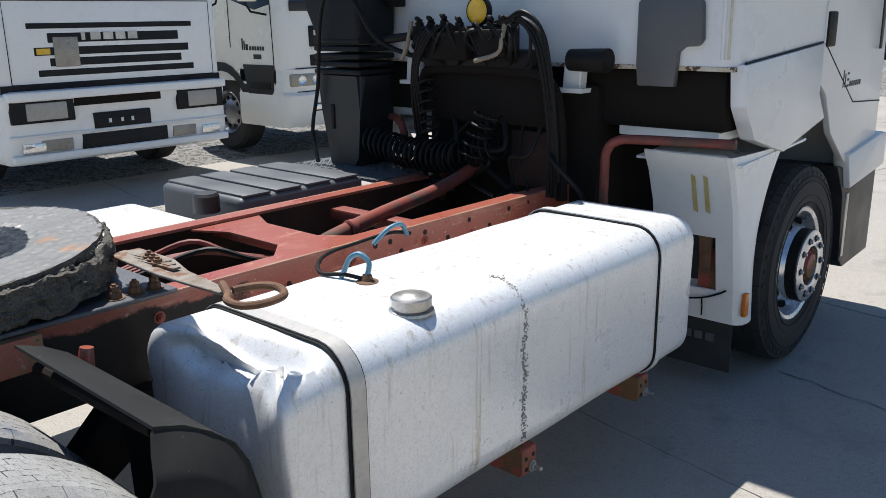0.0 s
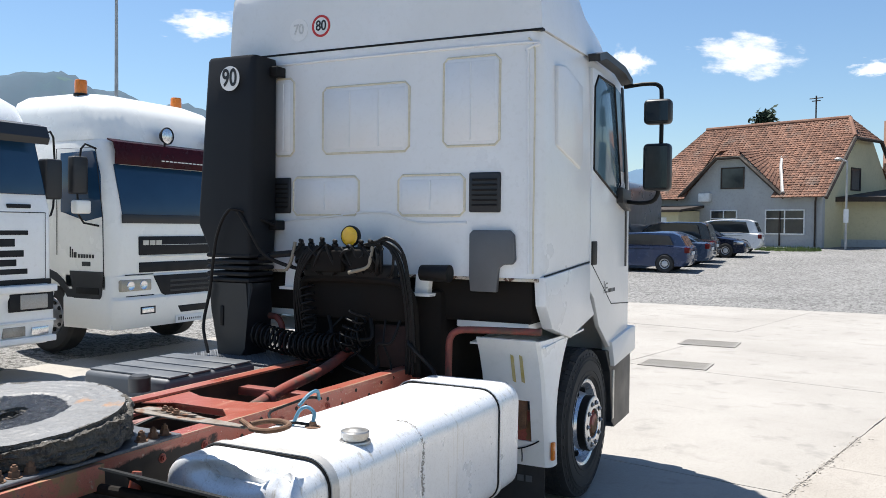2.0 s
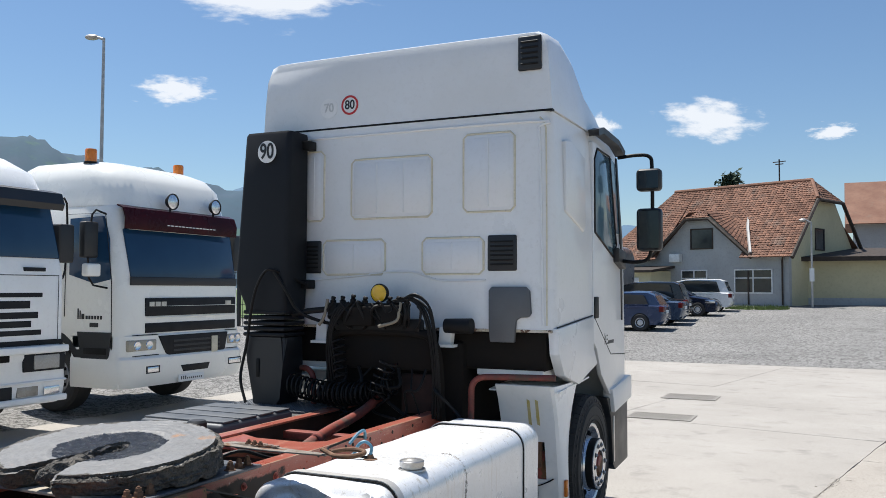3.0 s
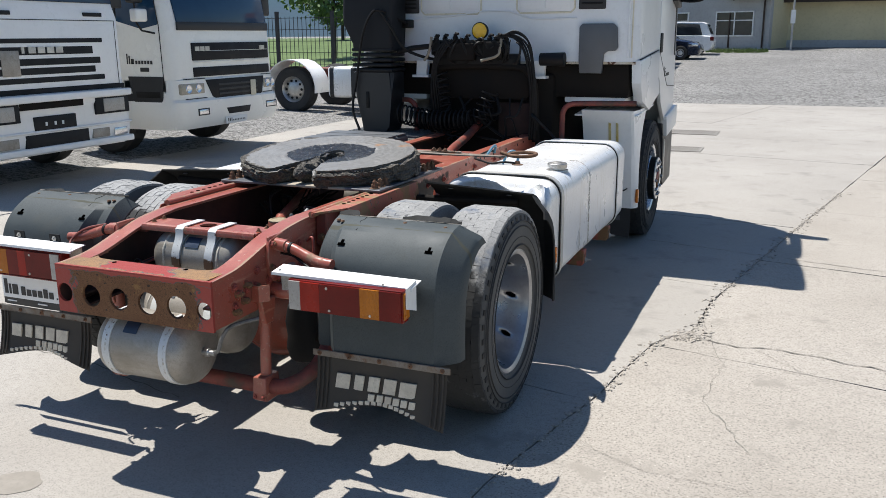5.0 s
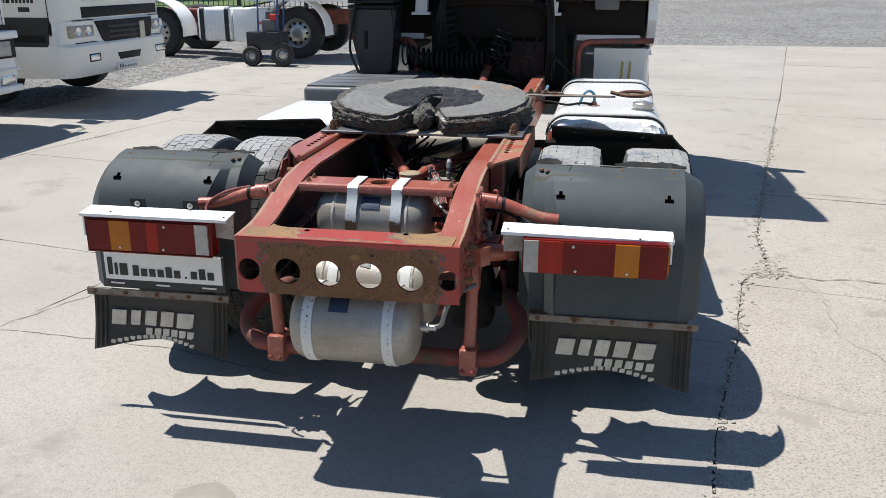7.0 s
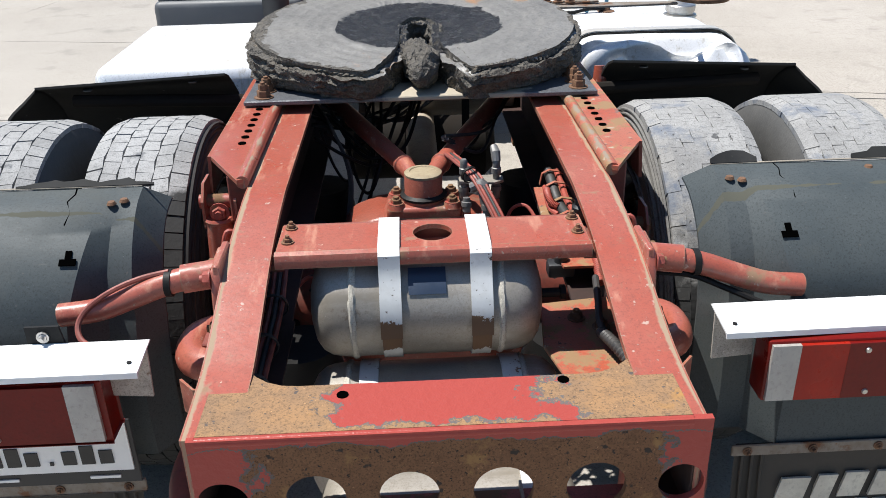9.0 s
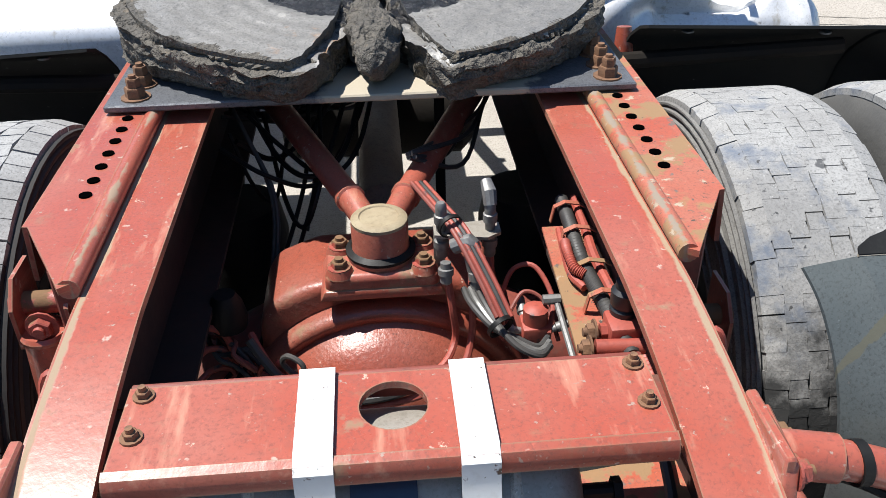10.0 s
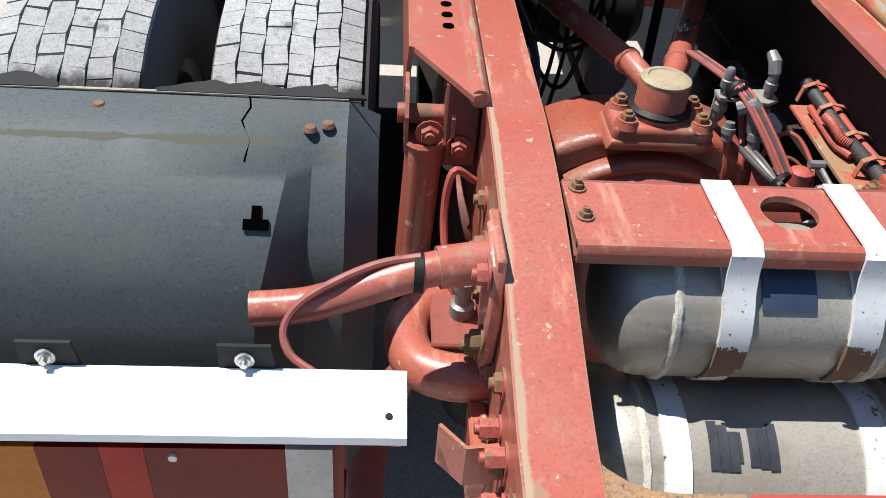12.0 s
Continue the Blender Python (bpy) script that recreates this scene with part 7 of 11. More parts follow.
# floor of grime below the cab, mudguards of the front axle
b = B()
box(b, -0.55, 0.55, 3.25, 4.9, 0.75, 1.50, 0.05)
part("engine_block", b, M_UNDER, truck, "grimy engine and gearbox under the cab")
for sx in (-1, 1):
    b = B()
    line = [(3.30, 1.20), (3.355, 1.10), (3.41, 0.95), (3.44, 0.80), (3.485, 0.53), (3.505, 0.37)]
    sheet(b, line[:4], "x", 0.77 * sx, 1.17 * sx, 0.012)
    sheet(b, line[3:5], "x", 1.085 * sx, 1.17 * sx, 0.012)
    sheet(b, line[4:], "x", 0.74 * sx, 1.17 * sx, 0.012)
    sheet(b, [(3.36, 1.15), (3.60, 1.165), (3.85, 1.175), (4.12, 1.19)], "x", 0.70 * sx, 1.22 * sx, 0.012)
    # flared outer lip, curving back over the wheel
    rows = []
    for p in smooth_line([(0, y, z) for y, z in line], 4):
        f = (p.z - 0.37) / 0.83
        w = 0.135 + 0.42 * max(0.0, f) ** 3.2
        row = [(1.168, 0.0), (1.190, 0.012), (1.207, 0.24 * w), (1.214, 0.55 * w), (1.212, 0.80 * w), (1.205, w)]
        rows.append([b.verts.new((x * sx, p.y + dy, p.z)) for x, dy in row] + [b.verts.new(((x - 0.010) * sx, p.y + dy + 0.006, p.z)) for x, dy in reversed(row)])
    for r0, r1 in zip(rows, rows[1:]):
        for k in range(12):
            b.faces.new((r0[k], r0[(k + 1) % 12], r1[(k + 1) % 12], r1[k]))
    b.faces.new(rows[0])
    b.faces.new(rows[-1][::-1])
    fm = part("front_mudguard", b, M_WHITE2, truck, "white front mudguard with yellow stains")
    s = B()
    box(s, *sorted((0.78 * sx, 0.985 * sx)), 3.50, 3.70, 0.56, 0.79, 0.015, 2)
    part("control_box", s, M_DARK, fm, "black box behind the mudguard")
    s = B()
    prism(s, [(0.99 * sx, 0.86), (1.065 * sx, 0.86), (1.055 * sx, 0.62), (1.01 * sx, 0.60)], "y", 3.455, 3.475, 0.003, 1)
    part("bracket", s, M_BROWN, fm, "rusty bracket")
    if sx > 0:
        s = B()
        for x in (0.98, 1.04):
            prism(s, [(x, 0.92), (x + 0.022, 0.91), (x + 0.026, 1.10), (x + 0.006, 1.11)], "y", 0, 0.002, m=Matrix.Translation((0, 3.385, 0)) @ Matrix.Translation((0, 0, 1)) @ Matrix.Rotation(radians(20), 4, "X") @ Matrix.Translation((0, 0, -1)))
        part("stain", s, M_YSTAIN, fm, "yellow sealant streaks")
    b = B()
    tube(b, [(0.645 * sx, 3.16, 0.80), (0.648 * sx, 3.16, 1.10), (0.655 * sx, 3.16, 1.20), (0.70 * sx, 3.17, 1.250), (0.80 * sx, 3.2, 1.262), (1.22 * sx, 3.27, 1.266)], 0.022, 14, curve=4)
    tube(b, [(0.36 * sx, 3.16, 0.86), (0.645 * sx, 3.16, 0.86)], 0.022, 12)
    part("stay", b, M_REDDIRT, truck, "dirty red pipe carrying the front mudguard")
    b = B()
    sheet(b, [(3.515, 0.40), (3.515, 0.12)], "x", 0.74 * sx, 1.165 * sx, 0.008)
    fl = part("mud_flap", b, M_TYRE, fm, "black rubber flap behind the front wheel")
    b = B()
    for k in range(4):
        prism(b, [((0.865 + 0.058 * k) * sx, 0.262), ((0.908 + 0.058 * k) * sx, 0.262), ((0.908 + 0.058 * k) * sx, 0.302), ((0.865 + 0.058 * k) * sx, 0.302)], "y", 3.508, 3.511)
    parts("print_block", b, M_GREY, fl, "worn grey block print")
    b = B()
    tube(b, [(0.76 * sx, 3.485, 0.478), (0.90 * sx, 3.478, 0.465), (1.02 * sx, 3.478, 0.485), (1.10 * sx, 3.475, 0.52), (1.14 * sx, 3.47, 0.545)], 0.005, 6, curve=4)
    tube(b, [(1.02 * sx, 3.480, 0.485), (1.022 * sx, 3.485, 0.43), (1.02 * sx, 3.488, 0.395)], 0.004, 6)
    part("cable", b, M_BLACK, fm, "black cable sagging across the mudguard")
    b = B()
    box(b, 0.98 * sx, 1.12 * sx, 3.50, 3.56, 0.50, 0.72, 0.01)
    part("bracket", b, M_RUST, fm)
    b = B()
    box(b, 1.205 * sx, 1.228 * sx, 3.505, 3.545, 0.42, 0.535, 0.006)
    part("side_marker", b, M_ORANGE, fm, "amber side marker lamp")

# cab
CABY, CABF, CABX = 3.255, 5.40, 1.225
b = B()
rr = 0.07
plan = []
for cx, cy, a0 in ((CABX - rr, CABY + rr, 270), (CABX - 0.16, CABF - 0.16, 0), (-CABX + 0.16, CABF - 0.16, 90), (-CABX + rr, CABY + rr, 180)):
    q = rr if cy < 4 else 0.16
    plan += [(cx + q * math.cos(radians(a0 + 15 * k)), cy + q * math.sin(radians(a0 + 15 * k))) for k in range(7)]
levels = [(1.575, 1.0), (1.60, 1.0), (2.20, 1.0), (2.25, 1.0), (2.9, 0.985), (3.05, 0.978), (3.10, 0.972)]
rings = []
for z, s in levels:
    front = 0.0 if z < 2.2 else (z - 2.2) * 0.18
    rings.append([b.verts.new((x * s, y - front * max(0, (y - 4.3)) / 1.1, z)) for x, y in plan])
n = len(plan)
for a, c in zip(rings, rings[1:]):
    for k in range(n):
        b.faces.new((a[k], a[(k + 1) % n], c[(k + 1) % n], c[k]))
b.faces.new(rings[0][::-1])
b.faces.new(rings[-1])
cab = part("cab", b, M_WHITE, truck, "white sleeper cab with pressed rear panels")

# pressed panels on the cab's back
def pressed(x0, x1, z0, z1, w=0.026, h=0.017):
    b = B()
    y = CABY
    o = [(x0, z0), (x1, z0), (x1, z1), (x0, z1)]
    i1 = [(x0 + w, z0 + w), (x1 - w, z0 + w), (x1 - w, z1 - w), (x0 + w, z1 - w)]
    t = B()
    vo = [t.verts.new((x, y + 0.001, z)) for x, z in o]
    vi = [t.verts.new((x, y - h, z)) for x, z in i1]
    for k in range(4):
        t.faces.new((vo[k], vo[(k + 1) % 4], vi[(k + 1) % 4], vi[k]))
    t.faces.new(vi)
    bmesh.ops.bevel(t, geom=[e for e in t.edges if all(v in vi for v in e.verts)] + [e for e in t.edges if any(v in vi for v in e.verts) and any(v in vo for v in e.verts)], offset=0.012, segments=3, affect="EDGES")
    merge(b, t)
    pan = part("pressed_panel", b, M_WHITE, cab)
    b = B()
    loop = [(x0 + 0.03, z0), (x1 - 0.03, z0), (x1, z0 + 0.03), (x1, z1 - 0.03), (x1 - 0.03, z1), (x0 + 0.03, z1), (x0, z1 - 0.03), (x0, z0 + 0.03), (x0 + 0.03, z0)]
    tube(b, [(x, y - 0.001, z) for x, z in loop], 0.0085, 8)
    part("sealant_line", b, M_SEAL, cab, "yellowed sealant bead")
    nrib = max(2, int((x1 - x0) / 0.20))
    for k in range(1, nrib):
        b = B()
        x = x0 + (x1 - x0) * k / nrib
        box(b, x - 0.005, x + 0.005, y - h - 0.004, y, z0 + 0.035, z1 - 0.035, 0.002, 1)
        part("rib", b, M_WHITE, cab)
    return pan


for q in ((-0.384, 0.294, 2.395, 2.845), (0.546, 0.934, 2.415, 2.97), (-0.80, -0.63, 2.39, 2.93), (-0.63, -0.09, 1.975, 2.235), (0.22, 0.70, 1.975, 2.235)):
    pressed(*q)
# frame beads round the back wall
for x in (1.165, -1.165):
    b = B()
    tube(b, [(x, CABY - 0.001, 1.62), (x, CABY - 0.001, 2.80), (x * 0.992, CABY - 0.001, 3.00), (x * 0.96, CABY - 0.001, 3.055)], 0.006, 8, curve=4)
    part("bead", b, M_SEAL, cab)
b = B()
tube(b, [(-1.16, CABY - 0.001, 3.03), (1.02, CABY - 0.001, 3.03), (1.10, CABY - 0.001, 2.98), (1.12, CABY - 0.001, 2.85), (1.14, CABY - 0.001, 1.62)], 0.010, 8, curve=4)
part("bead", b, M_WHITE, cab)
b = B()
tube(b, [(-0.75, CABY - 0.002, 1.93), (-0.30, CABY - 0.002, 1.965), (-0.10, CABY - 0.002, 1.99), (0.15, CABY - 0.002, 1.99), (0.36, CABY - 0.002, 1.93), (0.72, CABY - 0.002, 1.93)], 0.008, 8, curve=4)
part("bead", b, M_WHITE, cab)


def vent(x0, x1, z0, z1, y, bars):
    b = B()
    box(b, x0, x1, y - 0.014, y + 0.004, z0, z1, 0.012, 3)
    v = part("vent", b, M_DARK, cab, "black slatted vent")
    for k in range(bars):
        s = B()
        z = z0 + 0.045 + (z1 - z0 - 0.09) * k / (bars - 1)
        box(s, x0 + 0.022, x1 - 0.022, y - 0.024, y - 0.012, z - 0.006, z + 0.006, 0.003, 1)
        part("slat", s, M_BLACK, v)


vent(0.735, 0.95, 1.995, 2.245, CABY, 6)
vent(-0.87, -0.65, 1.985, 2.235, CABY, 6)
# dark fuel-filler shaped cover low on the back
b = B()
prism(b, [(0.75, 1.60), (0.75, 1.86), (0.775, 1.885), (1.02, 1.885), (1.05, 1.855), (1.06, 1.70), (1.04, 1.675), (0.98, 1.672), (0.95, 1.65), (0.94, 1.50), (0.76, 1.50)], "y", CABY - 0.035, CABY + 0.004, 0.008, 2)
part("cover", b, M_GREY, cab, "dark grey plastic cover on the back wall")
# rust streaks and lower lip
M_CHIP = mat("chipped_rust_edge", (0.62, 0.58, 0.48), (0.5, 0.4, 0.26), 0.7, scale=14, fine=60, spots=(0.10, 0.05, 0.03), spot_scale=22, spot_at=0.55, spot_soft=0.03, rough2=0.9)
b = B()
box(b, -1.10, 1.20, CABY - 0.004, CABY + 0.03, 1.570, 1.590, 0.002, 1)
part("lower_lip", b, M_CHIP, cab, "chipped lower edge with rust")
b = B()
box(b, -1.15, 1.15, 3.30, 5.2, 1.30, 1.57, 0.03)
part("cab_floor", b, M_UNDER, cab)
for x in (-0.62, 0.42):
    b = B()
    prism(b, [(x - 0.04, 1.60), (x + 0.06, 1.60), (x + 0.05, 1.47), (x - 0.05, 1.47)], "y", CABY - 0.05, CABY + 0.01, 0.006, 1)
    box(b, x - 0.07, x + 0.08, CABY - 0.08, CABY + 0.02, 1.455, 1.475)
    part("cab_mount", b, M_WHITE2, cab)

# high roof
def roof():
    b = B()
    secs = []
    for y, zt, wx, wb in ((3.255, 3.60, 1.175, 1.205), (3.27, 3.655, 1.165, 1.205), (3.40, 3.70, 1.15, 1.208), (3.8, 3.76, 1.11, 1.21), (4.3, 3.74, 1.05, 1.20), (4.8, 3.62, 0.98, 1.17), (5.15, 3.40, 0.92, 1.12), (5.32, 3.16, 0.90, 1.05)):
        zb = 3.105
        r = 0.09
        pts = [(wb, zb), (wb, zb + 0.04), (wb - (wb - wx) * 0.4, zb + (zt - zb) * 0.45), (wx, max(zt - r, zb + 0.045)), (wx - r * 0.3, max(zt - r * 0.3, zb + 0.05)), (wx - r, zt)]
        pts += [(wx * 0.4, zt + 0.004)]
        pts = pts + [(-x, z) for x, z in reversed(pts)]
        secs.append([b.verts.new((x, y, z)) for x, z in pts])
    n = len(secs[0])
    for a, c in zip(secs, secs[1:]):
        for k in range(n - 1):
            b.faces.new((a[k], a[k + 1], c[k + 1], c[k]))
        b.faces.new((a[n - 1], a[0], c[0], c[n - 1]))
    b.faces.new(secs[0])
    b.faces.new(secs[-1][::-1])
    return b


roof_part = part("high_roof", roof(), M_WHITE, cab, "white plastic high roof", angle=50)
b = B()
box(b, -1.21, 1.21, CABY - 0.003, CABY + 0.04, 3.094, 3.108)
part("roof_seam", b, M_BLACK, cab)
vent(0.965, 1.135, 3.385, 3.63, 3.250, 5)
# speed discs
def disc(x, z, r, y, ring, digits, parent, ink, two=False):
    b = B()
    lathe(b, [(0, 0), (r, 0), (r, -0.002), (0, -0.002)], (x, y, z), "y", 36)
    d = part("speed_disc", b, M_PLATE, parent, "round speed sticker")
    if ring:
        b = B()
        lathe(b, [(r * 0.97, -0.0025), (r * 0.97, -0.004), (r * 0.76, -0.004), (r * 0.76, -0.0025)], (x, y, z), "y", 36, closed=True)
        part("speed_ring", b, M_SIGNRED, parent)
    text(digits, r * 1.25, Matrix.Translation((x, y - 0.004, z)) @ FACE_REAR, ink, parent, "numerals", wide=0.9, bold=0.016)


M_GHOST = mat("faded_print", (0.62, 0.62, 0.60), rough=0.5, fine=60, bump=0)
disc(-0.405, 3.272, 0.078, 3.254, True, "80", cab, M_INK)
disc(-0.593, 3.262, 0.078, 3.254, False, "70", cab, M_GHOST)

# air intake tower
def intake():
    b = B()
    lev = [(3.062, -1.175, -0.77, -0.01), (3.04, -1.185, -0.765, 0.0), (2.6, -1.21, -0.765, 0.01), (2.0, -1.24, -0.765, 0.03), (1.90, -1.235, -0.765, 0.035), (1.74, -1.155, -0.775, 0.03), (1.70, -1.15, -0.78, 0.03)]
    rings = []
    for z, a, c, d in lev:
        y0, y1, r = 2.985 - d, 3.245, 0.035
        ring = []
        for cx, cy, a0 in ((c - r, y0 + r, 270), (c - r, y1 - r, 0), (a + r, y1 - r, 90), (a + r, y0 + r, 180)):
            ring += [b.verts.new((cx + r * math.cos(radians(a0 + 30 * k)), cy + r * math.sin(radians(a0 + 30 * k)), z)) for k in range(4)]
        rings.append(ring)
    n = len(rings[0])
    for p, q in zip(rings, rings[1:]):
        for k in range(n):
            b.faces.new((p[k], p[(k + 1) % n], q[(k + 1) % n], q[k]))
    b.faces.new(rings[0])
    b.faces.new(rings[-1][::-1])
    return b


M_INTAKE = mat("matt_black_plastic", (0.010, 0.011, 0.013), (0.015, 0.016, 0.018), 0.6, scale=3, fine=70, mix=0.3, bump=0.06, spec=0.25)
ai = part("air_intake", intake(), M_INTAKE, truck, "tall black plastic air intake behind the cab")
for k in range(5):
    s = B()
    z = 1.52 + 0.042 * k
    box(s, -1.16 + 0.004 * (k % 2), -0.775 - 0.004 * (k % 2), 2.955, 3.23, z - 0.015, z + 0.015, 0.012, 2)
    part("bellows_fold", s, M_INTAKE, ai)
b = B()
lev = [(1.50, -1.15, -0.78), (1.47, -1.16, -0.775), (1.30, -1.14, -0.79), (1.05, -1.085, -0.815), (1.0, -1.08, -0.82)]
rings = []
for z, a, c in lev:
    rings.append([b.verts.new(p) for p in ((a, 2.96, z), (c, 2.96, z), (c, 3.22, z), (a, 3.22, z))])
for p, q in zip(rings, rings[1:]):
    for k in range(4):
        b.faces.new((p[k], p[(k + 1) % 4], q[(k + 1) % 4], q[k]))
b.faces.new(rings[0])
b.faces.new(rings[-1][::-1])
bmesh.ops.bevel(b, geom=[e for e in b.edges if abs(e.verts[0].co.z - e.verts[1].co.z) > 0.01], offset=0.03, segments=3, affect="EDGES")
lowd = part("intake_duct", b, M_DARK, ai, "dark grey lower duct")
b = B()
box(b, -1.03, -1.0, 2.952, 2.962, 1.20, 1.34, 0.006, 2)
part("duct_slot", b, M_BLACK, lowd)
b = B()
lathe(b, [(0, 0), (0.085, 0), (0.085, -0.003), (0, -0.003)], (-0.96, 2.966, 2.905), "y", 36)
dk = part("speed_disc", b, M_PLATE, ai, "large white speed sticker")
text("90", 0.165, Matrix.Translation((-0.96, 2.960, 2.905)) @ FACE_REAR, M_INK, ai, "numerals", wide=0.78, bold=0.018)
for z in (2.97, 1.90):
    b = B()
    box(b, -0.77, -0.70, 3.15, 3.25, z - 0.035, z + 0.035, 0.008)
    part("bracket", b, M_BLACK, ai)
b = B()
tube(b, [(-0.72, 3.15, 1.90), (-0.85, 2.93, 2.0), (-0.93, 2.90, 1.98), (-1.02, 2.90, 1.8), (-1.10, 2.93, 1.45), (-1.13, 2.90, 1.2), (-1.05, 2.86, 1.02)], 0.011, 8, curve=6)
part("cable", b, M_BLACK, ai, "black cable hanging down the intake")
b = B()
tube(b, [(-0.86, 2.93, 2.0), (-0.76, 2.95, 1.85), (-0.68, 3.0, 1.70), (-0.50, 3.06, 1.62), (-0.3, 3.08, 1.6)], 0.013, 8, curve=6)
part("cable", b, M_BLACK, ai)

# cab sides: panels, door, window, mirrors
for sx in (-1, 1):
    X = (CABX + 0.002) * sx
    b = B()
    prism(b, [(3.27, 1.60), (4.19, 1.66), (4.19, 1.42), (4.30, 1.285), (3.83, 1.19), (3.78, 1.175), (3.42, 1.27), (3.30, 1.42)], "x", X - 0.06 * sx, X + 0.014 * sx, 0.008, 2)
    low = part("side_skirt", b, M_WHITE, cab, "white lower side panel behind the door")
    b = B()
    tube(b, [(X + 0.004 * sx, 3.28, 1.605), (X + 0.004 * sx, 4.19, 1.665)], 0.005, 6)
    part("panel_gap", b, M_BLACK, cab)
    # door
    b = B()
    prism(b, [(4.21, 1.68), (4.21, 3.03), (4.75, 3.02), (4.98, 2.3), (5.22, 2.22), (5.25, 1.5), (5.25, 1.05), (4.72, 1.00), (4.44, 1.19), (4.31, 1.40), (4.21, 1.46)], "x", X - 0.03 * sx, X + 0.006 * sx, 0.005, 2)
    door = part("door", b, M_WHITE, cab, "white cab door")
    b = B()
    prism(b, [(4.26, 2.32), (4.26, 2.90), (4.34, 2.98), (4.72, 2.97), (4.93, 2.26), (4.85, 2.16)], "x", X + 0.002 * sx, X + 0.009 * sx, 0.003, 2)
    part("window", b, M_DOORGLASS, door, "door glass with sky blue painted in")
    b = B()
    tube(b, [(X + 0.008 * sx, y, z) for y, z in ((4.25, 2.32), (4.25, 2.90), (4.33, 2.99), (4.73, 2.98), (4.95, 2.25), (4.85, 2.14), (4.25, 2.32))], 0.010, 6)
    part("window_seal", b, M_BLACK, door)
    b = B()
    box(b, X, X + 0.016 * sx, 4.225, 4.345, 1.64, 1.81, 0.008, 2)
    part("door_handle", b, M_BLACK, door, "black recessed door handle")
    b = B()
    tube(b, [(X + 0.006 * sx, y, z) for y, z in ((4.22, 1.66), (4.75, 1.33), (5.25, 1.30))], 0.004, 6)
    part("crease", b, M_BLACK, door)
    b = B()
    for k, (y, z, w, h) in enumerate(((4.55, 1.42, 0.012, 0.09), (4.58, 1.42, 0.012, 0.07), (4.615, 1.42, 0.03, 0.012), (4.615, 1.452, 0.03, 0.012), (4.615, 1.484, 0.03, 0.012))):
        box(b, X + 0.0062 * sx, X + 0.008 * sx, y, y + w, z, z + h)
    for k in range(6):
        box(b, X + 0.0062 * sx, X + 0.008 * sx, 4.66 + 0.033 * k, 4.68 + 0.033 * k, 1.42, 1.448)
    part("print", b, M_INK, door, "dark company print")
    # front side window and deflector
    b = B()
    prism(b, [(4.98, 2.35), (4.80, 2.98), (4.95, 2.95), (5.10, 2.35)], "x", X - 0.03 * sx, X + 0.002 * sx)
    part("quarter_window", b, M_DOORGLASS, cab)
    b = B()
    sheet(b, [(4.15, 3.06), (4.30, 3.10), (4.80, 3.08), (5.02, 3.02)], "x", X - 0.01 * sx, X + 0.075 * sx, 0.05)
    part("rain_deflector", b, M_DARK, cab, "black plastic deflector above the door")
    b = B()
    prism(b, [(5.10, 2.30), (4.95, 3.0), (4.99, 3.0), (5.16, 2.3), (5.16, 1.6), (5.125, 1.6)], "x", X, X + 0.014 * sx, 0.004)
    part("corner_trim", b, M_DARK, cab)
    # side sleeper panel
    b = B()
    prism(b, [(3.48, 2.42), (3.48, 2.92), (3.62, 2.94), (3.98, 2.86), (4.0, 2.38), (3.95, 2.30)], "x", X - 0.03 * sx, X + 0.010 * sx, 0.010, 3)
    part("pressed_panel", b, M_WHITE, cab)
    # step and lower front skirt
    b = B()
    prism(b, [(4.72, 1.04), (5.28, 1.10), (5.42, 1.10), (5.42, 0.90), (4.80, 0.84)], "x", X - 0.06 * sx, X + 0.03 * sx, 0.012, 2)
    part("step_skirt", b, M_WHITE, cab)
    b = B()
    prism(b, [(4.66, 0.98), (5.40, 0.90), (5.40, 0.36), (4.94, 0.34), (4.86, 0.40), (4.80, 0.80)], "x", 0.80 * sx, X - 0.005 * sx, 0.012, 2)
    part("entry_step", b, M_DARK, cab, "black plastic entry step")
    b = B()
    box(b, X - 0.02 * sx, X + 0.002 * sx, 4.86, 4.90, 0.42, 0.80, 0.003)
    part("step_edge", b, M_METAL, cab)
    # mirrors on a bent arm
    mx = 1.53 * sx
    b = B()
    tube(b, [(X + 0.03 * sx, 4.95, 3.00), (1.42 * sx, 4.93, 3.01), (mx, 4.93, 2.99), (mx + 0.02 * sx, 4.93, 2.88), (mx + 0.02 * sx, 4.93, 2.45), (mx, 4.93, 2.16), (1.42 * sx, 4.95, 2.10), (X, 5.0, 2.12)], 0.016, 10, curve=4)
    arm = part("mirror_arm", b, M_BLACK, cab, "black tube mirror arm")
    for z0, z1, w in ((2.695, 2.885, 0.105), (2.19, 2.55, 0.105)):
        s = B()
        box(s, mx - w, mx + w, 4.86, 4.97, z0, z1, 0.035, 3)
        mh = part("mirror", s, M_DARK, arm, "black mirror housing")
        s = B()
        box(s, mx - w + 0.02, mx + w - 0.02, 4.855, 4.862, z0 + 0.02, z1 - 0.02, 0.003, 1)
        part("mirror_glass", s, M_MIRROR, arm)
    b = B()
    prism(b, [(4.84, 2.22), (4.86, 2.10), (5.10, 2.04), (5.10, 2.20)], "x", X, X + 0.06 * sx, 0.01, 2)
    part("mirror_base", b, M_DARK, cab)

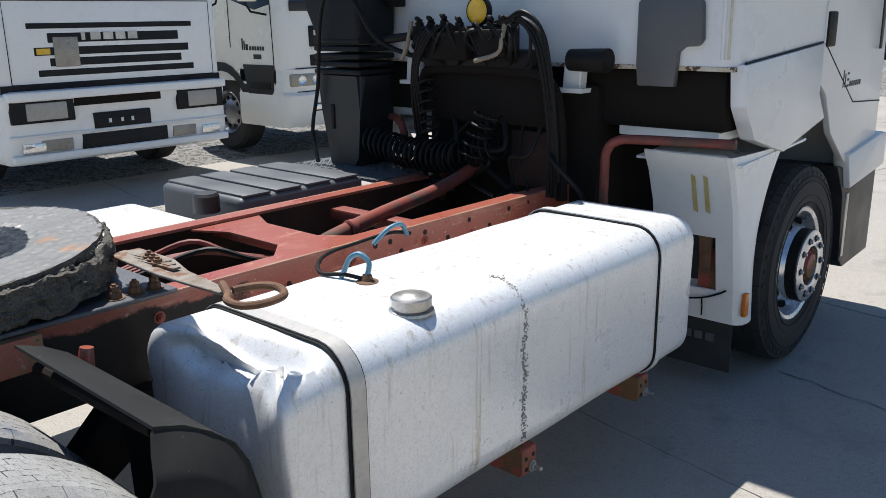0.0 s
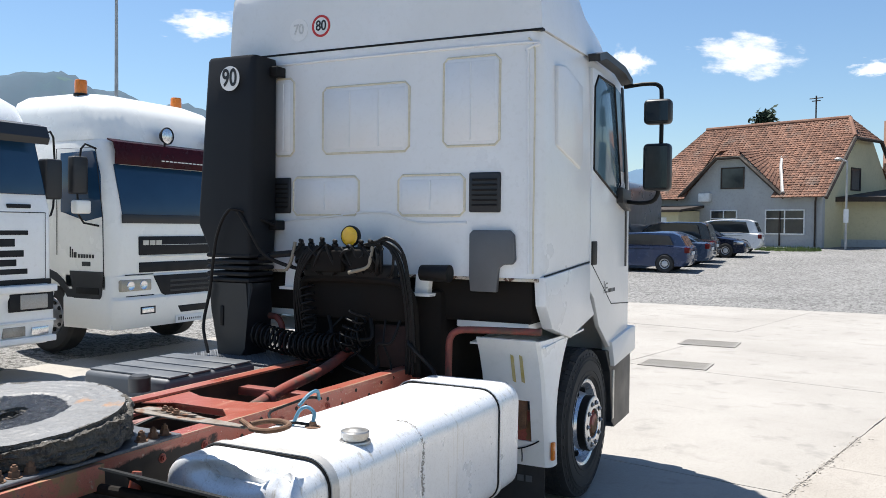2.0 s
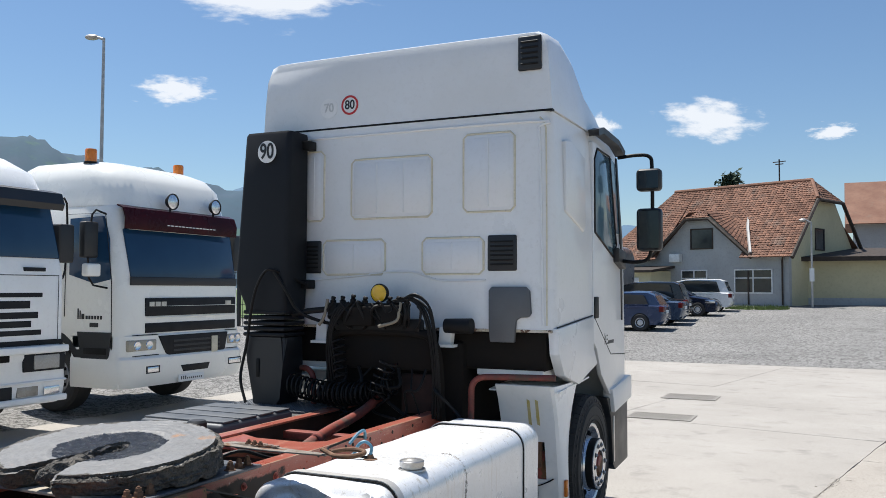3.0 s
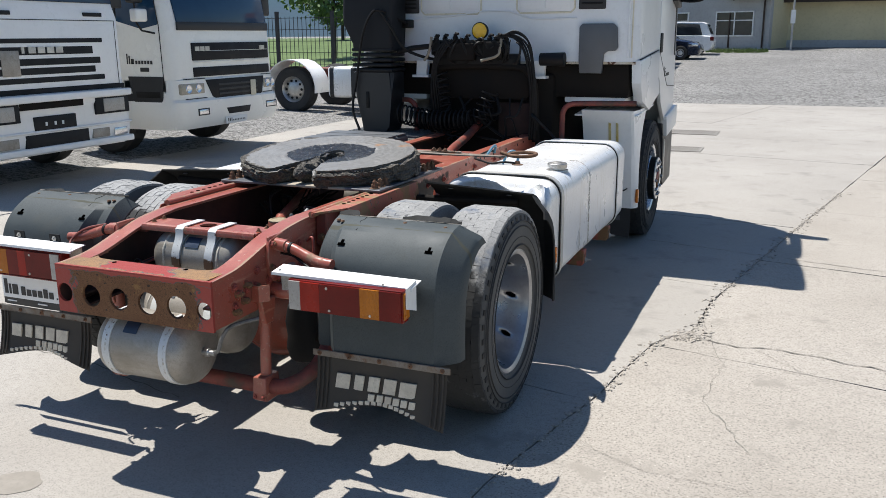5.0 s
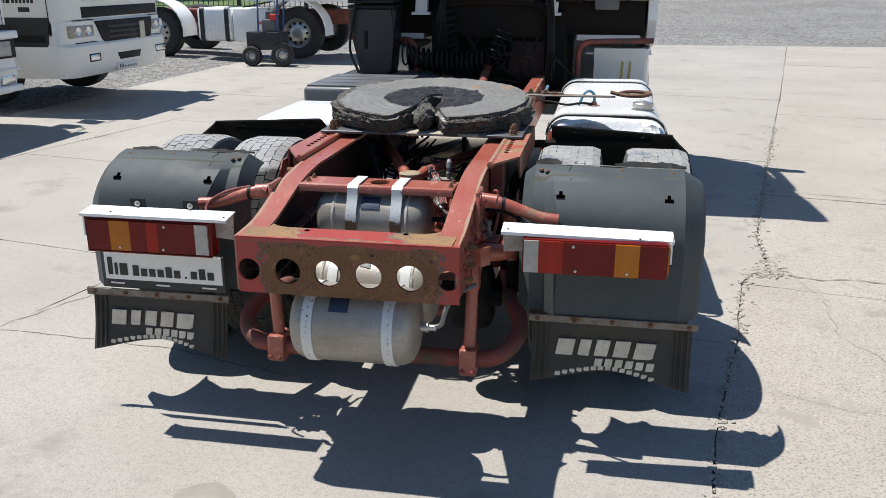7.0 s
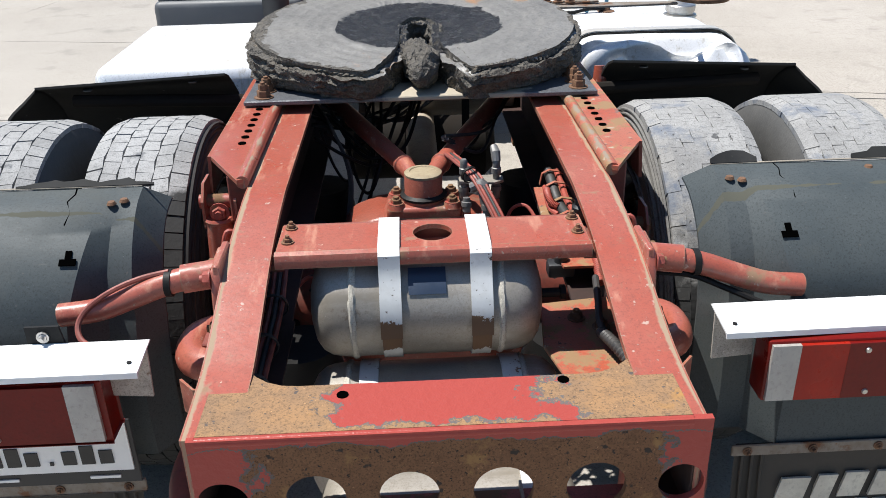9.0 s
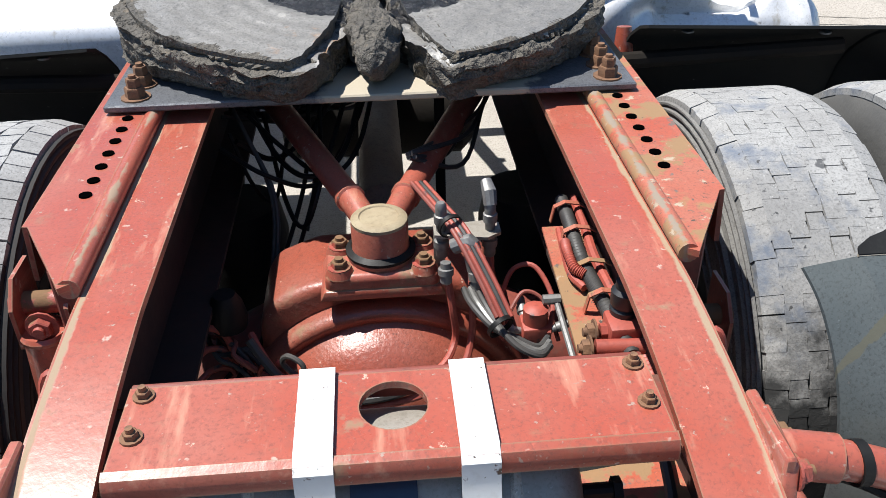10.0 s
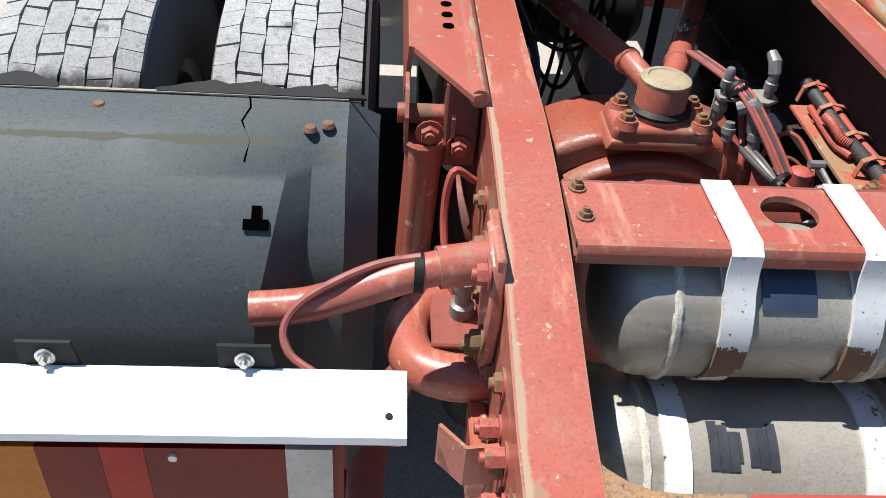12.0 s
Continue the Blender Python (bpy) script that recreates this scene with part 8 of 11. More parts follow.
# windscreen and front, closed shape
b = B()
prism(b, [(5.36, 2.2), (5.20, 3.05), (5.22, 3.05), (5.38, 2.2)], "x", -1.1, 1.1, 0.004, 1)
part("windscreen", b, M_GLASS, cab)
b = B()
box(b, -1.2, 1.2, 4.95, 5.42, 0.40, 1.60, 0.05)
part("front_end", b, M_WHITE, cab)

M_TANPIPE = mat("tan_plastic_pipe", (0.30, 0.26, 0.19), rough=0.6, fine=40)

# hose gantry behind the cab with the yellow work lamp
b = B()
box(b, -0.45, 0.22, 3.03, 3.07, 1.645, 1.765, 0.008)
box(b, -0.40, 0.30, 3.05, 3.14, 1.56, 1.655, 0.02)
gan = part("hose_gantry", b, M_BLACK, truck, "oily black bracket carrying air couplings")
b = B()
tube(b, [(-0.47, 3.12, 0.95), (-0.46, 3.10, 1.35), (-0.42, 3.09, 1.50), (-0.30, 3.08, 1.555), (0.25, 3.08, 1.555), (0.38, 3.09, 1.50), (0.43, 3.10, 1.35), (0.44, 3.12, 0.95)], 0.030, 10, curve=4)
part("arch_tube", b, M_UNDER, gan, "grimy arched tube")
b = B()
prism(b, [(-0.40, 1.56), (0.36, 1.56), (0.40, 1.34), (0.36, 1.29), (-0.34, 1.29), (-0.40, 1.34)], "y", 3.10, 3.13, 0.008)
part("splash_panel", b, M_UNDER, gan, "grimy panel")
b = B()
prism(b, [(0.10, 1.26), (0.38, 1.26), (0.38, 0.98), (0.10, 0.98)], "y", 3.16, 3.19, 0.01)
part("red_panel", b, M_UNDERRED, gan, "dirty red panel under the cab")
b = B()
lathe(b, [(0, -0.10), (0.05, -0.10), (0.055, 0.10), (0, 0.10)], (0.56, 3.14, 1.61), "x", 16)
part("cab_lift_ram", b, M_BLACK, gan)
b = B()
lathe(b, [(0, 0.05), (0.05, 0.05), (0.066, 0.03), (0.070, 0.0), (0.066, -0.01), (0.06, -0.008)], (-0.03, 3.06, 1.835), "y", 28)
tube(b, [(-0.03, 3.08, 1.78), (-0.03, 3.08, 1.74)], 0.015, 8)
wl = part("work_lamp", b, M_BLACK, truck, "round work lamp with a yellow lens")
b = B()
lathe(b, [(0.062, -0.008), (0.05, -0.016), (0.03, -0.022), (0, -0.024)], (-0.03, 3.06, 1.835), "y", 28)
part("lens", b, M_YELLOW, wl, "yellow lens")
rnd = random.Random(11)
for k, x in enumerate((-0.41, -0.33, -0.24, -0.14, 0.06, 0.13, 0.20)):
    s = B()
    h = rnd.uniform(0.03, 0.06)
    lathe(s, [(0, 0), (0.022, 0), (0.022, h * 0.6), (0.015, h * 0.7), (0.015, h), (0, h)], (x, 3.05, 1.755), "z", 12)
    tube(s, [(x, 3.05, 1.755 + h * 0.7), (x + 0.025, 3.0, 1.76 + h), (x + 0.05, 2.99, 1.755 + h)], 0.011, 8)
    part("coupling", s, M_BLACK, gan)
for x0, x1 in ((-0.44, -0.40), (0.17, 0.10)):
    s = B()
    tube(s, [(x0, 3.02, 1.79), (x0 - 0.005, 3.0, 1.70), (x0 - 0.03, 3.0, 1.64), (x1 - 0.1, 3.0, 1.60)], 0.012, 8, curve=5)
    part("pipe_elbow", s, M_TANPIPE, gan, "tan plastic pipe elbow")
for k in range(3):
    s = B()
    o = 0.018 * k
    tube(s, [(0.14 - o, 3.02, 1.77 + 0.006 * k), (0.26, 3.0, 1.80 + 0.008 * k - 0.01), (0.36 + o, 2.99, 1.70 + 0.01 * k), (0.41 + o, 3.0, 1.50), (0.42 + o, 3.03, 1.25), (0.40 + o * 1.2, 3.06, 0.97)], 0.0085 if k else 0.011, 7, curve=6)
    part("hose", s, M_BLACK, gan, "black air hose")
for k in range(4):
    s = B()
    o = 0.022 * k
    tube(s, [(-0.30 + o, 3.02, 1.77), (-0.36 + o, 2.99, 1.70), (-0.42 + o * 0.5, 3.0, 1.55), (-0.44 + o, 3.02, 1.35), (-0.42 + o, 3.05, 1.1)], 0.009, 7, curve=6)
    part("hose", s, M_BLACK, gan, "black air hose")
s = B()
tube(s, [(-0.46, 3.04, 1.715), (-0.62, 3.03, 1.70), (-0.76, 3.05, 1.67)], 0.022, 8)
part("hose", s, M_BLACK, gan)


def coil(p, q, r, turns, wire, sag=0.0, name="coiled_hose"):
    b = B()
    p, q = Vector(p), Vector(q)
    d = (q - p).normalized()
    u = d.orthogonal().normalized()
    v = d.cross(u)
    pts = []
    n = turns * 14
    for k in range(n + 1):
        t = k / n
        a = 2 * math.pi * turns * t
        pts.append(p + (q - p) * t + Vector((0, 0, -sag * math.sin(math.pi * t))) + (u * math.cos(a) + v * math.sin(a)) * r)
    tube(b, pts, wire, 6)
    return part(name, b, M_BLACK, truck, "black coiled air line")


coil((-0.72, 2.98, 1.16), (-0.05, 2.96, 1.13), 0.078, 17, 0.008, 0.03)
coil((-0.60, 3.06, 1.10), (0.12, 3.04, 1.20), 0.070, 16, 0.007, 0.05)
coil((-0.02, 2.98, 1.12), (0.09, 3.0, 1.36), 0.062, 5, 0.007)
coil((-0.30, 3.0, 1.15), (-0.36, 3.04, 1.5), 0.045, 7, 0.007)

# a tangle of thin lines round the couplings
rnd = random.Random(23)
for k in range(14):
    w = [rnd.uniform(-1, 1) for _ in range(10)]
    x0 = -0.42 + 0.055 * k
    s = B()
    tube(s, [(x0, 3.03, 1.76 + 0.02 * w[0]), (x0 + 0.06 * w[1], 2.99, 1.74 + 0.05 * w[2]), (x0 * 0.9 + 0.12 * w[3], 3.02, 1.64 + 0.04 * w[4]), (x0 * 0.8 + 0.10 * w[5], 3.085, 1.56)], 0.0055 + 0.003 * (k % 3), 6, curve=5)
    part("hose", s, M_BLACK, gan, "black air hose")
for k in range(9):
    w = [rnd.uniform(-1, 1) for _ in range(10)]
    x0 = -0.44 + 0.11 * k
    s = B()
    tube(s, [(x0, 3.10, 1.30), (x0 + 0.10 * w[1], 3.04, 1.20 + 0.05 * w[2]), (x0 + 0.14 * w[3], 3.0, 1.12 + 0.04 * w[4]), (x0 + 0.20 * w[5], 3.03, 1.02 + 0.03 * w[6]), (x0 + 0.3 * w[7], 2.9, 0.97)], 0.007 + 0.003 * (k % 3), 6, curve=5)
    part("hose", s, M_BLACK, gan, "black air hose")
for k in range(2):
    s = B()
    o = 0.016 * k
    tube(s, [(0.20 + o, 3.0, 1.80), (0.30 + o, 2.98, 1.83 - o), (0.40 + o * 0.6, 2.98, 1.76 - o), (0.43 + o * 0.6, 3.0, 1.60), (0.445 + o, 3.02, 1.35), (0.45 + o, 3.05, 1.05)], 0.008, 7, curve=5)
    part("hose", s, M_BLACK, gan, "black air hose")
b = B()
box(b, -0.30, -0.06, 3.0, 3.06, 1.60, 1.74, 0.012)
box(b, 0.02, 0.18, 2.995, 3.06, 1.62, 1.75, 0.012)
parts("valve_block", b, M_UNDER, gan, "grimy valve block")

# white lower flank seen above the front mudguard
for sx in (-1, 1):
    b = B()
    prism(b, [(3.32, 1.26), (3.32, 1.40), (3.42, 1.45), (4.0, 1.45), (4.0, 1.26)], "x", 0.62 * sx, 1.12 * sx, 0.01)
    part("inner_flank", b, M_WHITE2, truck)

# concrete slabs with crumbling joints
U, V = Vector((0.1935, 0.981)), Vector((0.981, -0.1935))
O = Vector((1.6, 0.75))
YARD = [(-7.3, -9.0), (16.0, -9.0), (16.0, 20.6), (-3.3, 20.0), (-7.3, 12.6)]


def clip(poly, edge):
    out = list(poly)
    for (ax, ay), (bx, by) in zip(edge, edge[1:] + edge[:1]):
        src, out = out, []
        for i, p in enumerate(src):
            q = src[(i + 1) % len(src)]
            sp = (bx - ax) * (p[1] - ay) - (by - ay) * (p[0] - ax)
            sq = (bx - ax) * (q[1] - ay) - (by - ay) * (q[0] - ax)
            if sp >= 0:
                out.append(p)
            if sp * sq < 0:
                t = sp / (sp - sq)
                out.append((p[0] + (q[0] - p[0]) * t, p[1] + (q[1] - p[1]) * t))
        if not out:
            return []
    return out


# the old crumbling joint right of the truck wanders off its line
WANDER = [(p - O).dot(U) for p in (Vector(q) for q in ((1.29, -1.16), (1.33, -0.75), (1.40, -0.40), (1.58, 0.40), (1.72, 1.25), (1.80, 1.45), (1.92, 1.58), (1.95, 1.80), (1.97, 2.30), (2.53, 5.12), (3.62, 10.45)))]
DRIFT = [(p - O).dot(V) for p in (Vector(q) for q in ((1.29, -1.16), (1.33, -0.75), (1.40, -0.40), (1.58, 0.40), (1.72, 1.25), (1.80, 1.45), (1.92, 1.58), (1.95, 1.80), (1.97, 2.30), (2.53, 5.12), (3.62, 10.45)))]


def joint_shift(p):
    q = p - O
    u, v = q.dot(U), q.dot(V)
    if abs(v) > 0.03:
        return Vector((0, 0))
    d = DRIFT[0] if u < WANDER[0] else DRIFT[-1]
    for a, c, da, dc in zip(WANDER, WANDER[1:], DRIFT, DRIFT[1:]):
        if a <= u < c:
            d = da + (dc - da) * (u - a) / (c - a)
    return V * d


bed = B()
prism(bed, YARD, "z", -0.028, -0.012)
pave = part("pavement", bed, M_JOINT, None, "pale weathered concrete slabs with cracked joints")
tagged(pave, "", "pavement", "", "structure")
M_CONC2 = mat("coarse_weathered_concrete", (0.415, 0.376, 0.325), (0.345, 0.31, 0.265), 0.95, scale=0.6, fine=22, mix=0.45, bump=0.45, bump_scale=110, bump_dist=0.006, speck=0.6, pits=((0.20, 0.175, 0.145), 34, 0.69),
              streaks=((0.27, 0.245, 0.21), 3.5, (1.0, 1.0, 1.0), 0.58), spots=(0.30, 0.27, 0.23), spot_scale=1.6, spot_at=0.60, spot_soft=0.06)
srnd = random.Random(4)


def slab(v0, v1, u0, u1):
    c = [O + V * v0 + U * u0, O + V * v1 + U * u0, O + V * v1 + U * u1, O + V * v0 + U * u1]
    poly = clip([(p.x, p.y) for p in c], YARD)
    if len(poly) < 3:
        return
    fine = []
    for i, p in enumerate(poly):
        q = poly[(i + 1) % len(poly)]
        d = math.hypot(q[0] - p[0], q[1] - p[1])
        near = min(math.hypot(p[0] - 2, p[1] - 1), math.hypot(q[0] - 2, q[1] - 1)) < 6
        n = max(1, int(d / (0.07 if near else 0.4)))
        fine += [Vector((p[0] + (q[0] - p[0]) * k / n, p[1] + (q[1] - p[1]) * k / n)) for k in range(n)]
    mid = sum(fine, Vector((0, 0))) / len(fine)
    out = []
    for p in fine:
        p = p + joint_shift(p)
        w = noise.noise(Vector((p.x * 6, p.y * 6, 0))) * 0.010 + noise.noise(Vector((p.x * 1.7, p.y * 1.7, 5))) * 0.012
        gap = 0.003 + max(0.0, noise.noise(Vector((p.x * 1.3, p.y * 1.3, 9)))) * 0.010 + max(0.0, noise.noise(Vector((p.x * 9, p.y * 9, 2)))) * (0.013 if abs((p - O).dot(V)) < 0.5 else 0.006)
        d = (mid - p).normalized()
        out.append((p.x + d.x * gap + w, p.y + d.y * gap + w * 0.5))
    b = B()
    lift = srnd.uniform(-0.002, 0.002)
    top = [b.verts.new((x, y, lift)) for x, y in out]
    low = [b.verts.new((x, y, -0.02)) for x, y in out]
    b.faces.new(top)
    for i in range(len(out)):
        b.faces.new((low[i], low[(i + 1) % len(out)], top[(i + 1) % len(out)], top[i]))
    bmesh.ops.triangulate(b, faces=[f for f in b.faces if len(f.verts) > 4])
    part("slab", b, M_CONC if v1 <= 0.01 else M_CONC2, pave)


cols = [-14.2, -10.65, -7.1, -3.55, 0.0, 3.9, 7.8, 11.7, 15.6]
for i, (a, c) in enumerate(zip(cols, cols[1:])):
    k = -12
    while k < 22:
        u0 = 0.80 + (k + (0.0 if i >= 4 else -0.95))
        slab(a, c, u0, u0 + 2.35)
        k += 2.35

# wandering cracks in the slabs as thin sunken-looking ribs of dirt
def crack(pts, w, seed):
    b = B()
    r = random.Random(seed)
    line = []
    for p, q in zip(pts, pts[1:]):
        n = max(2, int(math.hypot(q[0] - p[0], q[1] - p[1]) / 0.06))
        for k in range(n):
            t = k / n
            line.append((p[0] + (q[0] - p[0]) * t + r.uniform(-0.014, 0.014), p[1] + (q[1] - p[1]) * t + r.uniform(-0.014, 0.014)))
    line.append(pts[-1])
    L, R = [], []
    for i, p in enumerate(line):
        a, c = line[max(i - 1, 0)], line[min(i + 1, len(line) - 1)]
        d = Vector((c[0] - a[0], c[1] - a[1])).normalized()
        h = w * r.uniform(0.3, 1.0)
        L.append(b.verts.new((p[0] - d.y * h, p[1] + d.x * h, 0.0032)))
        R.append(b.verts.new((p[0] + d.y * h, p[1] - d.x * h, 0.0032)))
    for i in range(len(line) - 1):
        b.faces.new((L[i], L[i + 1], R[i + 1], R[i]))
    part("crack", b, M_JOINT, pave, "dirt-filled crack")


crack([(1.90, 1.50), (2.2, 1.42), (2.45, 1.46), (2.85, 1.36), (3.4, 1.25), (5.0, 1.0)], 0.007, 2)
crack([(2.30, 1.40), (2.55, 1.15), (2.80, 0.98), (3.15, 0.80)], 0.0016, 11)
crack([(1.98, 1.75), (2.15, 1.10), (2.10, 0.55), (2.35, 0.05)], 0.0016, 12)
crack([(1.60, -0.10), (1.95, -0.28), (2.30, -0.30), (2.9, -0.60)], 0.0016, 13)
crack([(1.25, 3.98), (1.62, 3.88), (2.3, 3.72), (3.6, 3.45), (6.0, 3.0)], 0.005, 4)
crack([(-2.6, -0.75), (-2.2, -0.10), (-1.9, 0.6), (-1.6, 1.6)], 0.004, 5)
crack([(-2.24, -0.14), (-1.7, -0.16), (-1.2, -0.2), (-0.4, -0.4)], 0.004, 6)


# broken chips lying in and beside the crumbling joint
rub = random.Random(21)
cv, cf = [], []
for k in range(900):
    u = rub.uniform(-2.2, 6.5)
    base = O + U * u
    base = base + joint_shift(base)
    at = base + V * rub.gauss(0, 0.014 if rub.random() < 0.7 else 0.05)
    if rub.random() < 0.16:
        at = Vector((1.93, 1.52)) + Vector((rub.gauss(0, 0.06), rub.gauss(0, 0.05)))
    s, h, a0 = rub.uniform(0.004, 0.017), rub.uniform(0.002, 0.006), rub.uniform(0, 6.3)
    n = rub.choice((4, 5))
    i0 = len(cv)
    for z, q in ((0.0, 1.0), (h, 0.7)):
        for j in range(n):
            a = a0 + 2 * math.pi * j / n + rub.uniform(-0.3, 0.3)
            cv.append((at.x + s * q * math.cos(a), at.y + s * q * math.sin(a), 0.001 + z))
    cf.append(tuple(range(i0 + n, i0 + 2 * n)))
    cf += [(i0 + j, i0 + (j + 1) % n, i0 + n + (j + 1) % n, i0 + n + j) for j in range(n)]
me = bpy.data.meshes.new("joint_rubble")
me.from_pydata(cv, [], cf)
me.materials.append(M_CONC2)
rubble = new("joint_rubble", me)
rubble.parent = pave
tagged(rubble, "", "", "", "stuff")

# pale straight strip left of the truck, and drain grates
M_GRATE = mat("dusty_grate_steel", (0.33, 0.305, 0.27), (0.25, 0.225, 0.195), 0.75, scale=9, fine=60, bump=0.2, speck=0.3)


def grate(x0, x1, y0, y1):
    g = thing("drain_grate", ((x0 + x1) / 2, (y0 + y1) / 2, 0), "dusty grey steel drain grate set in the concrete", "drain", "drain grates in the yard")
    b = B()
    for q in ((x0, x1, y0, y0 + 0.04), (x0, x1, y1 - 0.04, y1), (x0, x0 + 0.04, y0 + 0.04, y1 - 0.04), (x1 - 0.04, x1, y0 + 0.04, y1 - 0.04)):
        box(b, *q, 0.002, 0.014)
    part("frame", b, M_GRATE, g)
    b = B()
    box(b, x0 + 0.04, x1 - 0.04, y0 + 0.04, y1 - 0.04, 0.003, 0.005)
    part("shaft", b, M_JOINT, g)
    n = 22
    for k in range(n):
        b = B()
        x = x0 + 0.06 + (x1 - x0 - 0.12) * k / (n - 1)
        box(b, x - 0.011, x + 0.011, y0 + 0.04, y1 - 0.04, 0.005, 0.012)
        part("bar", b, M_GRATE, g)


grate(0.10, 1.03, 10.15, 10.75)
grate(0.15, 1.05, 12.6, 13.3)
sb = B()
lathe(sb, [(0, 0.0), (0.09, 0.0), (0.10, -0.001)], (-0.463, -1.357, 0.0035), "z", 22)
rough(sb, 0.02, 14)
for v in sb.verts:
    v.co.z = 0.0035
M_OIL = mat("oil_stain", (0.24, 0.215, 0.18), (0.30, 0.27, 0.23), 0.8, scale=12, fine=60)
part("oil_stain", sb, M_OIL, pave, "brown oil stain")

# two white trucks parked nose out at the side of the yard
def simple_wheel(parent, at, R, W, out, axis="y", rim=None):
    b = B()
    h = W / 2
    prof = [(R * 0.55, -h * 0.8), (R * 0.66, -h), (R * 0.90, -h * 0.98), (R * 0.985, -h * 0.75), (R, 0)]
    prof = prof + [(r, -z) for r, z in reversed(prof[:-1])]
    lathe(b, prof, at, axis, 40)
    w = part("wheel", b, M_TYRE, parent, "black truck tyre" if R > 0.45 else "black car tyre")
    b = B()
    s = out
    lathe(b, [(R * 0.57, h * 0.82 * s), (R * 0.55, h * 0.9 * s), (R * 0.50, h * 0.75 * s), (R * 0.44, h * 0.35 * s), (R * 0.30, h * 0.62 * s), (R * 0.18, h * 0.70 * s), (0, h * 0.72 * s)], at, axis, 30)
    part("rim", b, rim or M_RIM, w)
    b = B()
    for k in range(10):
        a = 2 * math.pi * k / 10
        off = {"y": (R * 0.38 * math.cos(a), h * 0.52 * s, R * 0.38 * math.sin(a)), "x": (h * 0.52 * s, R * 0.38 * math.cos(a), R * 0.38 * math.sin(a))}[axis]
        lathe(b, [(0, 0), (R * 0.055, 0), (R * 0.055, R * 0.03 * s), (0, R * 0.03 * s)], (at[0] + off[0], at[1] + off[1], at[2] + off[2]), axis, 10)
    parts("hand_hole", b, M_BLACK, w)
    return w


def loft(b, secs, close=True):
    rings = [[b.verts.new(p) for p in s] for s in secs]
    n = len(rings[0])
    for a, c in zip(rings, rings[1:]):
        for k in range(n):
            b.faces.new((a[k], a[(k + 1) % n], c[(k + 1) % n], c[k]))
    if close:
        b.faces.new(rings[0])
        b.faces.new(rings[-1][::-1])
    return b


def rounded_plan(x0, x1, y0, y1, z, rf, rb=0.05, n=5):
    pts = []
    for cx, cy, r, a0 in ((x1 - rf, y1 - rf, rf, 0), (x0 + rb, y1 - rb, rb, 90), (x0 + rb, y0 + rb, rb, 180), (x1 - rf, y0 + rf, rf, 270)):
        pts += [(cx + r * math.cos(radians(a0 + 90 * k / n)), cy + r * math.sin(radians(a0 + 90 * k / n)), z) for k in range(n + 1)]
    return pts


M_GLASSB = mat("tinted_windscreen", (0.014, 0.045, 0.095), (0.018, 0.055, 0.11), 0.06, scale=0.6, fine=3, mix=0.1, bump=0, spec=0.35)
M_CREAM = mat("cream_white_paint", (0.87, 0.86, 0.80), (0.83, 0.81, 0.745), 0.26, scale=0.8, fine=20, mix=0.08, bump=0.01, coat=0.3)
M_LAMPTAN = mat("yellowed_lens", (0.36, 0.32, 0.24), (0.28, 0.26, 0.21), 0.12, scale=12, fine=60, bump=0.05, coat=0.5)
M_CURTAIN = mat("dark_grille", (0.008, 0.009, 0.011), rough=0.55, fine=40, spec=0.3)
GX, GZ = -6.02, 0.0

# --- round-roofed cab with a dark red visor
FX, Y0, Y1 = -6.02, 6.52, 9.10
t2 = thing("parked_truck", (-8, 7.8, 0), "cream-white cab-over truck with a dark red visor and amber beacons", "truck", "trucks parked along the yard edge")
b = B()
loft(b, [rounded_plan(FX - 2.25, FX - 0.02, Y0, Y1, 1.02, 0.16), rounded_plan(FX - 2.25, FX, Y0, Y1, 1.25, 0.18), rounded_plan(FX - 2.25, FX - 0.02, Y0, Y1, 1.93, 0.2), rounded_plan(FX - 2.25, FX - 0.10, Y0 + 0.02, Y1 - 0.02, 2.4, 0.2), rounded_plan(FX - 2.25, FX - 0.22, Y0 + 0.05, Y1 - 0.05, 3.0, 0.22), rounded_plan(FX - 2.25, FX - 0.26, Y0 + 0.07, Y1 - 0.07, 3.04, 0.22)])
c2 = part("cab", b, M_CREAM, t2, "cream-white cab shell")
b = B()
loft(b, [rounded_plan(FX - 2.20, FX - 0.22, Y0 + 0.06, Y1 - 0.06, 3.04, 0.30), rounded_plan(FX - 2.20, FX - 0.32, Y0 + 0.07, Y1 - 0.07, 3.42, 0.34), rounded_plan(FX - 2.15, FX - 0.50, Y0 + 0.13, Y1 - 0.13, 3.62, 0.38), rounded_plan(FX - 2.1, FX - 0.75, Y0 + 0.28, Y1 - 0.28, 3.72, 0.40), rounded_plan(FX - 2.0, FX - 1.1, Y0 + 0.6, Y1 - 0.6, 3.75, 0.3)])
part("high_roof", b, M_CREAM, c2, angle=60)
b = B()
prism(b, [(Y0 + 0.16, 1.99), (Y1 - 0.16, 1.99), (Y1 - 0.13, 2.72), (Y0 + 0.13, 2.72)], "x", -0.01, 0.012, 0.02, 2, m=Matrix.Translation((FX - 0.015, 0, 0)) @ Matrix.Translation((0, 0, 1.95)) @ Matrix.Rotation(radians(-11.5), 4, "Y") @ Matrix.Translation((0, 0, -1.95)))
part("windscreen", b, M_GLASSB, c2, "tinted windscreen")
b = B()
box(b, FX - 0.03, FX + 0.004, Y0 + 0.14, Y1 - 0.14, 1.90, 2.02, 0.01, 2)
part("scuttle", b, M_DARK, c2, "black scuttle panel under the windscreen")
b = B()
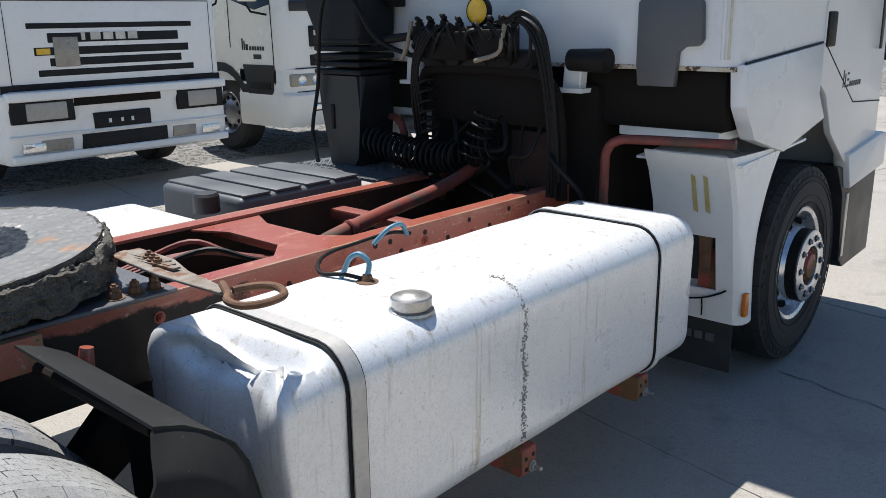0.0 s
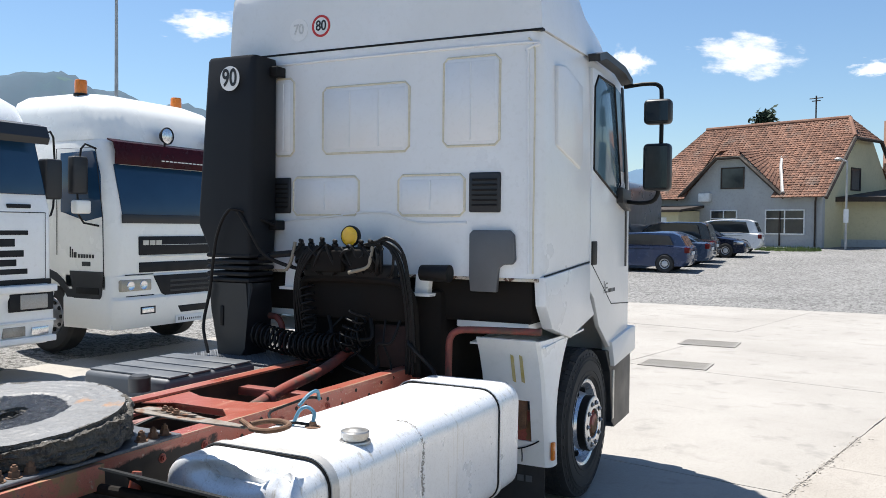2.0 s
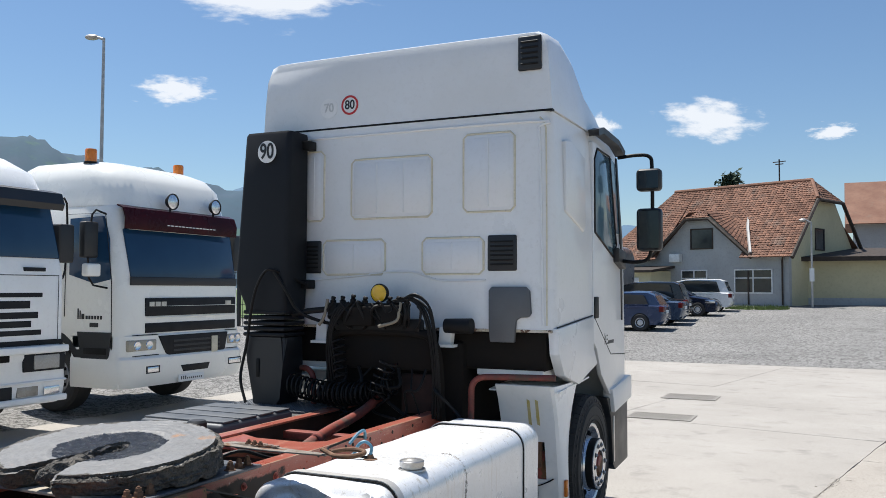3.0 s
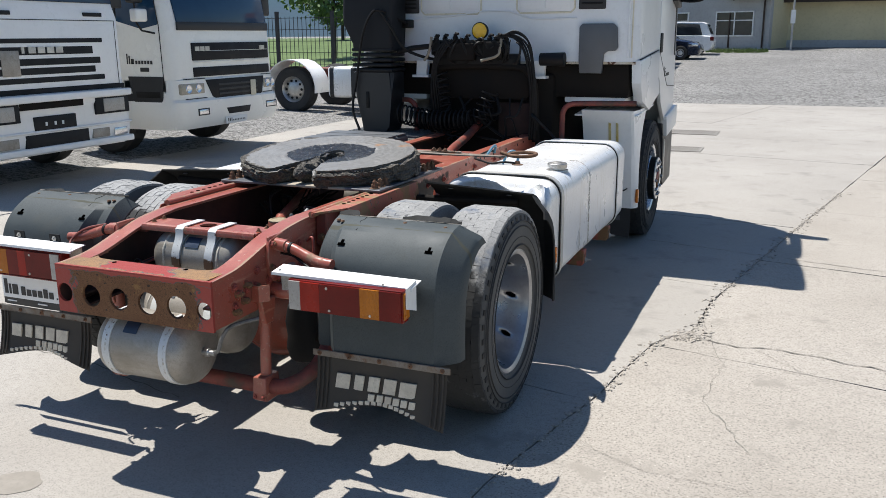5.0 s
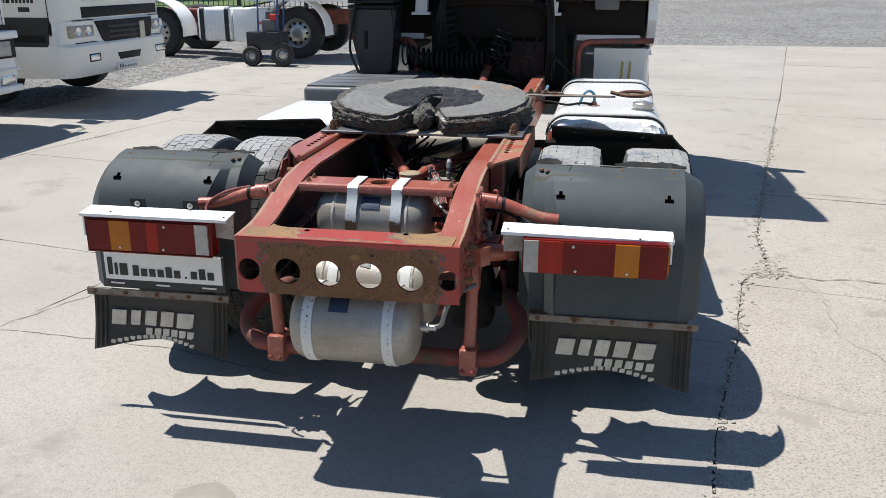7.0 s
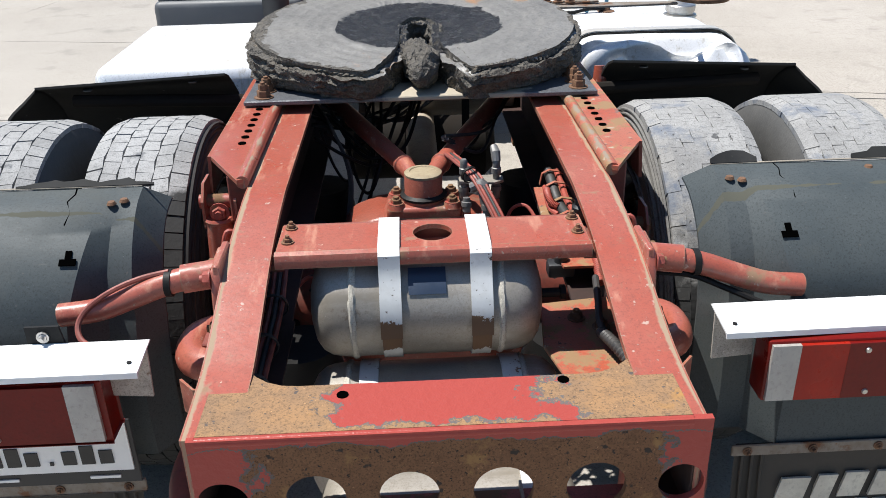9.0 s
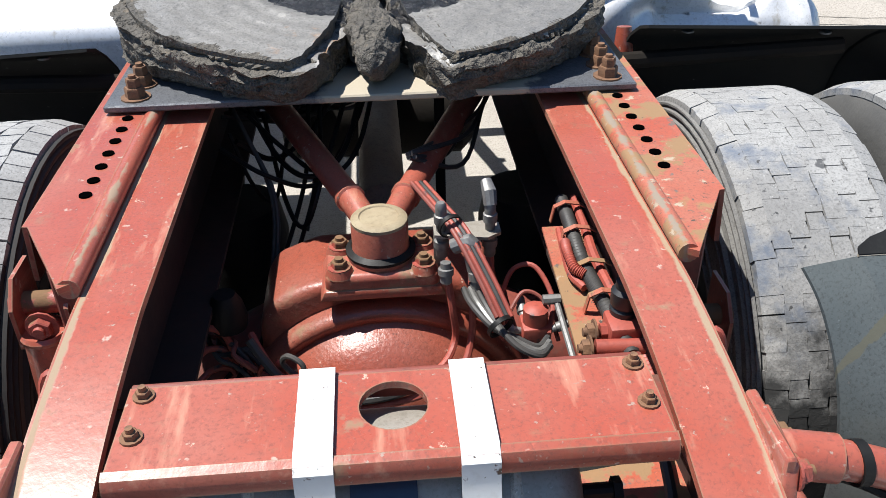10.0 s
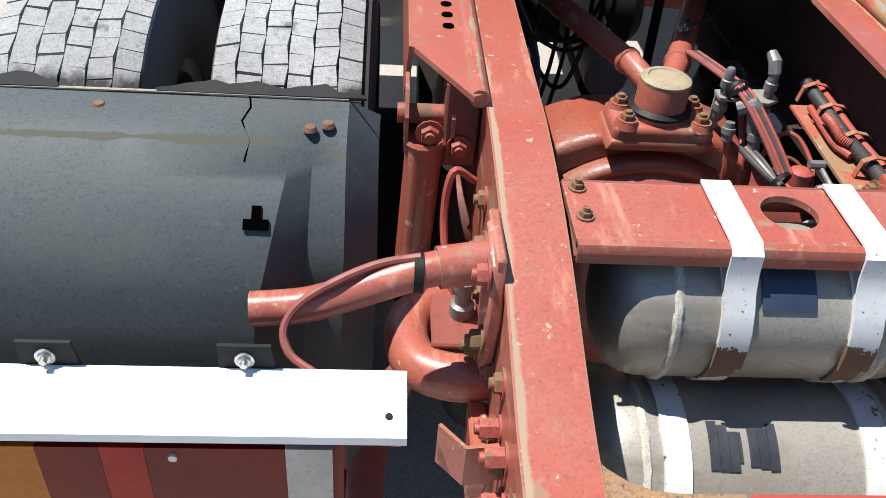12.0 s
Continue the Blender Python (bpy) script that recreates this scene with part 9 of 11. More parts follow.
sheet(b, [(FX - 0.24, 3.03), (FX - 0.13, 2.99), (FX - 0.08, 2.86), (FX - 0.09, 2.70)], "y", Y0 + 0.08, Y1 - 0.08, 0.02)
vis = part("sun_visor", b, M_VISOR, c2, "dark red translucent visor")
b = B()
for k in range(14):
    y = 7.42 + 0.078 * k
    prism(b, [(y, 2.785), (y + 0.058, 2.785), (y + 0.058, 2.87), (y, 2.87)], "x", FX - 0.078, FX - 0.064)
parts("print_bar", b, M_PLATE, vis, "white print")
# grille
for z0, z1, mt in ((1.46, 1.72, M_CURTAIN), (1.22, 1.36, M_CURTAIN)):
    b = B()
    box(b, FX - 0.02, FX + 0.012, Y0 + 0.42, Y1 - 0.18, z0, z1, 0.01, 2)
    part("grille", b, mt, c2, "black grille panel")
b = B()
for y0, y1 in ((7.00, 7.10), (7.12, 7.22), (7.24, 7.34), (8.66, 8.80)):
    box(b, FX + 0.012, FX + 0.020, y0, y1, 1.60, 1.665)
parts("badge", b, M_METAL, c2, "plain metal badge")
b = B()
tube(b, [(FX + 0.008, Y0 + 0.44, 1.44), (FX + 0.008, Y1 - 0.2, 1.44)], 0.008, 6)
tube(b, [(FX + 0.008, Y0 + 0.44, 1.60), (FX + 0.012, Y1 - 0.2, 1.60)], 0.004, 6)
part("grille_trim", b, M_CREAM, c2)
# bumper
b = B()
loft(b, [rounded_plan(FX - 1.0, FX + 0.02, Y0 - 0.01, Y1 + 0.01, 0.46, 0.2), rounded_plan(FX - 1.0, FX + 0.07, Y0 - 0.02, Y1 + 0.02, 0.55, 0.2), rounded_plan(FX - 1.0, FX + 0.07, Y0 - 0.02, Y1 + 0.02, 0.86, 0.2), rounded_plan(FX - 1.0, FX + 0.03, Y0, Y1, 0.90, 0.2), rounded_plan(FX - 1.0, FX + 0.02, Y0, Y1, 1.18, 0.2), rounded_plan(FX - 1.0, FX - 0.01, Y0 + 0.01, Y1 - 0.01, 1.21, 0.2)])
bp = part("bumper", b, M_CREAM, t2, "cream-white plastic bumper")
b = B()
prism(b, [(Y0 + 0.66, 1.17), (Y1 - 0.40, 1.17), (Y1 - 0.46, 0.90), (Y1 - 0.58, 0.84), (Y0 + 0.92, 0.84), (Y0 + 0.80, 0.92)], "x", FX + 0.0, FX + 0.045, 0.01, 2)
lg = part("lower_grille", b, M_CURTAIN, bp, "black lower grille")
for z in (0.93, 1.0, 1.07):
    s = B()
    box(s, FX + 0.044, FX + 0.054, Y0 + 0.95, Y1 - 0.6, z, z + 0.03, 0.004, 1)
    part("slat", s, M_DARK, lg)
for z in (0.905, 1.195):
    b = B()
    tube(b, [(FX + 0.036 if z < 1 else FX + 0.018, Y0 + 0.16, z), (FX + 0.036 if z < 1 else FX + 0.018, Y0 + 0.66, z)], 0.006, 6)
    tube(b, [(FX + 0.036 if z < 1 else FX + 0.018, Y1 - 0.44, z), (FX + 0.036 if z < 1 else FX + 0.018, Y1 - 0.16, z)], 0.006, 6)
    parts("panel_gap", b, M_BLACK, bp)
for ya, yb in ((Y0 + 0.38, Y0 + 0.66), (Y1 - 0.42, Y1 - 0.09)):
    b = B()
    box(b, FX + 0.055, FX + 0.0725, ya, yb, 0.645, 0.755, 0.008)
    part("fog_lamp_frame", b, M_CURTAIN, bp)
b = B()
box(b, FX + 0.05, FX + 0.062, 8.30, 8.44, 0.86, 1.12, 0.01)
part("number_board", b, M_SEAL, bp, "tan panel")
for ya, yb in ((Y0 + 0.08, Y0 + 0.62), (Y1 - 0.40, Y1 - 0.06)):
    b = B()
    box(b, FX - 0.05, FX + 0.038, ya, yb, 0.97, 1.13, 0.02, 2)
    hl = part("headlamp", b, M_LAMPTAN, bp, "yellowed clear headlamp")
    for f in (0.30, 0.72):
        b = B()
        lathe(b, [(0.066, 0.0), (0.060, 0.010), (0.045, 0.003), (0, 0.002)], (FX + 0.0375, ya + (yb - ya) * f, 1.05), "x", 20)
        part("reflector", b, M_CHROME, hl)
    b = B()
    box(b, FX + 0.06, FX + 0.078, ya + 0.33 if ya < 8 else ya, (ya + 0.55) if ya < 8 else yb - 0.05, 0.66, 0.74, 0.01, 2)
    part("fog_lamp", b, M_CHROME, bp, "small fog lamp")
b = B()
prism(b, [(7.60, 0.72), (8.25, 0.72), (8.20, 0.62), (7.66, 0.62)], "x", FX + 0.05, FX + 0.076, 0.008)
part("tow_slot", b, M_CURTAIN, bp)
b = B()
box(b, FX + 0.07, FX + 0.085, 7.55, 8.10, 0.47, 0.58, 0.004)
pl = part("front_plate", b, M_PLATE, bp, "white plate with plain bars")
b = B()
for k in range(11):
    box(b, FX + 0.085, FX + 0.088, 7.60 + 0.043 * k, 7.618 + 0.043 * k, 0.505, 0.53 if k > 2 else 0.555)
parts("print_bar", b, M_INK, bp)
# side: door, window, arch, step, wheel, mirrors
SY = Y0
b = B()
prism(b, [(FX - 1.05, 2.05), (FX - 1.05, 2.86), (FX - 0.42, 2.88), (FX - 0.30, 2.55), (FX - 0.24, 1.98), (FX - 0.55, 1.92)], "y", SY - 0.004, SY + 0.05, 0.01, 2)
part("side_window", b, M_GLASSB, c2, "dark door window")
b = B()
tube(b, [(x, SY - 0.004, z) for x, z in ((FX - 0.20, 1.0), (FX - 0.22, 1.95), (FX - 0.36, 2.92), (FX - 1.12, 2.92), (FX - 1.12, 1.45))], 0.006, 6)
part("door_gap", b, M_BLACK, c2)
b = B()
prism(b, [(FX - 2.2, 1.45), (FX - 1.75, 1.44)] + [(FX - 1.38 + 0.62 * math.cos(radians(a)), 0.62 + 0.64 * math.sin(radians(a))) for a in range(110, 20, -15)] + [(FX - 0.30, 1.02), (FX - 0.30, 0.62), (FX - 0.78, 0.62)] + [(FX - 1.38 + 0.56 * math.cos(radians(a)), 0.56 + 0.58 * math.sin(radians(a))) for a in range(15, 110, 15)] + [(FX - 2.2, 1.20)], "y", SY - 0.012, SY + 0.25, 0.006, 1)
part("wheel_arch", b, M_DARK, c2, "dark grey wheel arch")
b = B()
box(b, FX - 0.80, FX - 0.06, SY - 0.01, SY + 0.35, 0.46, 0.66, 0.02)
part("step", b, M_CREAM, c2)
b = B()
prism(b, [(FX - 0.86, 1.24), (FX - 0.20, 1.24), (FX - 0.24, 0.93), (FX - 0.30, 0.72), (FX - 0.74, 0.72)], "y", SY - 0.016, SY + 0.02, 0.006, 1)
sw = part("step_well", b, M_DARK, c2, "dark grey stepped entry panel")
b = B()
box(b, FX - 0.72, FX - 0.28, SY - 0.024, SY - 0.014, 0.93, 1.02, 0.004)
part("step_recess", b, M_BLACK, sw)
# pocket in the cream step, drawn as a plate with its shade painted grey
b = B()
box(b, FX - 0.70, FX - 0.27, SY - 0.014, SY + 0.02, 0.52, 0.64, 0.004)
part("lower_step", b, M_CAST, sw, "open pocket in the cream step, its shade painted grey")
b = B()
box(b, FX - 1.95, FX - 1.80, SY - 0.006, SY + 0.02, 1.55, 1.78, 0.01)
part("side_vent", b, M_DARK, c2)
b = B()
for k, (x, w, h) in enumerate(((FX - 0.86, 0.02, 0.15), (FX - 0.82, 0.02, 0.12), (FX - 0.78, 0.05, 0.02), (FX - 0.78, 0.05, 0.075))):
    box(b, x, x + w, SY - 0.007, SY, 1.42, 1.42 + h)
for k in range(6):
    box(b, FX - 0.70 + 0.055 * k, FX - 0.665 + 0.055 * k, SY - 0.007, SY, 1.42, 1.47)
box(b, FX - 0.62, FX - 0.46, SY - 0.007, SY, 1.31, 1.37)
parts("print_bar", b, M_INK, c2, "dark print")
for wy, o in ((Y0 + 0.20, -1), (Y1 - 0.20, 1)):
    simple_wheel(t2, (FX - 1.38, wy, 0.575), 0.52, 0.31, o)
for z0, z1, x, mt in ((2.28, 2.78, FX - 0.42, M_DARK), (2.02, 2.20, FX - 0.36, M_CREAM)):
    b = B()
    box(b, x - 0.06, x + 0.07, SY - 0.36, SY - 0.12, z0, z1, 0.03, 3)
    part("mirror", b, mt, c2, "side mirror")
b = B()
tube(b, [(FX - 0.35, SY, 2.90), (FX - 0.38, SY - 0.22, 2.88), (FX - 0.40, SY - 0.24, 2.0), (FX - 0.30, SY, 1.86)], 0.014, 8, curve=3)
part("mirror_arm", b, M_BLACK, c2)
b = B()
box(b, FX - 0.48, FX - 0.22, Y1 + 0.06, Y1 + 0.28, 2.15, 2.75, 0.03, 3)
part("mirror", b, M_DARK, c2)
for y in (Y0 + 0.30, Y1 - 0.45):
    b = B()
    lathe(b, [(0, 0), (0.10, 0), (0.10, 0.03), (0, 0.03)], (FX - 1.0, y, 3.69), "z", 16)
    bc = part("beacon", b, M_BLACK, t2, "amber rotating beacon")
    b = B()
    lathe(b, [(0.085, 0.03), (0.085, 0.20), (0.075, 0.22), (0, 0.22)], (FX - 1.0, y, 3.69), "z", 20)
    part("beacon_dome", b, M_ORANGE, bc, "amber dome")
for y in (7.55, 8.52):
    b = B()
    lathe(b, [(0, -0.09), (0.08, -0.07), (0.125, 0), (0.125, 0.02), (0.11, 0.02)], (FX - 0.10, y, 3.16), "x", 26)
    tube(b, [(FX - 0.14, y, 3.06), (FX - 0.14, y, 2.98)], 0.015, 8)
    sp = part("spot_lamp", b, M_BLACK, t2, "round spot lamp")
    b = B()
    lathe(b, [(0.112, 0.012), (0.06, 0.026), (0, 0.03)], (FX - 0.10, y, 3.16), "x", 26)
    part("lens", b, M_CHROME, sp)
b = B()
box(b, FX - 6.5, FX - 2.0, Y0 + 0.75, Y1 - 0.75, 0.70, 1.0, 0.02)
part("chassis", b, M_UNDER, t2)
b = B()
box(b, FX - 2.2, FX - 0.4, Y0 + 0.4, Y1 - 0.4, 0.5, 1.1, 0.05)
part("underbody", b, M_UNDER, t2)
for wy, o in ((Y0 + 0.25, -1), (Y1 - 0.25, 1)):
    simple_wheel(t2, (FX - 5.1, wy, 0.61), 0.52, 0.45, o)
for y in (7.15, 8.2):
    b = B()
    box(b, FX - 0.10, FX - 0.03, y, y + 0.30, 2.005, 2.03, 0.005)
    part("wiper", b, M_BLACK, c2)

# --- flat-fronted cab with a slatted grille
FX, Y0, Y1 = -6.22, 3.30, 5.86
t1 = thing("parked_truck", (-8, 4.6, 0), "white cab-over truck with a slatted grille and steel bumper", "truck", "trucks parked along the yard edge")
b = B()
loft(b, [rounded_plan(FX - 2.2, FX - 0.02, Y0, Y1, 1.12, 0.06), rounded_plan(FX - 2.2, FX, Y0, Y1, 1.2, 0.07), rounded_plan(FX - 2.2, FX, Y0, Y1, 2.05, 0.08), rounded_plan(FX - 2.2, FX - 0.05, Y0, Y1, 2.22, 0.10), rounded_plan(FX - 2.2, FX - 0.20, Y0 + 0.04, Y1 - 0.04, 2.98, 0.14), rounded_plan(FX - 2.2, FX - 0.22, Y0 + 0.05, Y1 - 0.05, 3.05, 0.14)])
c1 = part("cab", b, M_WHITE2, t1, "white cab shell")
b = B()
loft(b, [rounded_plan(FX - 2.15, FX - 0.25, Y0 + 0.05, Y1 - 0.05, 3.05, 0.2), rounded_plan(FX - 2.15, FX - 0.35, Y0 + 0.1, Y1 - 0.1, 3.35, 0.3), rounded_plan(FX - 2.1, FX - 0.7, Y0 + 0.2, Y1 - 0.2, 3.55, 0.35), rounded_plan(FX - 2.0, FX - 1.1, Y0 + 0.4, Y1 - 0.4, 3.60, 0.3)])
part("high_roof", b, M_WHITE2, c1, angle=60)
b = B()
prism(b, [(Y0 + 0.06, 2.24), (Y1 - 0.06, 2.24), (Y1 - 0.12, 2.94), (Y0 + 0.12, 2.94)], "x", -0.01, 0.012, 0.02, 2, m=Matrix.Translation((FX - 0.045, 0, 0)) @ Matrix.Translation((0, 0, 2.22)) @ Matrix.Rotation(radians(-11), 4, "Y") @ Matrix.Translation((0, 0, -2.22)))
part("windscreen", b, M_GLASSB, c1, "tinted windscreen")
b = B()
sheet(b, [(FX - 0.25, 3.12), (FX - 0.08, 3.08), (FX - 0.03, 2.95), (FX - 0.06, 2.88)], "y", Y0 + 0.02, Y1 - 0.02, 0.02)
part("sun_visor", b, M_DARK, c1, "dark sun visor")
# grille: bars in black gaps
b = B()
tube(b, [(FX + 0.004, y, z) for y, z in ((Y0 + 0.14, 1.20), (Y1 - 0.10, 1.20), (Y1 - 0.10, 2.02), (Y0 + 0.14, 2.02), (Y0 + 0.14, 1.20))], 0.005, 6)
part("bonnet_gap", b, M_BLACK, c1)
for z0, z1, ya, yb in ((1.745, 1.80, Y0 + 0.35, Y1 - 0.34), (1.605, 1.70, Y0 + 0.55, Y1 - 0.52), (1.48, 1.56, Y0 + 0.40, Y1 - 0.40), (1.37, 1.45, Y0 + 0.55, Y1 - 0.5), (1.27, 1.335, Y0 + 0.42, Y1 - 0.35)):
    b = B()
    box(b, FX - 0.03, FX + 0.006, ya, yb, z0, z1, 0.004, 1)
    part("grille_gap", b, M_CURTAIN, c1, "black grille slot")
b = B()
for k, y in enumerate((4.20, 4.30, 4.44, 4.58, 4.72)):
    box(b, FX + 0.006, FX + 0.02, y, y + (0.04 if k == 0 else 0.11), 1.625, 1.70)
parts("badge", b, M_METAL, c1, "plain metal badge")
b = B()
box(b, FX + 0.004, FX + 0.014, Y0 + 0.60, Y0 + 0.86, 1.36, 1.66, 0.004)
part("grey_panel", b, M_CAST, c1, "grey panel patch on the grille")
b = B()
box(b, FX + 0.004, FX + 0.014, Y0 + 0.42, Y0 + 0.56, 1.49, 1.55, 0.004)
part("yellow_marker", b, M_YELLOW, c1)
for ya in (Y0 + 0.5, Y1 - 0.62):
    b = B()
    box(b, FX - 0.02, FX + 0.004, ya, ya + 0.32, 2.07, 2.12, 0.006)
    part("air_slot", b, M_CURTAIN, c1)
b = B()
loft(b, [rounded_plan(FX - 0.9, FX + 0.00, Y0 + 0.03, Y1 - 0.03, 0.40, 0.1), rounded_plan(FX - 0.9, FX + 0.05, Y0 - 0.02, Y1 + 0.02, 0.50, 0.12), rounded_plan(FX - 0.9, FX + 0.08, Y0 - 0.02, Y1 + 0.02, 0.62, 0.12), rounded_plan(FX - 0.9, FX + 0.06, Y0 - 0.02, Y1 + 0.02, 0.95, 0.12), rounded_plan(FX - 0.9, FX + 0.09, Y0 - 0.02, Y1 + 0.02, 1.0, 0.12), rounded_plan(FX - 0.9, FX + 0.09, Y0 - 0.02, Y1 + 0.02, 1.10, 0.12), rounded_plan(FX - 0.9, FX + 0.02, Y0 + 0.01, Y1 - 0.01, 1.14, 0.12)])
bp = part("bumper", b, M_WHITE2, t1, "white steel bumper, scuffed")
for z0, z1, x1 in ((1.045, 1.135, 0.135), (0.425, 0.505, 0.115), (0.675, 0.705, 0.105)):
    b = B()
    box(b, FX + 0.02, FX + x1, Y0 + 0.02, Y1 - 0.02, z0, z1, 0.018, 3)
    part("bumper_bar", b, M_WHITE2, bp)
for ya, yb, z0, z1, mt, nm in ((Y0 + 0.05, Y0 + 0.70, 0.82, 1.04, M_CURTAIN, "lamp_recess"), (Y1 - 0.66, Y1 - 0.05, 0.82, 1.04, M_CURTAIN, "lamp_recess"), (4.05, 5.05, 0.50, 0.66, M_CURTAIN, "lower_slot"),
                               (3.62, 3.95, 0.52, 0.64, M_CAST, "pocket"), (5.12, 5.42, 0.52, 0.64, M_CAST, "pocket"), (4.0, 5.0, 0.96, 1.05, M_UNDER, "upper_slot"), (4.20, 4.86, 0.70, 0.87, M_CURTAIN, "plate_holder")):
    b = B()
    box(b, FX + 0.03, FX + (0.094 if z1 > 0.9 else 0.086), ya, yb, z0, z1, 0.008)
    part(nm, b, mt, bp)
for ya, yb in ((Y0 + 0.20, Y0 + 0.62), (Y1 - 0.52, Y1 - 0.14)):
    b = B()
    box(b, FX + 0.08, FX + 0.105, ya, yb, 0.845, 1.02, 0.012, 2)
    part("headlamp", b, M_LENSW, bp, "rectangular headlamp")
for ya in (Y0 + 0.12, Y1 - 0.36):
    b = B()
    box(b, FX + 0.07, FX + 0.092, ya, ya + 0.24, 0.52, 0.62, 0.008)
    part("fog_lamp", b, M_CHROME, bp)
b = B()
for y in (4.36, 4.50, 4.62):
    box(b, FX + 0.086, FX + 0.092, y, y + 0.03, 0.755, 0.80)
parts("print_bar", b, M_PLATE, bp)
for wy, o in ((Y0 + 0.22, -1), (Y1 - 0.22, 1)):
    simple_wheel(t1, (FX - 1.35, wy, 0.575), 0.52, 0.31, o)
    simple_wheel(t1, (FX - 5.0, wy, 0.61), 0.52, 0.45, o)
b = B()
box(b, FX - 6.3, FX - 0.5, Y0 + 0.6, Y1 - 0.6, 0.5, 1.1, 0.03)
part("chassis", b, M_UNDER, t1)
for my, sgn in ((Y1, 1), (Y0, -1)):
    for z0, z1 in ((2.20, 2.72),):
        b = B()
        box(b, FX - 0.40, FX - 0.22, my + sgn * 0.10, my + sgn * 0.34, z0, z1, 0.03, 3)
        part("mirror", b, M_DARK, c1, "black mirror")
    b = B()
    tube(b, [(FX - 0.2, my, 3.0), (FX - 0.25, my + sgn * 0.22, 3.0), (FX - 0.28, my + sgn * 0.24, 2.1), (FX - 0.15, my, 1.95)], 0.014, 8, curve=3)
    part("mirror_arm", b, M_BLACK, c1)
b = B()
prism(b, [(FX - 1.0, 2.12), (FX - 1.0, 2.85), (FX - 0.4, 2.88), (FX - 0.22, 2.12)], "y", Y1 - 0.03, Y1 + 0.004)
part("side_window", b, M_GLASSB, c1)
b = B()
box(b, FX - 0.3, FX + 0.015, Y0 + 0.02, Y1 - 0.02, 1.105, 1.20, 0.004, 1)
part("bumper_gap", b, M_CURTAIN, c1, "black mesh between grille and bumper")
t1.location.y -= 0.15

# --- white tractor standing side-on beyond
t3 = thing("far_tractor", (-6.8, 15.0, 0), "white tractor truck standing side-on on the gravel", "truck", "trucks parked along the yard edge")
for x, z in ((-8.75, 0.58), (-5.55, 0.60)):
    simple_wheel(t3, (x, 14.1, z), 0.54, 0.34, -1, rim=M_METAL)
    simple_wheel(t3, (x, 16.1, z), 0.54, 0.34, 1, rim=M_METAL)
b = B()
box(b, -9.9, -4.6, 14.7, 15.5, 0.75, 1.05, 0.02)
part("chassis", b, M_REDDIRT, t3)
b = B()
arc = [(-8.75 + 0.68 * math.cos(radians(a)), 0.62 + 0.66 * math.sin(radians(a))) for a in range(200, -20, -15)]
sheet(b, arc, "y", 13.85, 14.5, -0.02)
part("mudguard", b, M_WHITE2, t3, "white wheel cover")
b = B()
box(b, -7.75, -6.95, 13.85, 14.6, 0.42, 1.12, 0.08, 3)
part("fuel_tank", b, M_ALU, t3, "silver fuel tank", angle=60)
b = B()
for x in (-7.66, -7.10):
    box(b, x, x + 0.06, 13.84, 14.6, 0.41, 1.13, 0.08, 3)
parts("strap", b, M_DARK, t3)
b = B()
box(b, -6.93, -6.15, 13.84, 14.6, 0.42, 1.10, 0.03)
part("tool_box", b, M_WHITE2, t3, "white side box")
b = B()
box(b, -6.38, -6.26, 13.83, 13.845, 0.78, 0.84)
part("side_marker", b, M_ORANGE, t3)
b = B()
loft(b, [rounded_plan(-6.6, -4.3, 13.8, 16.3, 1.25, 0.15), rounded_plan(-6.6, -4.3, 13.8, 16.3, 2.2, 0.15), rounded_plan(-6.6, -4.45, 13.85, 16.25, 3.1, 0.2), rounded_plan(-6.5, -4.9, 14.0, 16.1, 3.7, 0.3)])
part("cab", b, M_WHITE2, t3, angle=50)
b = B()
arc = [(-5.55 + 0.70 * math.cos(radians(a)), 0.62 + 0.70 * math.sin(radians(a))) for a in range(190, -10, -15)]
sheet(b, arc, "y", 13.82, 14.3, -0.03)
part("wheel_arch", b, M_WHITE2, t3)

# --- blue hand trolley with a machine on it
tr = thing("hand_trolley", (-5.9, 13.0, 0), "blue steel hand trolley with fat tyres carrying a machine", "trolley")
M_BLUEP = mat("blue_paint", (0.02, 0.06, 0.22), (0.02, 0.05, 0.16), 0.4, fine=40)
b = B()
box(b, -6.30, -5.55, 13.0, 13.45, 0.32, 0.68, 0.03)
part("body", b, M_DARK, tr)
b = B()
tube(b, [(-5.65, 13.05, 0.6), (-5.62, 13.05, 1.0), (-5.60, 13.05, 1.45), (-5.60, 13.4, 1.45), (-5.62, 13.4, 1.0), (-5.65, 13.4, 0.6)], 0.02, 8)
tube(b, [(-6.05, 13.05, 0.6), (-6.02, 13.05, 1.45), (-5.60, 13.05, 1.48)], 0.02, 8)
tube(b, [(-6.3, 13.0, 0.30), (-6.3, 13.0, 0.2), (-5.5, 13.0, 0.2)], 0.02, 8)
part("frame", b, M_BLUEP, tr, "blue tube frame")
b = B()
box(b, -5.98, -5.70, 13.08, 13.36, 0.68, 0.92, 0.03)
lathe(b, [(0, 0), (0.06, 0), (0.05, 0.15), (0, 0.17)], (-5.88, 13.2, 0.92), "z", 14)
part("machine", b, M_GREY, tr)
b = B()
box(b, -5.80, -5.66, 13.06, 13.2, 0.9, 1.02, 0.02)
part("valve_block", b, M_SIGNRED, tr)
for x in (-6.18, -5.52):
    simple_wheel(tr, (x, 12.98, 0.20 if x < -6 else 0.235), 0.20 if x < -6 else 0.235, 0.14, -1)
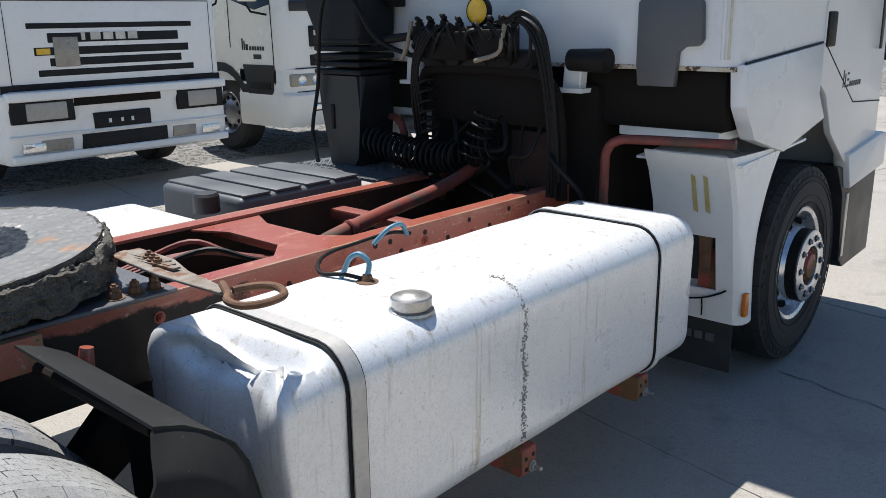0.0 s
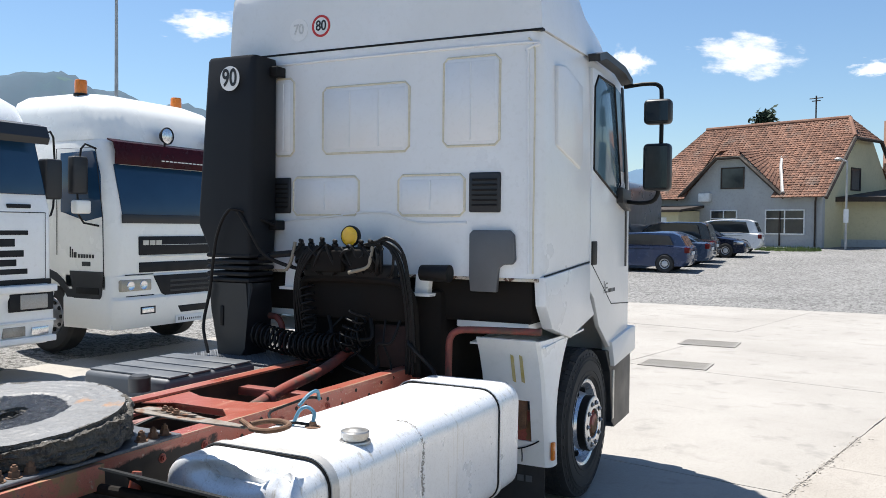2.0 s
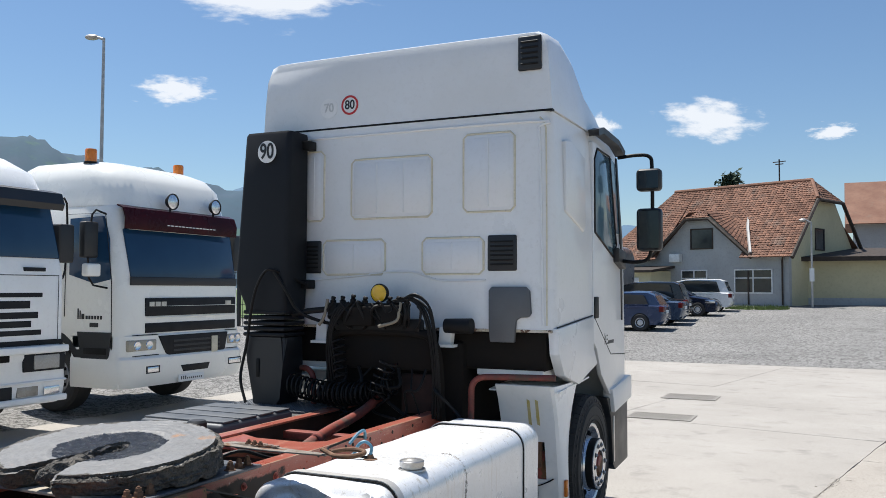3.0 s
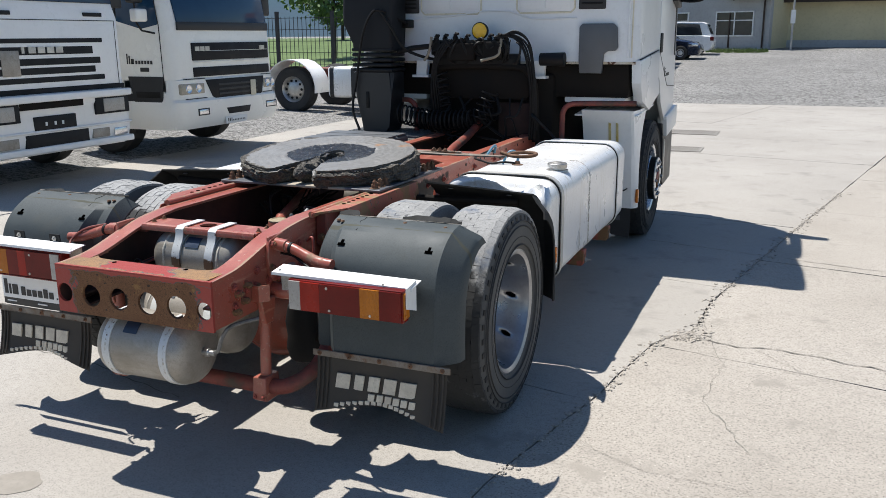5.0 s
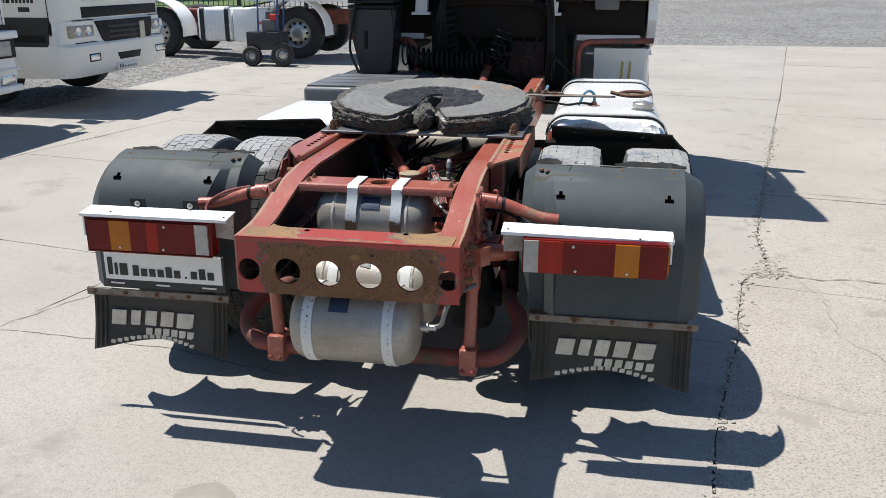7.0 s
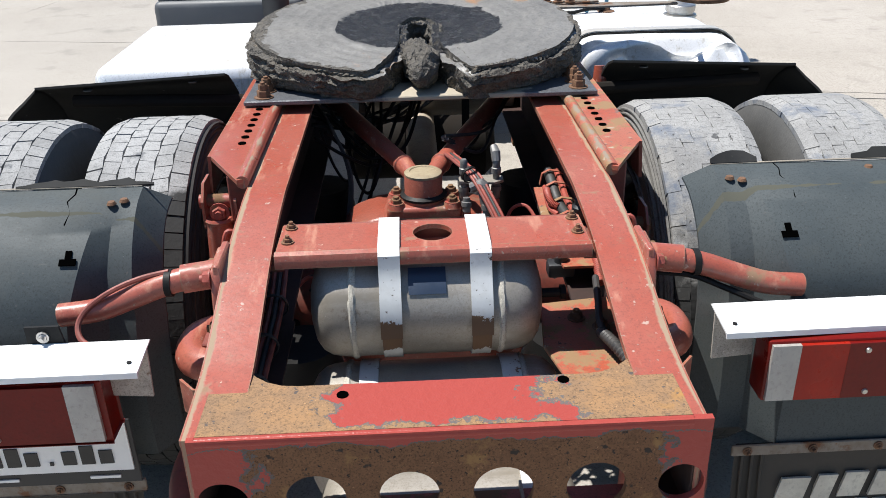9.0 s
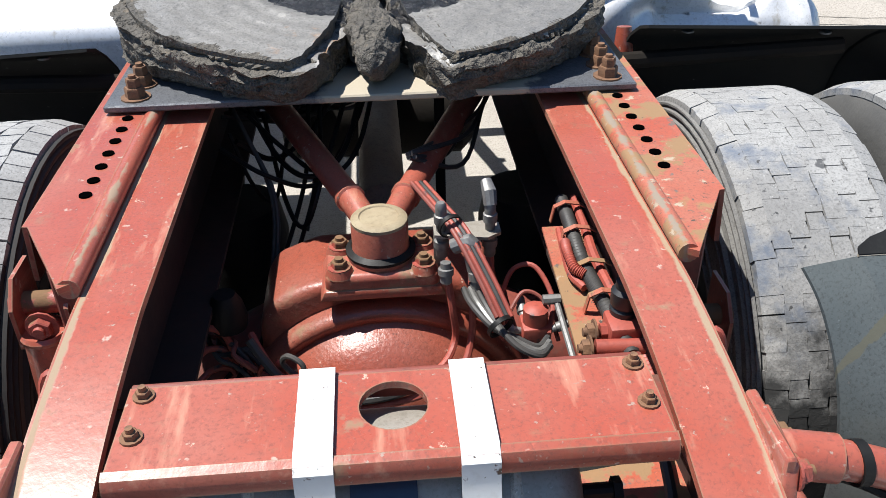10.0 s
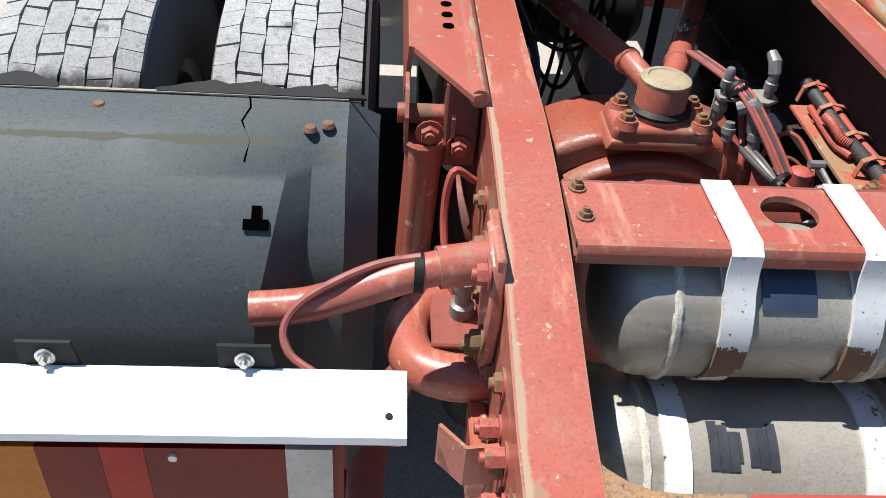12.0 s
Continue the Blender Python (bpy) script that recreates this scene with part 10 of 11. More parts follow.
M_CARRIM = mat("silver_car_rim", (0.62, 0.63, 0.64), (0.5, 0.5, 0.5), 0.35, metal=0.2, fine=30, bump=0)

# parked cars: shaped bodies, glass, wheels
def car(name, rear_x, y, L, H, paint, label, face=1, wagon=True, lamp=M_LENSR):
    """Side on to the yard. face 1: the tail points to +x; -1: the nose does."""
    z0 = ground_z(rear_x, y) - 0.03
    W = 1.78
    th = thing(name, (rear_x - L / 2, y + W / 2, z0), label, "car", "cars parked in a row")

    def X(u):
        return rear_x - u if face == 1 else rear_x - L + u
    low = [(0.03, 0.42), (0.0, 0.62), (0.03, 0.88), (0.10, 0.97), (0.9, 1.0), (L - 1.35, 0.97), (L - 0.55, 0.86), (L - 0.10, 0.70), (L, 0.52), (L - 0.05, 0.32), (L - 0.2, 0.22), (0.2, 0.24)]
    b = B()
    secs = []
    for f, ins, dz in ((0.0, 0.06, 0.0), (0.05, 0.0, 0.0), (0.95, 0.0, 0.0), (1.0, 0.06, 0.0)):
        secs.append([(X(u * (1 - 0) + (ins * (1 if u < L / 2 else -1))), y + f * W, z0 + z - (0.05 if (ins and z > 0.8) else 0)) for u, z in low])
    loft(b, secs)
    body = part("body", b, paint, th, angle=40)
    if wagon:
        top = [(0.12, 0.96), (0.38, H - 0.10), (0.60, H - 0.01), (1.6, H), (2.3, H - 0.03), (2.75, H - 0.14), (L - 1.15, 0.97)]
    else:
        top = [(0.42, 0.96), (0.95, H - 0.16), (1.35, H - 0.02), (1.9, H), (2.4, H - 0.04), (2.8, H - 0.15), (L - 1.15, 0.97)]
    b = B()
    secs = []
    for f in (0.07, 0.16, 0.84, 0.93):
        s = 1.0 if f in (0.16, 0.84) else 0.0
        secs.append([(X(u), y + W * (f if z < 1.0 else (0.5 + (f - 0.5) * 0.93)), z0 + (z if s or z < 1.0 else z - 0.035)) for u, z in top])
    loft(b, secs)
    part("cabin", b, paint, th, angle=40)
    glass = [(0.55, 1.0), (0.72 if wagon else 1.15, H - 0.13), (1.6, H - 0.08), (2.25, H - 0.10), (2.62, H - 0.20), (L - 1.38, 1.0)]
    b = B()
    prism(b, [(X(u), z0 + z) for u, z in glass], "y", y + 0.055, y + 0.075)
    part("side_glass", b, M_GLASS, th, "dark side windows")
    b = B()
    c = [(0.16, 1.0), (0.36, H - 0.14)] if wagon else [(0.5, 1.0), (0.95, H - 0.18)]
    vs = [b.verts.new(p) for p in ((X(c[0][0] - 0.02), y + 0.2, z0 + c[0][1]), (X(c[0][0] - 0.02), y + W - 0.2, z0 + c[0][1]), (X(c[1][0] - 0.02), y + W - 0.28, z0 + c[1][1]), (X(c[1][0] - 0.02), y + 0.28, z0 + c[1][1]))]
    b.faces.new(vs)
    part("rear_glass", b, M_GLASS, th)
    for u in (0.85, L - 0.90):
        b = B()
        lathe(b, [(0, 0), (0.35, 0), (0.35, 0.06), (0, 0.06)], (X(u), y - 0.004, z0 + 0.33), "y", 28)
        part("arch", b, M_BLACK, th)
        simple_wheel(th, (X(u), y + 0.045, z0 + 0.325), 0.325, 0.2, -1, rim=M_CARRIM)
        simple_wheel(th, (X(u), y + W - 0.09, z0 + 0.325), 0.325, 0.2, 1, rim=M_CARRIM)
    b = B()
    box(b, *sorted((X(-0.01), X(0.16))), y - 0.012, y + 0.30, z0 + 0.72, z0 + 0.92, 0.02)
    part("tail_lamp", b, M_LENSR, th, "red tail lamp")
    b = B()
    box(b, *sorted((X(L - 0.55), X(L - 0.12))), y - 0.008, y + 0.30, z0 + 0.62, z0 + 0.76, 0.02)
    part("headlamp", b, M_CHROME, th, "clear headlamp")
    b = B()
    box(b, *sorted((X(-0.015), X(0.05))), y + 0.6, y + 1.1, z0 + 0.66, z0 + 0.78, 0.004)
    part("plate", b, M_PLATE, th)
    b = B()
    box(b, *sorted((X(L - 1.62), X(L - 1.45))), y - 0.16, y, z0 + 0.96, z0 + 1.10, 0.03, 2)
    part("mirror", b, paint, th)
    b = B()
    tube(b, [(X(1.9), y - 0.003, z0 + 0.30), (X(1.9), y - 0.003, z0 + 0.97)], 0.005, 5)
    tube(b, [(X(0.9), y - 0.003, z0 + 0.86), (X(L - 1.0), y - 0.003, z0 + 0.84)], 0.006, 5)
    part("door_gap", b, M_BLACK, th)
    return th


P_BLUE = mat("dark_blue_car_paint", (0.035, 0.055, 0.12), (0.03, 0.05, 0.11), 0.22, metal=0.3, fine=20, bump=0, coat=0.6)
P_GREYB = mat("grey_blue_car_paint", (0.07, 0.10, 0.16), (0.06, 0.09, 0.14), 0.22, metal=0.3, fine=20, bump=0, coat=0.6)
P_BROWN = mat("dark_brown_car_paint", (0.035, 0.025, 0.025), (0.03, 0.022, 0.022), 0.22, metal=0.3, fine=20, bump=0, coat=0.6)
P_NAVY = mat("navy_car_paint", (0.012, 0.018, 0.04), (0.012, 0.018, 0.04), 0.2, metal=0.2, fine=20, bump=0, coat=0.6)
P_WHITE = mat("white_car_paint", (0.78, 0.78, 0.77), (0.76, 0.76, 0.75), 0.25, fine=20, bump=0, coat=0.5)
car("estate_car", -2.95, 29.6, 4.6, 1.47, P_BLUE, "dark blue estate car parked on the gravel")
car("hatchback", -2.75, 32.6, 4.1, 1.40, P_GREYB, "grey-blue hatchback parked in the row", wagon=False)
car("off_roader", -2.95, 35.0, 4.6, 1.72, P_BROWN, "dark brown sport utility car parked in the row")
car("saloon_car", -2.15, 38.6, 4.5, 1.48, P_NAVY, "navy blue car parked nose out", face=-1)
car("people_carrier", -1.95, 42.3, 4.4, 1.66, P_WHITE, "white people carrier parked by the grass")

# dark coach seen end-on past the cab
co = thing("coach", (-8.2, 34, 0.3), "dark coach with printed sides parked on the gravel", "bus")
M_COACH = mat("dark_printed_foil", (0.05, 0.05, 0.055), (0.10, 0.095, 0.09), 0.3, scale=1.5, fine=8, coat=0.3, bump=0)
b = B()
loft(b, [rounded_plan(-9.2, -6.15, 26.0, 35.2, z, 0.3, 0.3) for z in (0.62, 1.2, 3.4)] + [rounded_plan(-9.1, -6.25, 26.1, 35.1, 3.75, 0.3, 0.3), rounded_plan(-8.9, -6.45, 26.3, 34.9, 3.88, 0.3, 0.3)])
for v in b.verts:
    v.co.y += 4.5
part("body", b, M_COACH, co, angle=45)
for z0, z1, mt, nm in ((2.35, 3.2, M_GLASSB, "rear_window"), (1.5, 1.75, M_PLATE, "pale_print"), (2.0, 2.12, M_PLATE, "pale_print"), (0.95, 1.1, M_PLATE, "plate")):
    b = B()
    box(b, -8.9, -6.45, 30.47, 30.50, z0, z1, 0.004) if nm == "rear_window" else box(b, -7.2, -6.5, 30.47, 30.49, z0, z1, 0.004)
    part(nm, b, mt, co)
for x in (-8.9, -6.45):
    simple_wheel(co, (x, 33.0, 0.48 + 0.44), 0.48, 0.3, 1 if x > -7 else -1, axis="x")

# house with a tiled hip roof and a front gable
hz = 0.95
house = thing("house", (-4.5, 52, hz), "grey-rendered house with a weathered orange tile roof", "house")
HM = Matrix.Translation((0.45, 48.0, hz)) @ Matrix.Rotation(radians(-22), 4, "Z")
M_REND = mat("grey_render", (0.40, 0.41, 0.41), (0.33, 0.335, 0.33), 0.9, scale=0.5, fine=8, mix=0.3, bump=0.1)
M_YEL = mat("pale_yellow_render", (0.58, 0.52, 0.33), (0.50, 0.45, 0.29), 0.9, scale=0.5, fine=8, mix=0.2, bump=0.1)
M_TILE = mat("orange_roof_tile", (0.19, 0.095, 0.058), (0.145, 0.072, 0.048), 0.85, scale=0.8, fine=7, mix=0.5, bump=0.2, per_object=0.28,
             spots=(0.16, 0.10, 0.07), spot_scale=0.9, spot_at=0.56, spot_soft=0.1)
M_TIMBER = mat("dark_timber", (0.05, 0.035, 0.025), (0.035, 0.026, 0.02), 0.8, scale=3, fine=30)
M_FRAMEW = mat("white_window_frame", (0.75, 0.75, 0.73), rough=0.5, fine=20, bump=0.02)
M_PANE = mat("house_window_glass", (0.03, 0.035, 0.04), rough=0.06, fine=4, bump=0, spec=0.6)
M_ZINC = mat("zinc_flashing", (0.48, 0.47, 0.45), rough=0.5, metal=0.5, fine=20)


def hpart(name, b, mt, parent, label="", angle=35):
    bmesh.ops.transform(b, matrix=HM, verts=b.verts)
    return part(name, b, mt, parent, label, angle)


HW, HD, EV, RG = 12.0, 9.0, 2.95, 7.35
DX0, DX1, DAP = -8.4, -2.3, 5.35
b = B()
prism(b, [(-HW, 0), (0, 0), (0, EV), (DX1, EV), ((DX0 + DX1) / 2 + 0.7, DAP - 0.1), ((DX0 + DX1) / 2 - 0.7, DAP - 0.1), (DX0, EV), (-HW, EV)], "y", 0, 0.3)
front = hpart("wall", b, M_REND, house, "grey rendered front wall")
b = B()
prism(b, [(0.3, 0), (HD, 0), (HD, EV), (HD * 0.68, RG - 1.2), (HD * 0.36, RG - 1.2), (0.3, EV)], "x", -0.3, 0)
hpart("wall", b, M_YEL, house, "pale yellow gable wall")
b = B()
box(b, -HW, -HW + 0.3, 0.3, HD, 0, EV)
hpart("wall", b, M_REND, house)
b = B()
box(b, -HW + 0.3, -0.3, HD - 0.3, HD, 0, EV)
hpart("wall", b, M_REND, house)


def window(x0, x1, z0, z1, parent, bars, y=0.0, glass=M_PANE, axis="y", frame_mat=None):
    fm = frame_mat or M_FRAMEW

    def bx(bm, a, c, d0, d1, e, f):
        if axis == "y":
            box(bm, a, c, y - d1, y - d0, e, f)
        else:
            box(bm, y + d0, y + d1, a, c, e, f)
    b = B()
    bx(b, x0, x1, -0.05, 0.015, z0, z1)
    w = hpart("window", b, glass, parent)
    b = B()
    t = 0.07
    for q in ((x0 - t, x1 + t, z0 - t, z0), (x0 - t, x1 + t, z1, z1 + t), (x0 - t, x0, z0, z1), (x1, x1 + t, z0, z1)):
        bx(b, q[0], q[1], -0.02, 0.05, q[2], q[3])
    for k in range(1, bars):
        x = x0 + (x1 - x0) * k / bars
        bx(b, x - 0.035, x + 0.035, 0.0, 0.04, z0, z1)
    if bars > 1:
        zt = z1 - (z1 - z0) * 0.35
        bx(b, x0, x1, 0.005, 0.035, zt - 0.03, zt + 0.03)
    hpart("window_frame", b, fm, w)
    return w


window(-3.15, -1.0, 0.75, 2.0, front, 2)
window(-6.6, -5.0, 0.75, 2.0, front, 2)
window(-5.95, -4.6, 3.35, 4.45, front, 1, frame_mat=M_TIMBER)
window(3.4, 4.5, 3.25, 4.4, house, 1, y=0.0, axis="x", frame_mat=M_TIMBER)
b = B()
box(b, -7.3, -6.6, -0.35, 0, 2.55, 3.05, 0.03)
ac = hpart("air_conditioner", b, M_FRAMEW, front, "white air-conditioning unit")
b = B()
tube(b, [(-0.35, -0.08, 0.05), (-0.35, -0.08, 2.5), (-0.2, -0.25, 2.85)], 0.05, 8)
hpart("downpipe", b, M_TIMBER, house)
b = B()
box(b, -2.4 + 0.0, -2.32, -0.06, 0.0, 0.05, 2.0)
hpart("post", b, M_TIMBER, front)


def roof_plane(corners, name="roof", rows=None, cols=None):
    """Tiled slope between four corners (eave left, eave right, ridge right, ridge left): tiles in overlapping courses."""
    a, bb, c, d = [Vector(p) for p in corners]
    base = B()
    vs = [base.verts.new(p) for p in (a, bb, c, d)]
    base.faces.new(vs)
    nrm = (bb - a).cross(d - a).normalized()
    if nrm.z < 0:
        nrm = -nrm
    bmesh.ops.solidify(base, geom=base.faces[:], thickness=0.12)
    r = hpart(name, base, M_TILE, house, "weathered orange tiled roof slope")
    tiles = B()
    up = ((d + c) / 2 - (a + bb) / 2)
    rows = rows or int(up.length / 0.20)
    rr = random.Random(rows)
    for i in range(rows):
        t0, t1 = i / rows, (i + 1.15) / rows
        l0, r0 = a.lerp(d, t0), bb.lerp(c, t0)
        l1, r1 = a.lerp(d, min(t1, 1)), bb.lerp(c, min(t1, 1))
        n = max(1, int((r0 - l0).length / 0.22))
        for k in range(n):
            f0, f1 = k / n, (k + 0.94) / n
            q = [l0.lerp(r0, f0), l0.lerp(r0, f1), l1.lerp(r1, f1), l1.lerp(r1, f0)]
            lift = rr.uniform(0.045, 0.065)
            top = [tiles.verts.new(p + nrm * (lift if j < 2 else 0.015)) for j, p in enumerate(q)]
            mid0 = tiles.verts.new(q[0].lerp(q[1], 0.5) + nrm * (lift + 0.025))
            mid1 = tiles.verts.new(q[3].lerp(q[2], 0.5) + nrm * (0.05))
            low = [tiles.verts.new(p + nrm * 0.0) for p in q[:2]]
            tiles.faces.new((top[0], mid0, mid1, top[3]))
            tiles.faces.new((mid0, top[1], top[2], mid1))
            tiles.faces.new((low[0], low[1], top[1], mid0, top[0]))
    bmesh.ops.transform(tiles, matrix=HM, verts=tiles.verts)
    me = bpy.data.meshes.new("tiles")
    bmesh.ops.recalc_face_normals(tiles, faces=tiles.faces)
    tiles.to_mesh(me)
    tiles.free()
    me.transform(Matrix.Translation(-base_of(house)))
    me.materials.append(M_TILES)
    o = new("roof_tiles", me)
    o.parent = r
    tagged(o, "", "", "", "stuff")
    return r


# tiles in one mesh vary island by island
M_TILES = mat("orange_roof_tiles", (0.21, 0.100, 0.060), (0.15, 0.074, 0.048), 0.85, scale=0.6, fine=9, mix=0.5, bump=0.2,
              spots=(0.15, 0.095, 0.07), spot_scale=0.8, spot_at=0.56, spot_soft=0.1)
nt = M_TILES.node_tree
geo = nt.nodes.new("ShaderNodeNewGeometry")
hsv = nt.nodes.new("ShaderNodeHueSaturation")
mr = nt.nodes.new("ShaderNodeMapRange")
mr.inputs["To Min"].default_value, mr.inputs["To Max"].default_value = 0.65, 1.4
nt.links.new(geo.outputs["Random Per Island"], mr.inputs["Value"])
nt.links.new(mr.outputs[0], hsv.inputs["Value"])
bs = nt.nodes["Principled BSDF"]
nt.links.new(bs.inputs["Base Color"].links[0].from_socket, hsv.inputs["Color"])
nt.links.new(hsv.outputs[0], bs.inputs["Base Color"])

yr = HD / 2
roof_plane(((-HW - 0.5, -0.6, EV - 0.25), (DX0 + 0.3, -0.6, EV - 0.25), (DX0 + 0.3, yr, RG), (-HW + 2.2, yr, RG)))
roof_plane(((DX0 + 0.3, 0.9, EV + 0.95), (DX1 - 0.3, 0.9, EV + 0.95), (DX1 - 0.3, yr, RG), (DX0 + 0.3, yr, RG)))
roof_plane(((DX1 - 0.3, -0.6, EV - 0.25), (0.45, -0.6, EV - 0.25), (0.25, yr * 0.78, RG - 0.75), (DX1 - 0.3, yr * 0.78, RG - 0.75)))
roof_plane(((DX1 - 0.3, yr * 0.78, RG - 0.75), (0.25, yr * 0.78, RG - 0.75), (-0.6, yr, RG), (DX1 - 0.3, yr, RG)))
roof_plane(((0.45, yr * 0.62, RG - 1.25), (0.45, HD - yr * 0.62, RG - 1.25), (-0.6, yr + 0.05, RG + 0.02), (-0.6, yr - 0.05, RG + 0.02)))
roof_plane(((0.45, HD + 0.6, EV - 0.25), (-HW - 0.5, HD + 0.6, EV - 0.25), (-HW + 2.2, yr, RG), (-0.6, yr, RG)))
roof_plane(((-HW - 0.5, HD + 0.6, EV - 0.25), (-HW - 0.5, -0.6, EV - 0.25), (-HW + 2.2, yr - 0.05, RG), (-HW + 2.2, yr + 0.05, RG)))
xm = (DX0 + DX1) / 2
roof_plane(((DX1 + 0.35, -0.35, EV - 0.15), (DX1 - 1.0, 2.6, EV + 1.6), (xm, 3.2, DAP + 0.35), (xm + 0.55, -0.35, DAP + 0.12)))
roof_plane(((DX0 + 0.9, 2.6, EV + 1.6), (DX0 - 0.35, -0.35, EV - 0.15), (xm - 0.55, -0.35, DAP + 0.12), (xm, 3.2, DAP + 0.35)))
roof_plane(((xm - 0.85, -0.45, DAP - 0.25), (xm + 0.85, -0.45, DAP - 0.25), (xm + 0.05, 0.5, DAP + 0.35), (xm - 0.05, 0.5, DAP + 0.35)))
for pts in (((DX1 + 0.35, -0.42, EV - 0.25), (xm + 0.75, -0.42, DAP - 0.30), (xm - 0.75, -0.42, DAP - 0.30), (DX0 - 0.35, -0.42, EV - 0.25)), ((0.46, -0.6, EV - 0.30), (0.46, yr * 0.62, RG - 1.3), (0.46, HD - yr * 0.62, RG - 1.3), (0.46, HD + 0.6, EV - 0.3))):
    b = B()
    tube(b, pts, 0.11, 6)
    hpart("verge_board", b, M_TIMBER, house, "dark timber verge board")
b = B()
tube(b, [(DX1 + 0.30, -0.45, EV + 0.02), (DX1 - 0.75, 1.35, EV + 1.55), (DX1 - 1.3, 2.5, EV + 2.35)], 0.10, 6)
hpart("valley_flashing", b, M_ZINC, house, "pale valley flashing")
b = B()
tube(b, [(-HW + 2.2, yr, RG + 0.05), (-0.6, yr, RG + 0.05)], 0.13, 8)
tube(b, [(-0.6, yr, RG + 0.05), (0.45, yr * 0.62, RG - 1.2)], 0.11, 8)
hpart("ridge", b, M_TILE, house)
for k in range(3):
    b = B()
    box(b, -2.0 + 0.75 * k, -1.75 + 0.75 * k, 0.0, 0.2, EV + 0.25, EV + 0.45)
    hpart("snow_guard", b, M_TIMBER, house)
b = B()
tube(b, [(-2.6, yr, RG), (-2.6, yr, RG + 1.5)], 0.045, 6)
tube(b, [(-3.0, yr, RG + 1.35), (-2.2, yr, RG + 1.35)], 0.03, 6)
tube(b, [(-2.85, yr, RG + 1.2), (-2.35, yr, RG + 1.2)], 0.03, 6)
hpart("roof_mast", b, M_TIMBER, house, "wooden cable mast on the ridge")
# lean-to on the left and the yellow extension on the right
b = B()
box(b, -10.9, -7.4, -2.2, 0, 0, 2.0)
hpart("porch_wall", b, M_YEL, house)
b = B()
prism(b, [(-2.5, 2.05), (0.05, 2.35), (0.05, 2.2), (-2.5, 1.9)], "x", -11.2, -7.1)
hpart("porch_roof", b, M_TIMBER, house)
b = B()
box(b, -10.0, -8.2, -2.23, -2.2, 0.1, 1.6)
hpart("garage_door", b, M_FRAMEW, house)

ext = thing("annex", (5.0, 50.5, hz), "low pale yellow annex with a flat dark roof", "house")
b = B()
box(b, 0.9, 14.0, 50.2, 56.0, hz - 0.3, hz + 2.75)
wl2 = part("wall", b, M_YEL, ext)
b = B()
prism(b, [(49.4, hz + 2.75), (56.4, hz + 3.5), (56.4, hz + 3.3), (49.4, hz + 2.5)], "x", 0.7, 14.3)
part("roof", b, M_TIMBER, ext, "dark flat roof edge")
b = B()
box(b, 0.9, 14.0, 50.17, 50.2, hz - 0.3, hz + 0.45)
part("plinth", b, M_REND, ext)
b = B()
box(b, 8.0, 8.85, 50.12, 50.18, hz - 0.05, hz + 2.0)
dr = part("door", b, M_FRAMEW, ext, "white door with panes")
for k in range(2):
    b = B()
    box(b, 8.12, 8.74, 50.10, 50.13, hz + 0.95 + 0.5 * k, hz + 1.37 + 0.5 * k)
    part("pane", b, M_PANE, dr)

hb2 = thing("house", (12, 66, 1.4), "second house with an orange tile roof behind", "house")
b = B()
box(b, 4.0, 20.0, 66, 76, 1.2, 7.0)
part("wall", b, M_REND, hb2)
b = B()
prism(b, [(65.3, 6.6), (71, 10.2), (76.7, 6.6)], "x", 3.4, 20.6)
part("roof", b, M_TILE, hb2)
b = B()
box(b, 8.0, 8.7, 69, 69.7, 9, 11)
part("chimney", b, M_TILE, hb2)
for x in (7, 11):
    b = B()
    box(b, x, x + 1.0, 65.96, 66.0, 4.3, 5.6)
    part("window", b, M_PANE, hb2)

# grass tuft strip, lamp posts, fence
gr = B()
r = random.Random(8)
for k in range(900):
    x, y = r.uniform(-2.6, 0.6), r.uniform(44.4, 46.6)
    if ((x + 1.0) / 1.7) ** 2 + ((y - 45.5) / 1.1) ** 2 > 1:
        continue
    z = ground_z(x, y) - 0.03
    h = r.uniform(0.08, 0.25)
    dx, dy = r.uniform(-0.1, 0.1), r.uniform(-0.1, 0.1)
    vs = [gr.verts.new(p) for p in ((x - 0.02, y, z), (x + 0.02, y, z), (x + dx, y + dy, z + h))]
    gr.faces.new(vs)
gp = part("grass_patch", gr, M_GRASS, None, "tuft of fresh green grass at the house")
tagged(gp, "", "grass", "", "stuff")


def street_lamp(x, y, z, h, arm, label):
    th = thing("street_lamp", (x, y, z), label, "street lamp", "street lamps")
    b = B()
    tube(b, [(x, y, z), (x, y, z + h)], [0.09 if h > 6 else 0.06, 0.05 if h > 6 else 0.045], 10)
    part("pole", b, M_ZINC, th)
    b = B()
    tube(b, [(x, y, z + h - 0.05), (x + arm, y, z + h + 0.12)], 0.05, 8)
    t = B()
    bmesh.ops.create_icosphere(t, subdivisions=2, radius=1)
    merge(b, t, Matrix.Translation((x + arm * 1.2, y, z + h + 0.10)) @ Matrix.Diagonal((abs(arm) * 0.6, 0.22, 0.10, 1)))
    part("lamp_head", b, M_ZINC, th)


street_lamp(-21.6, 20.6, 0.1, 11.0, -0.5, "tall grey street lamp behind the parked trucks")
street_lamp(1.62, 47.3, 0.9, 4.6, -0.35, "thin grey lamp post in front of the house")
sg = thing("sign_board", (1.65, 47.2, 2.6), "small white sign on the lamp post", "sign")
b = B()
box(b, 1.50, 1.74, 47.18, 47.21, 2.3, 3.0)
part("panel", b, M_PLATE, sg)

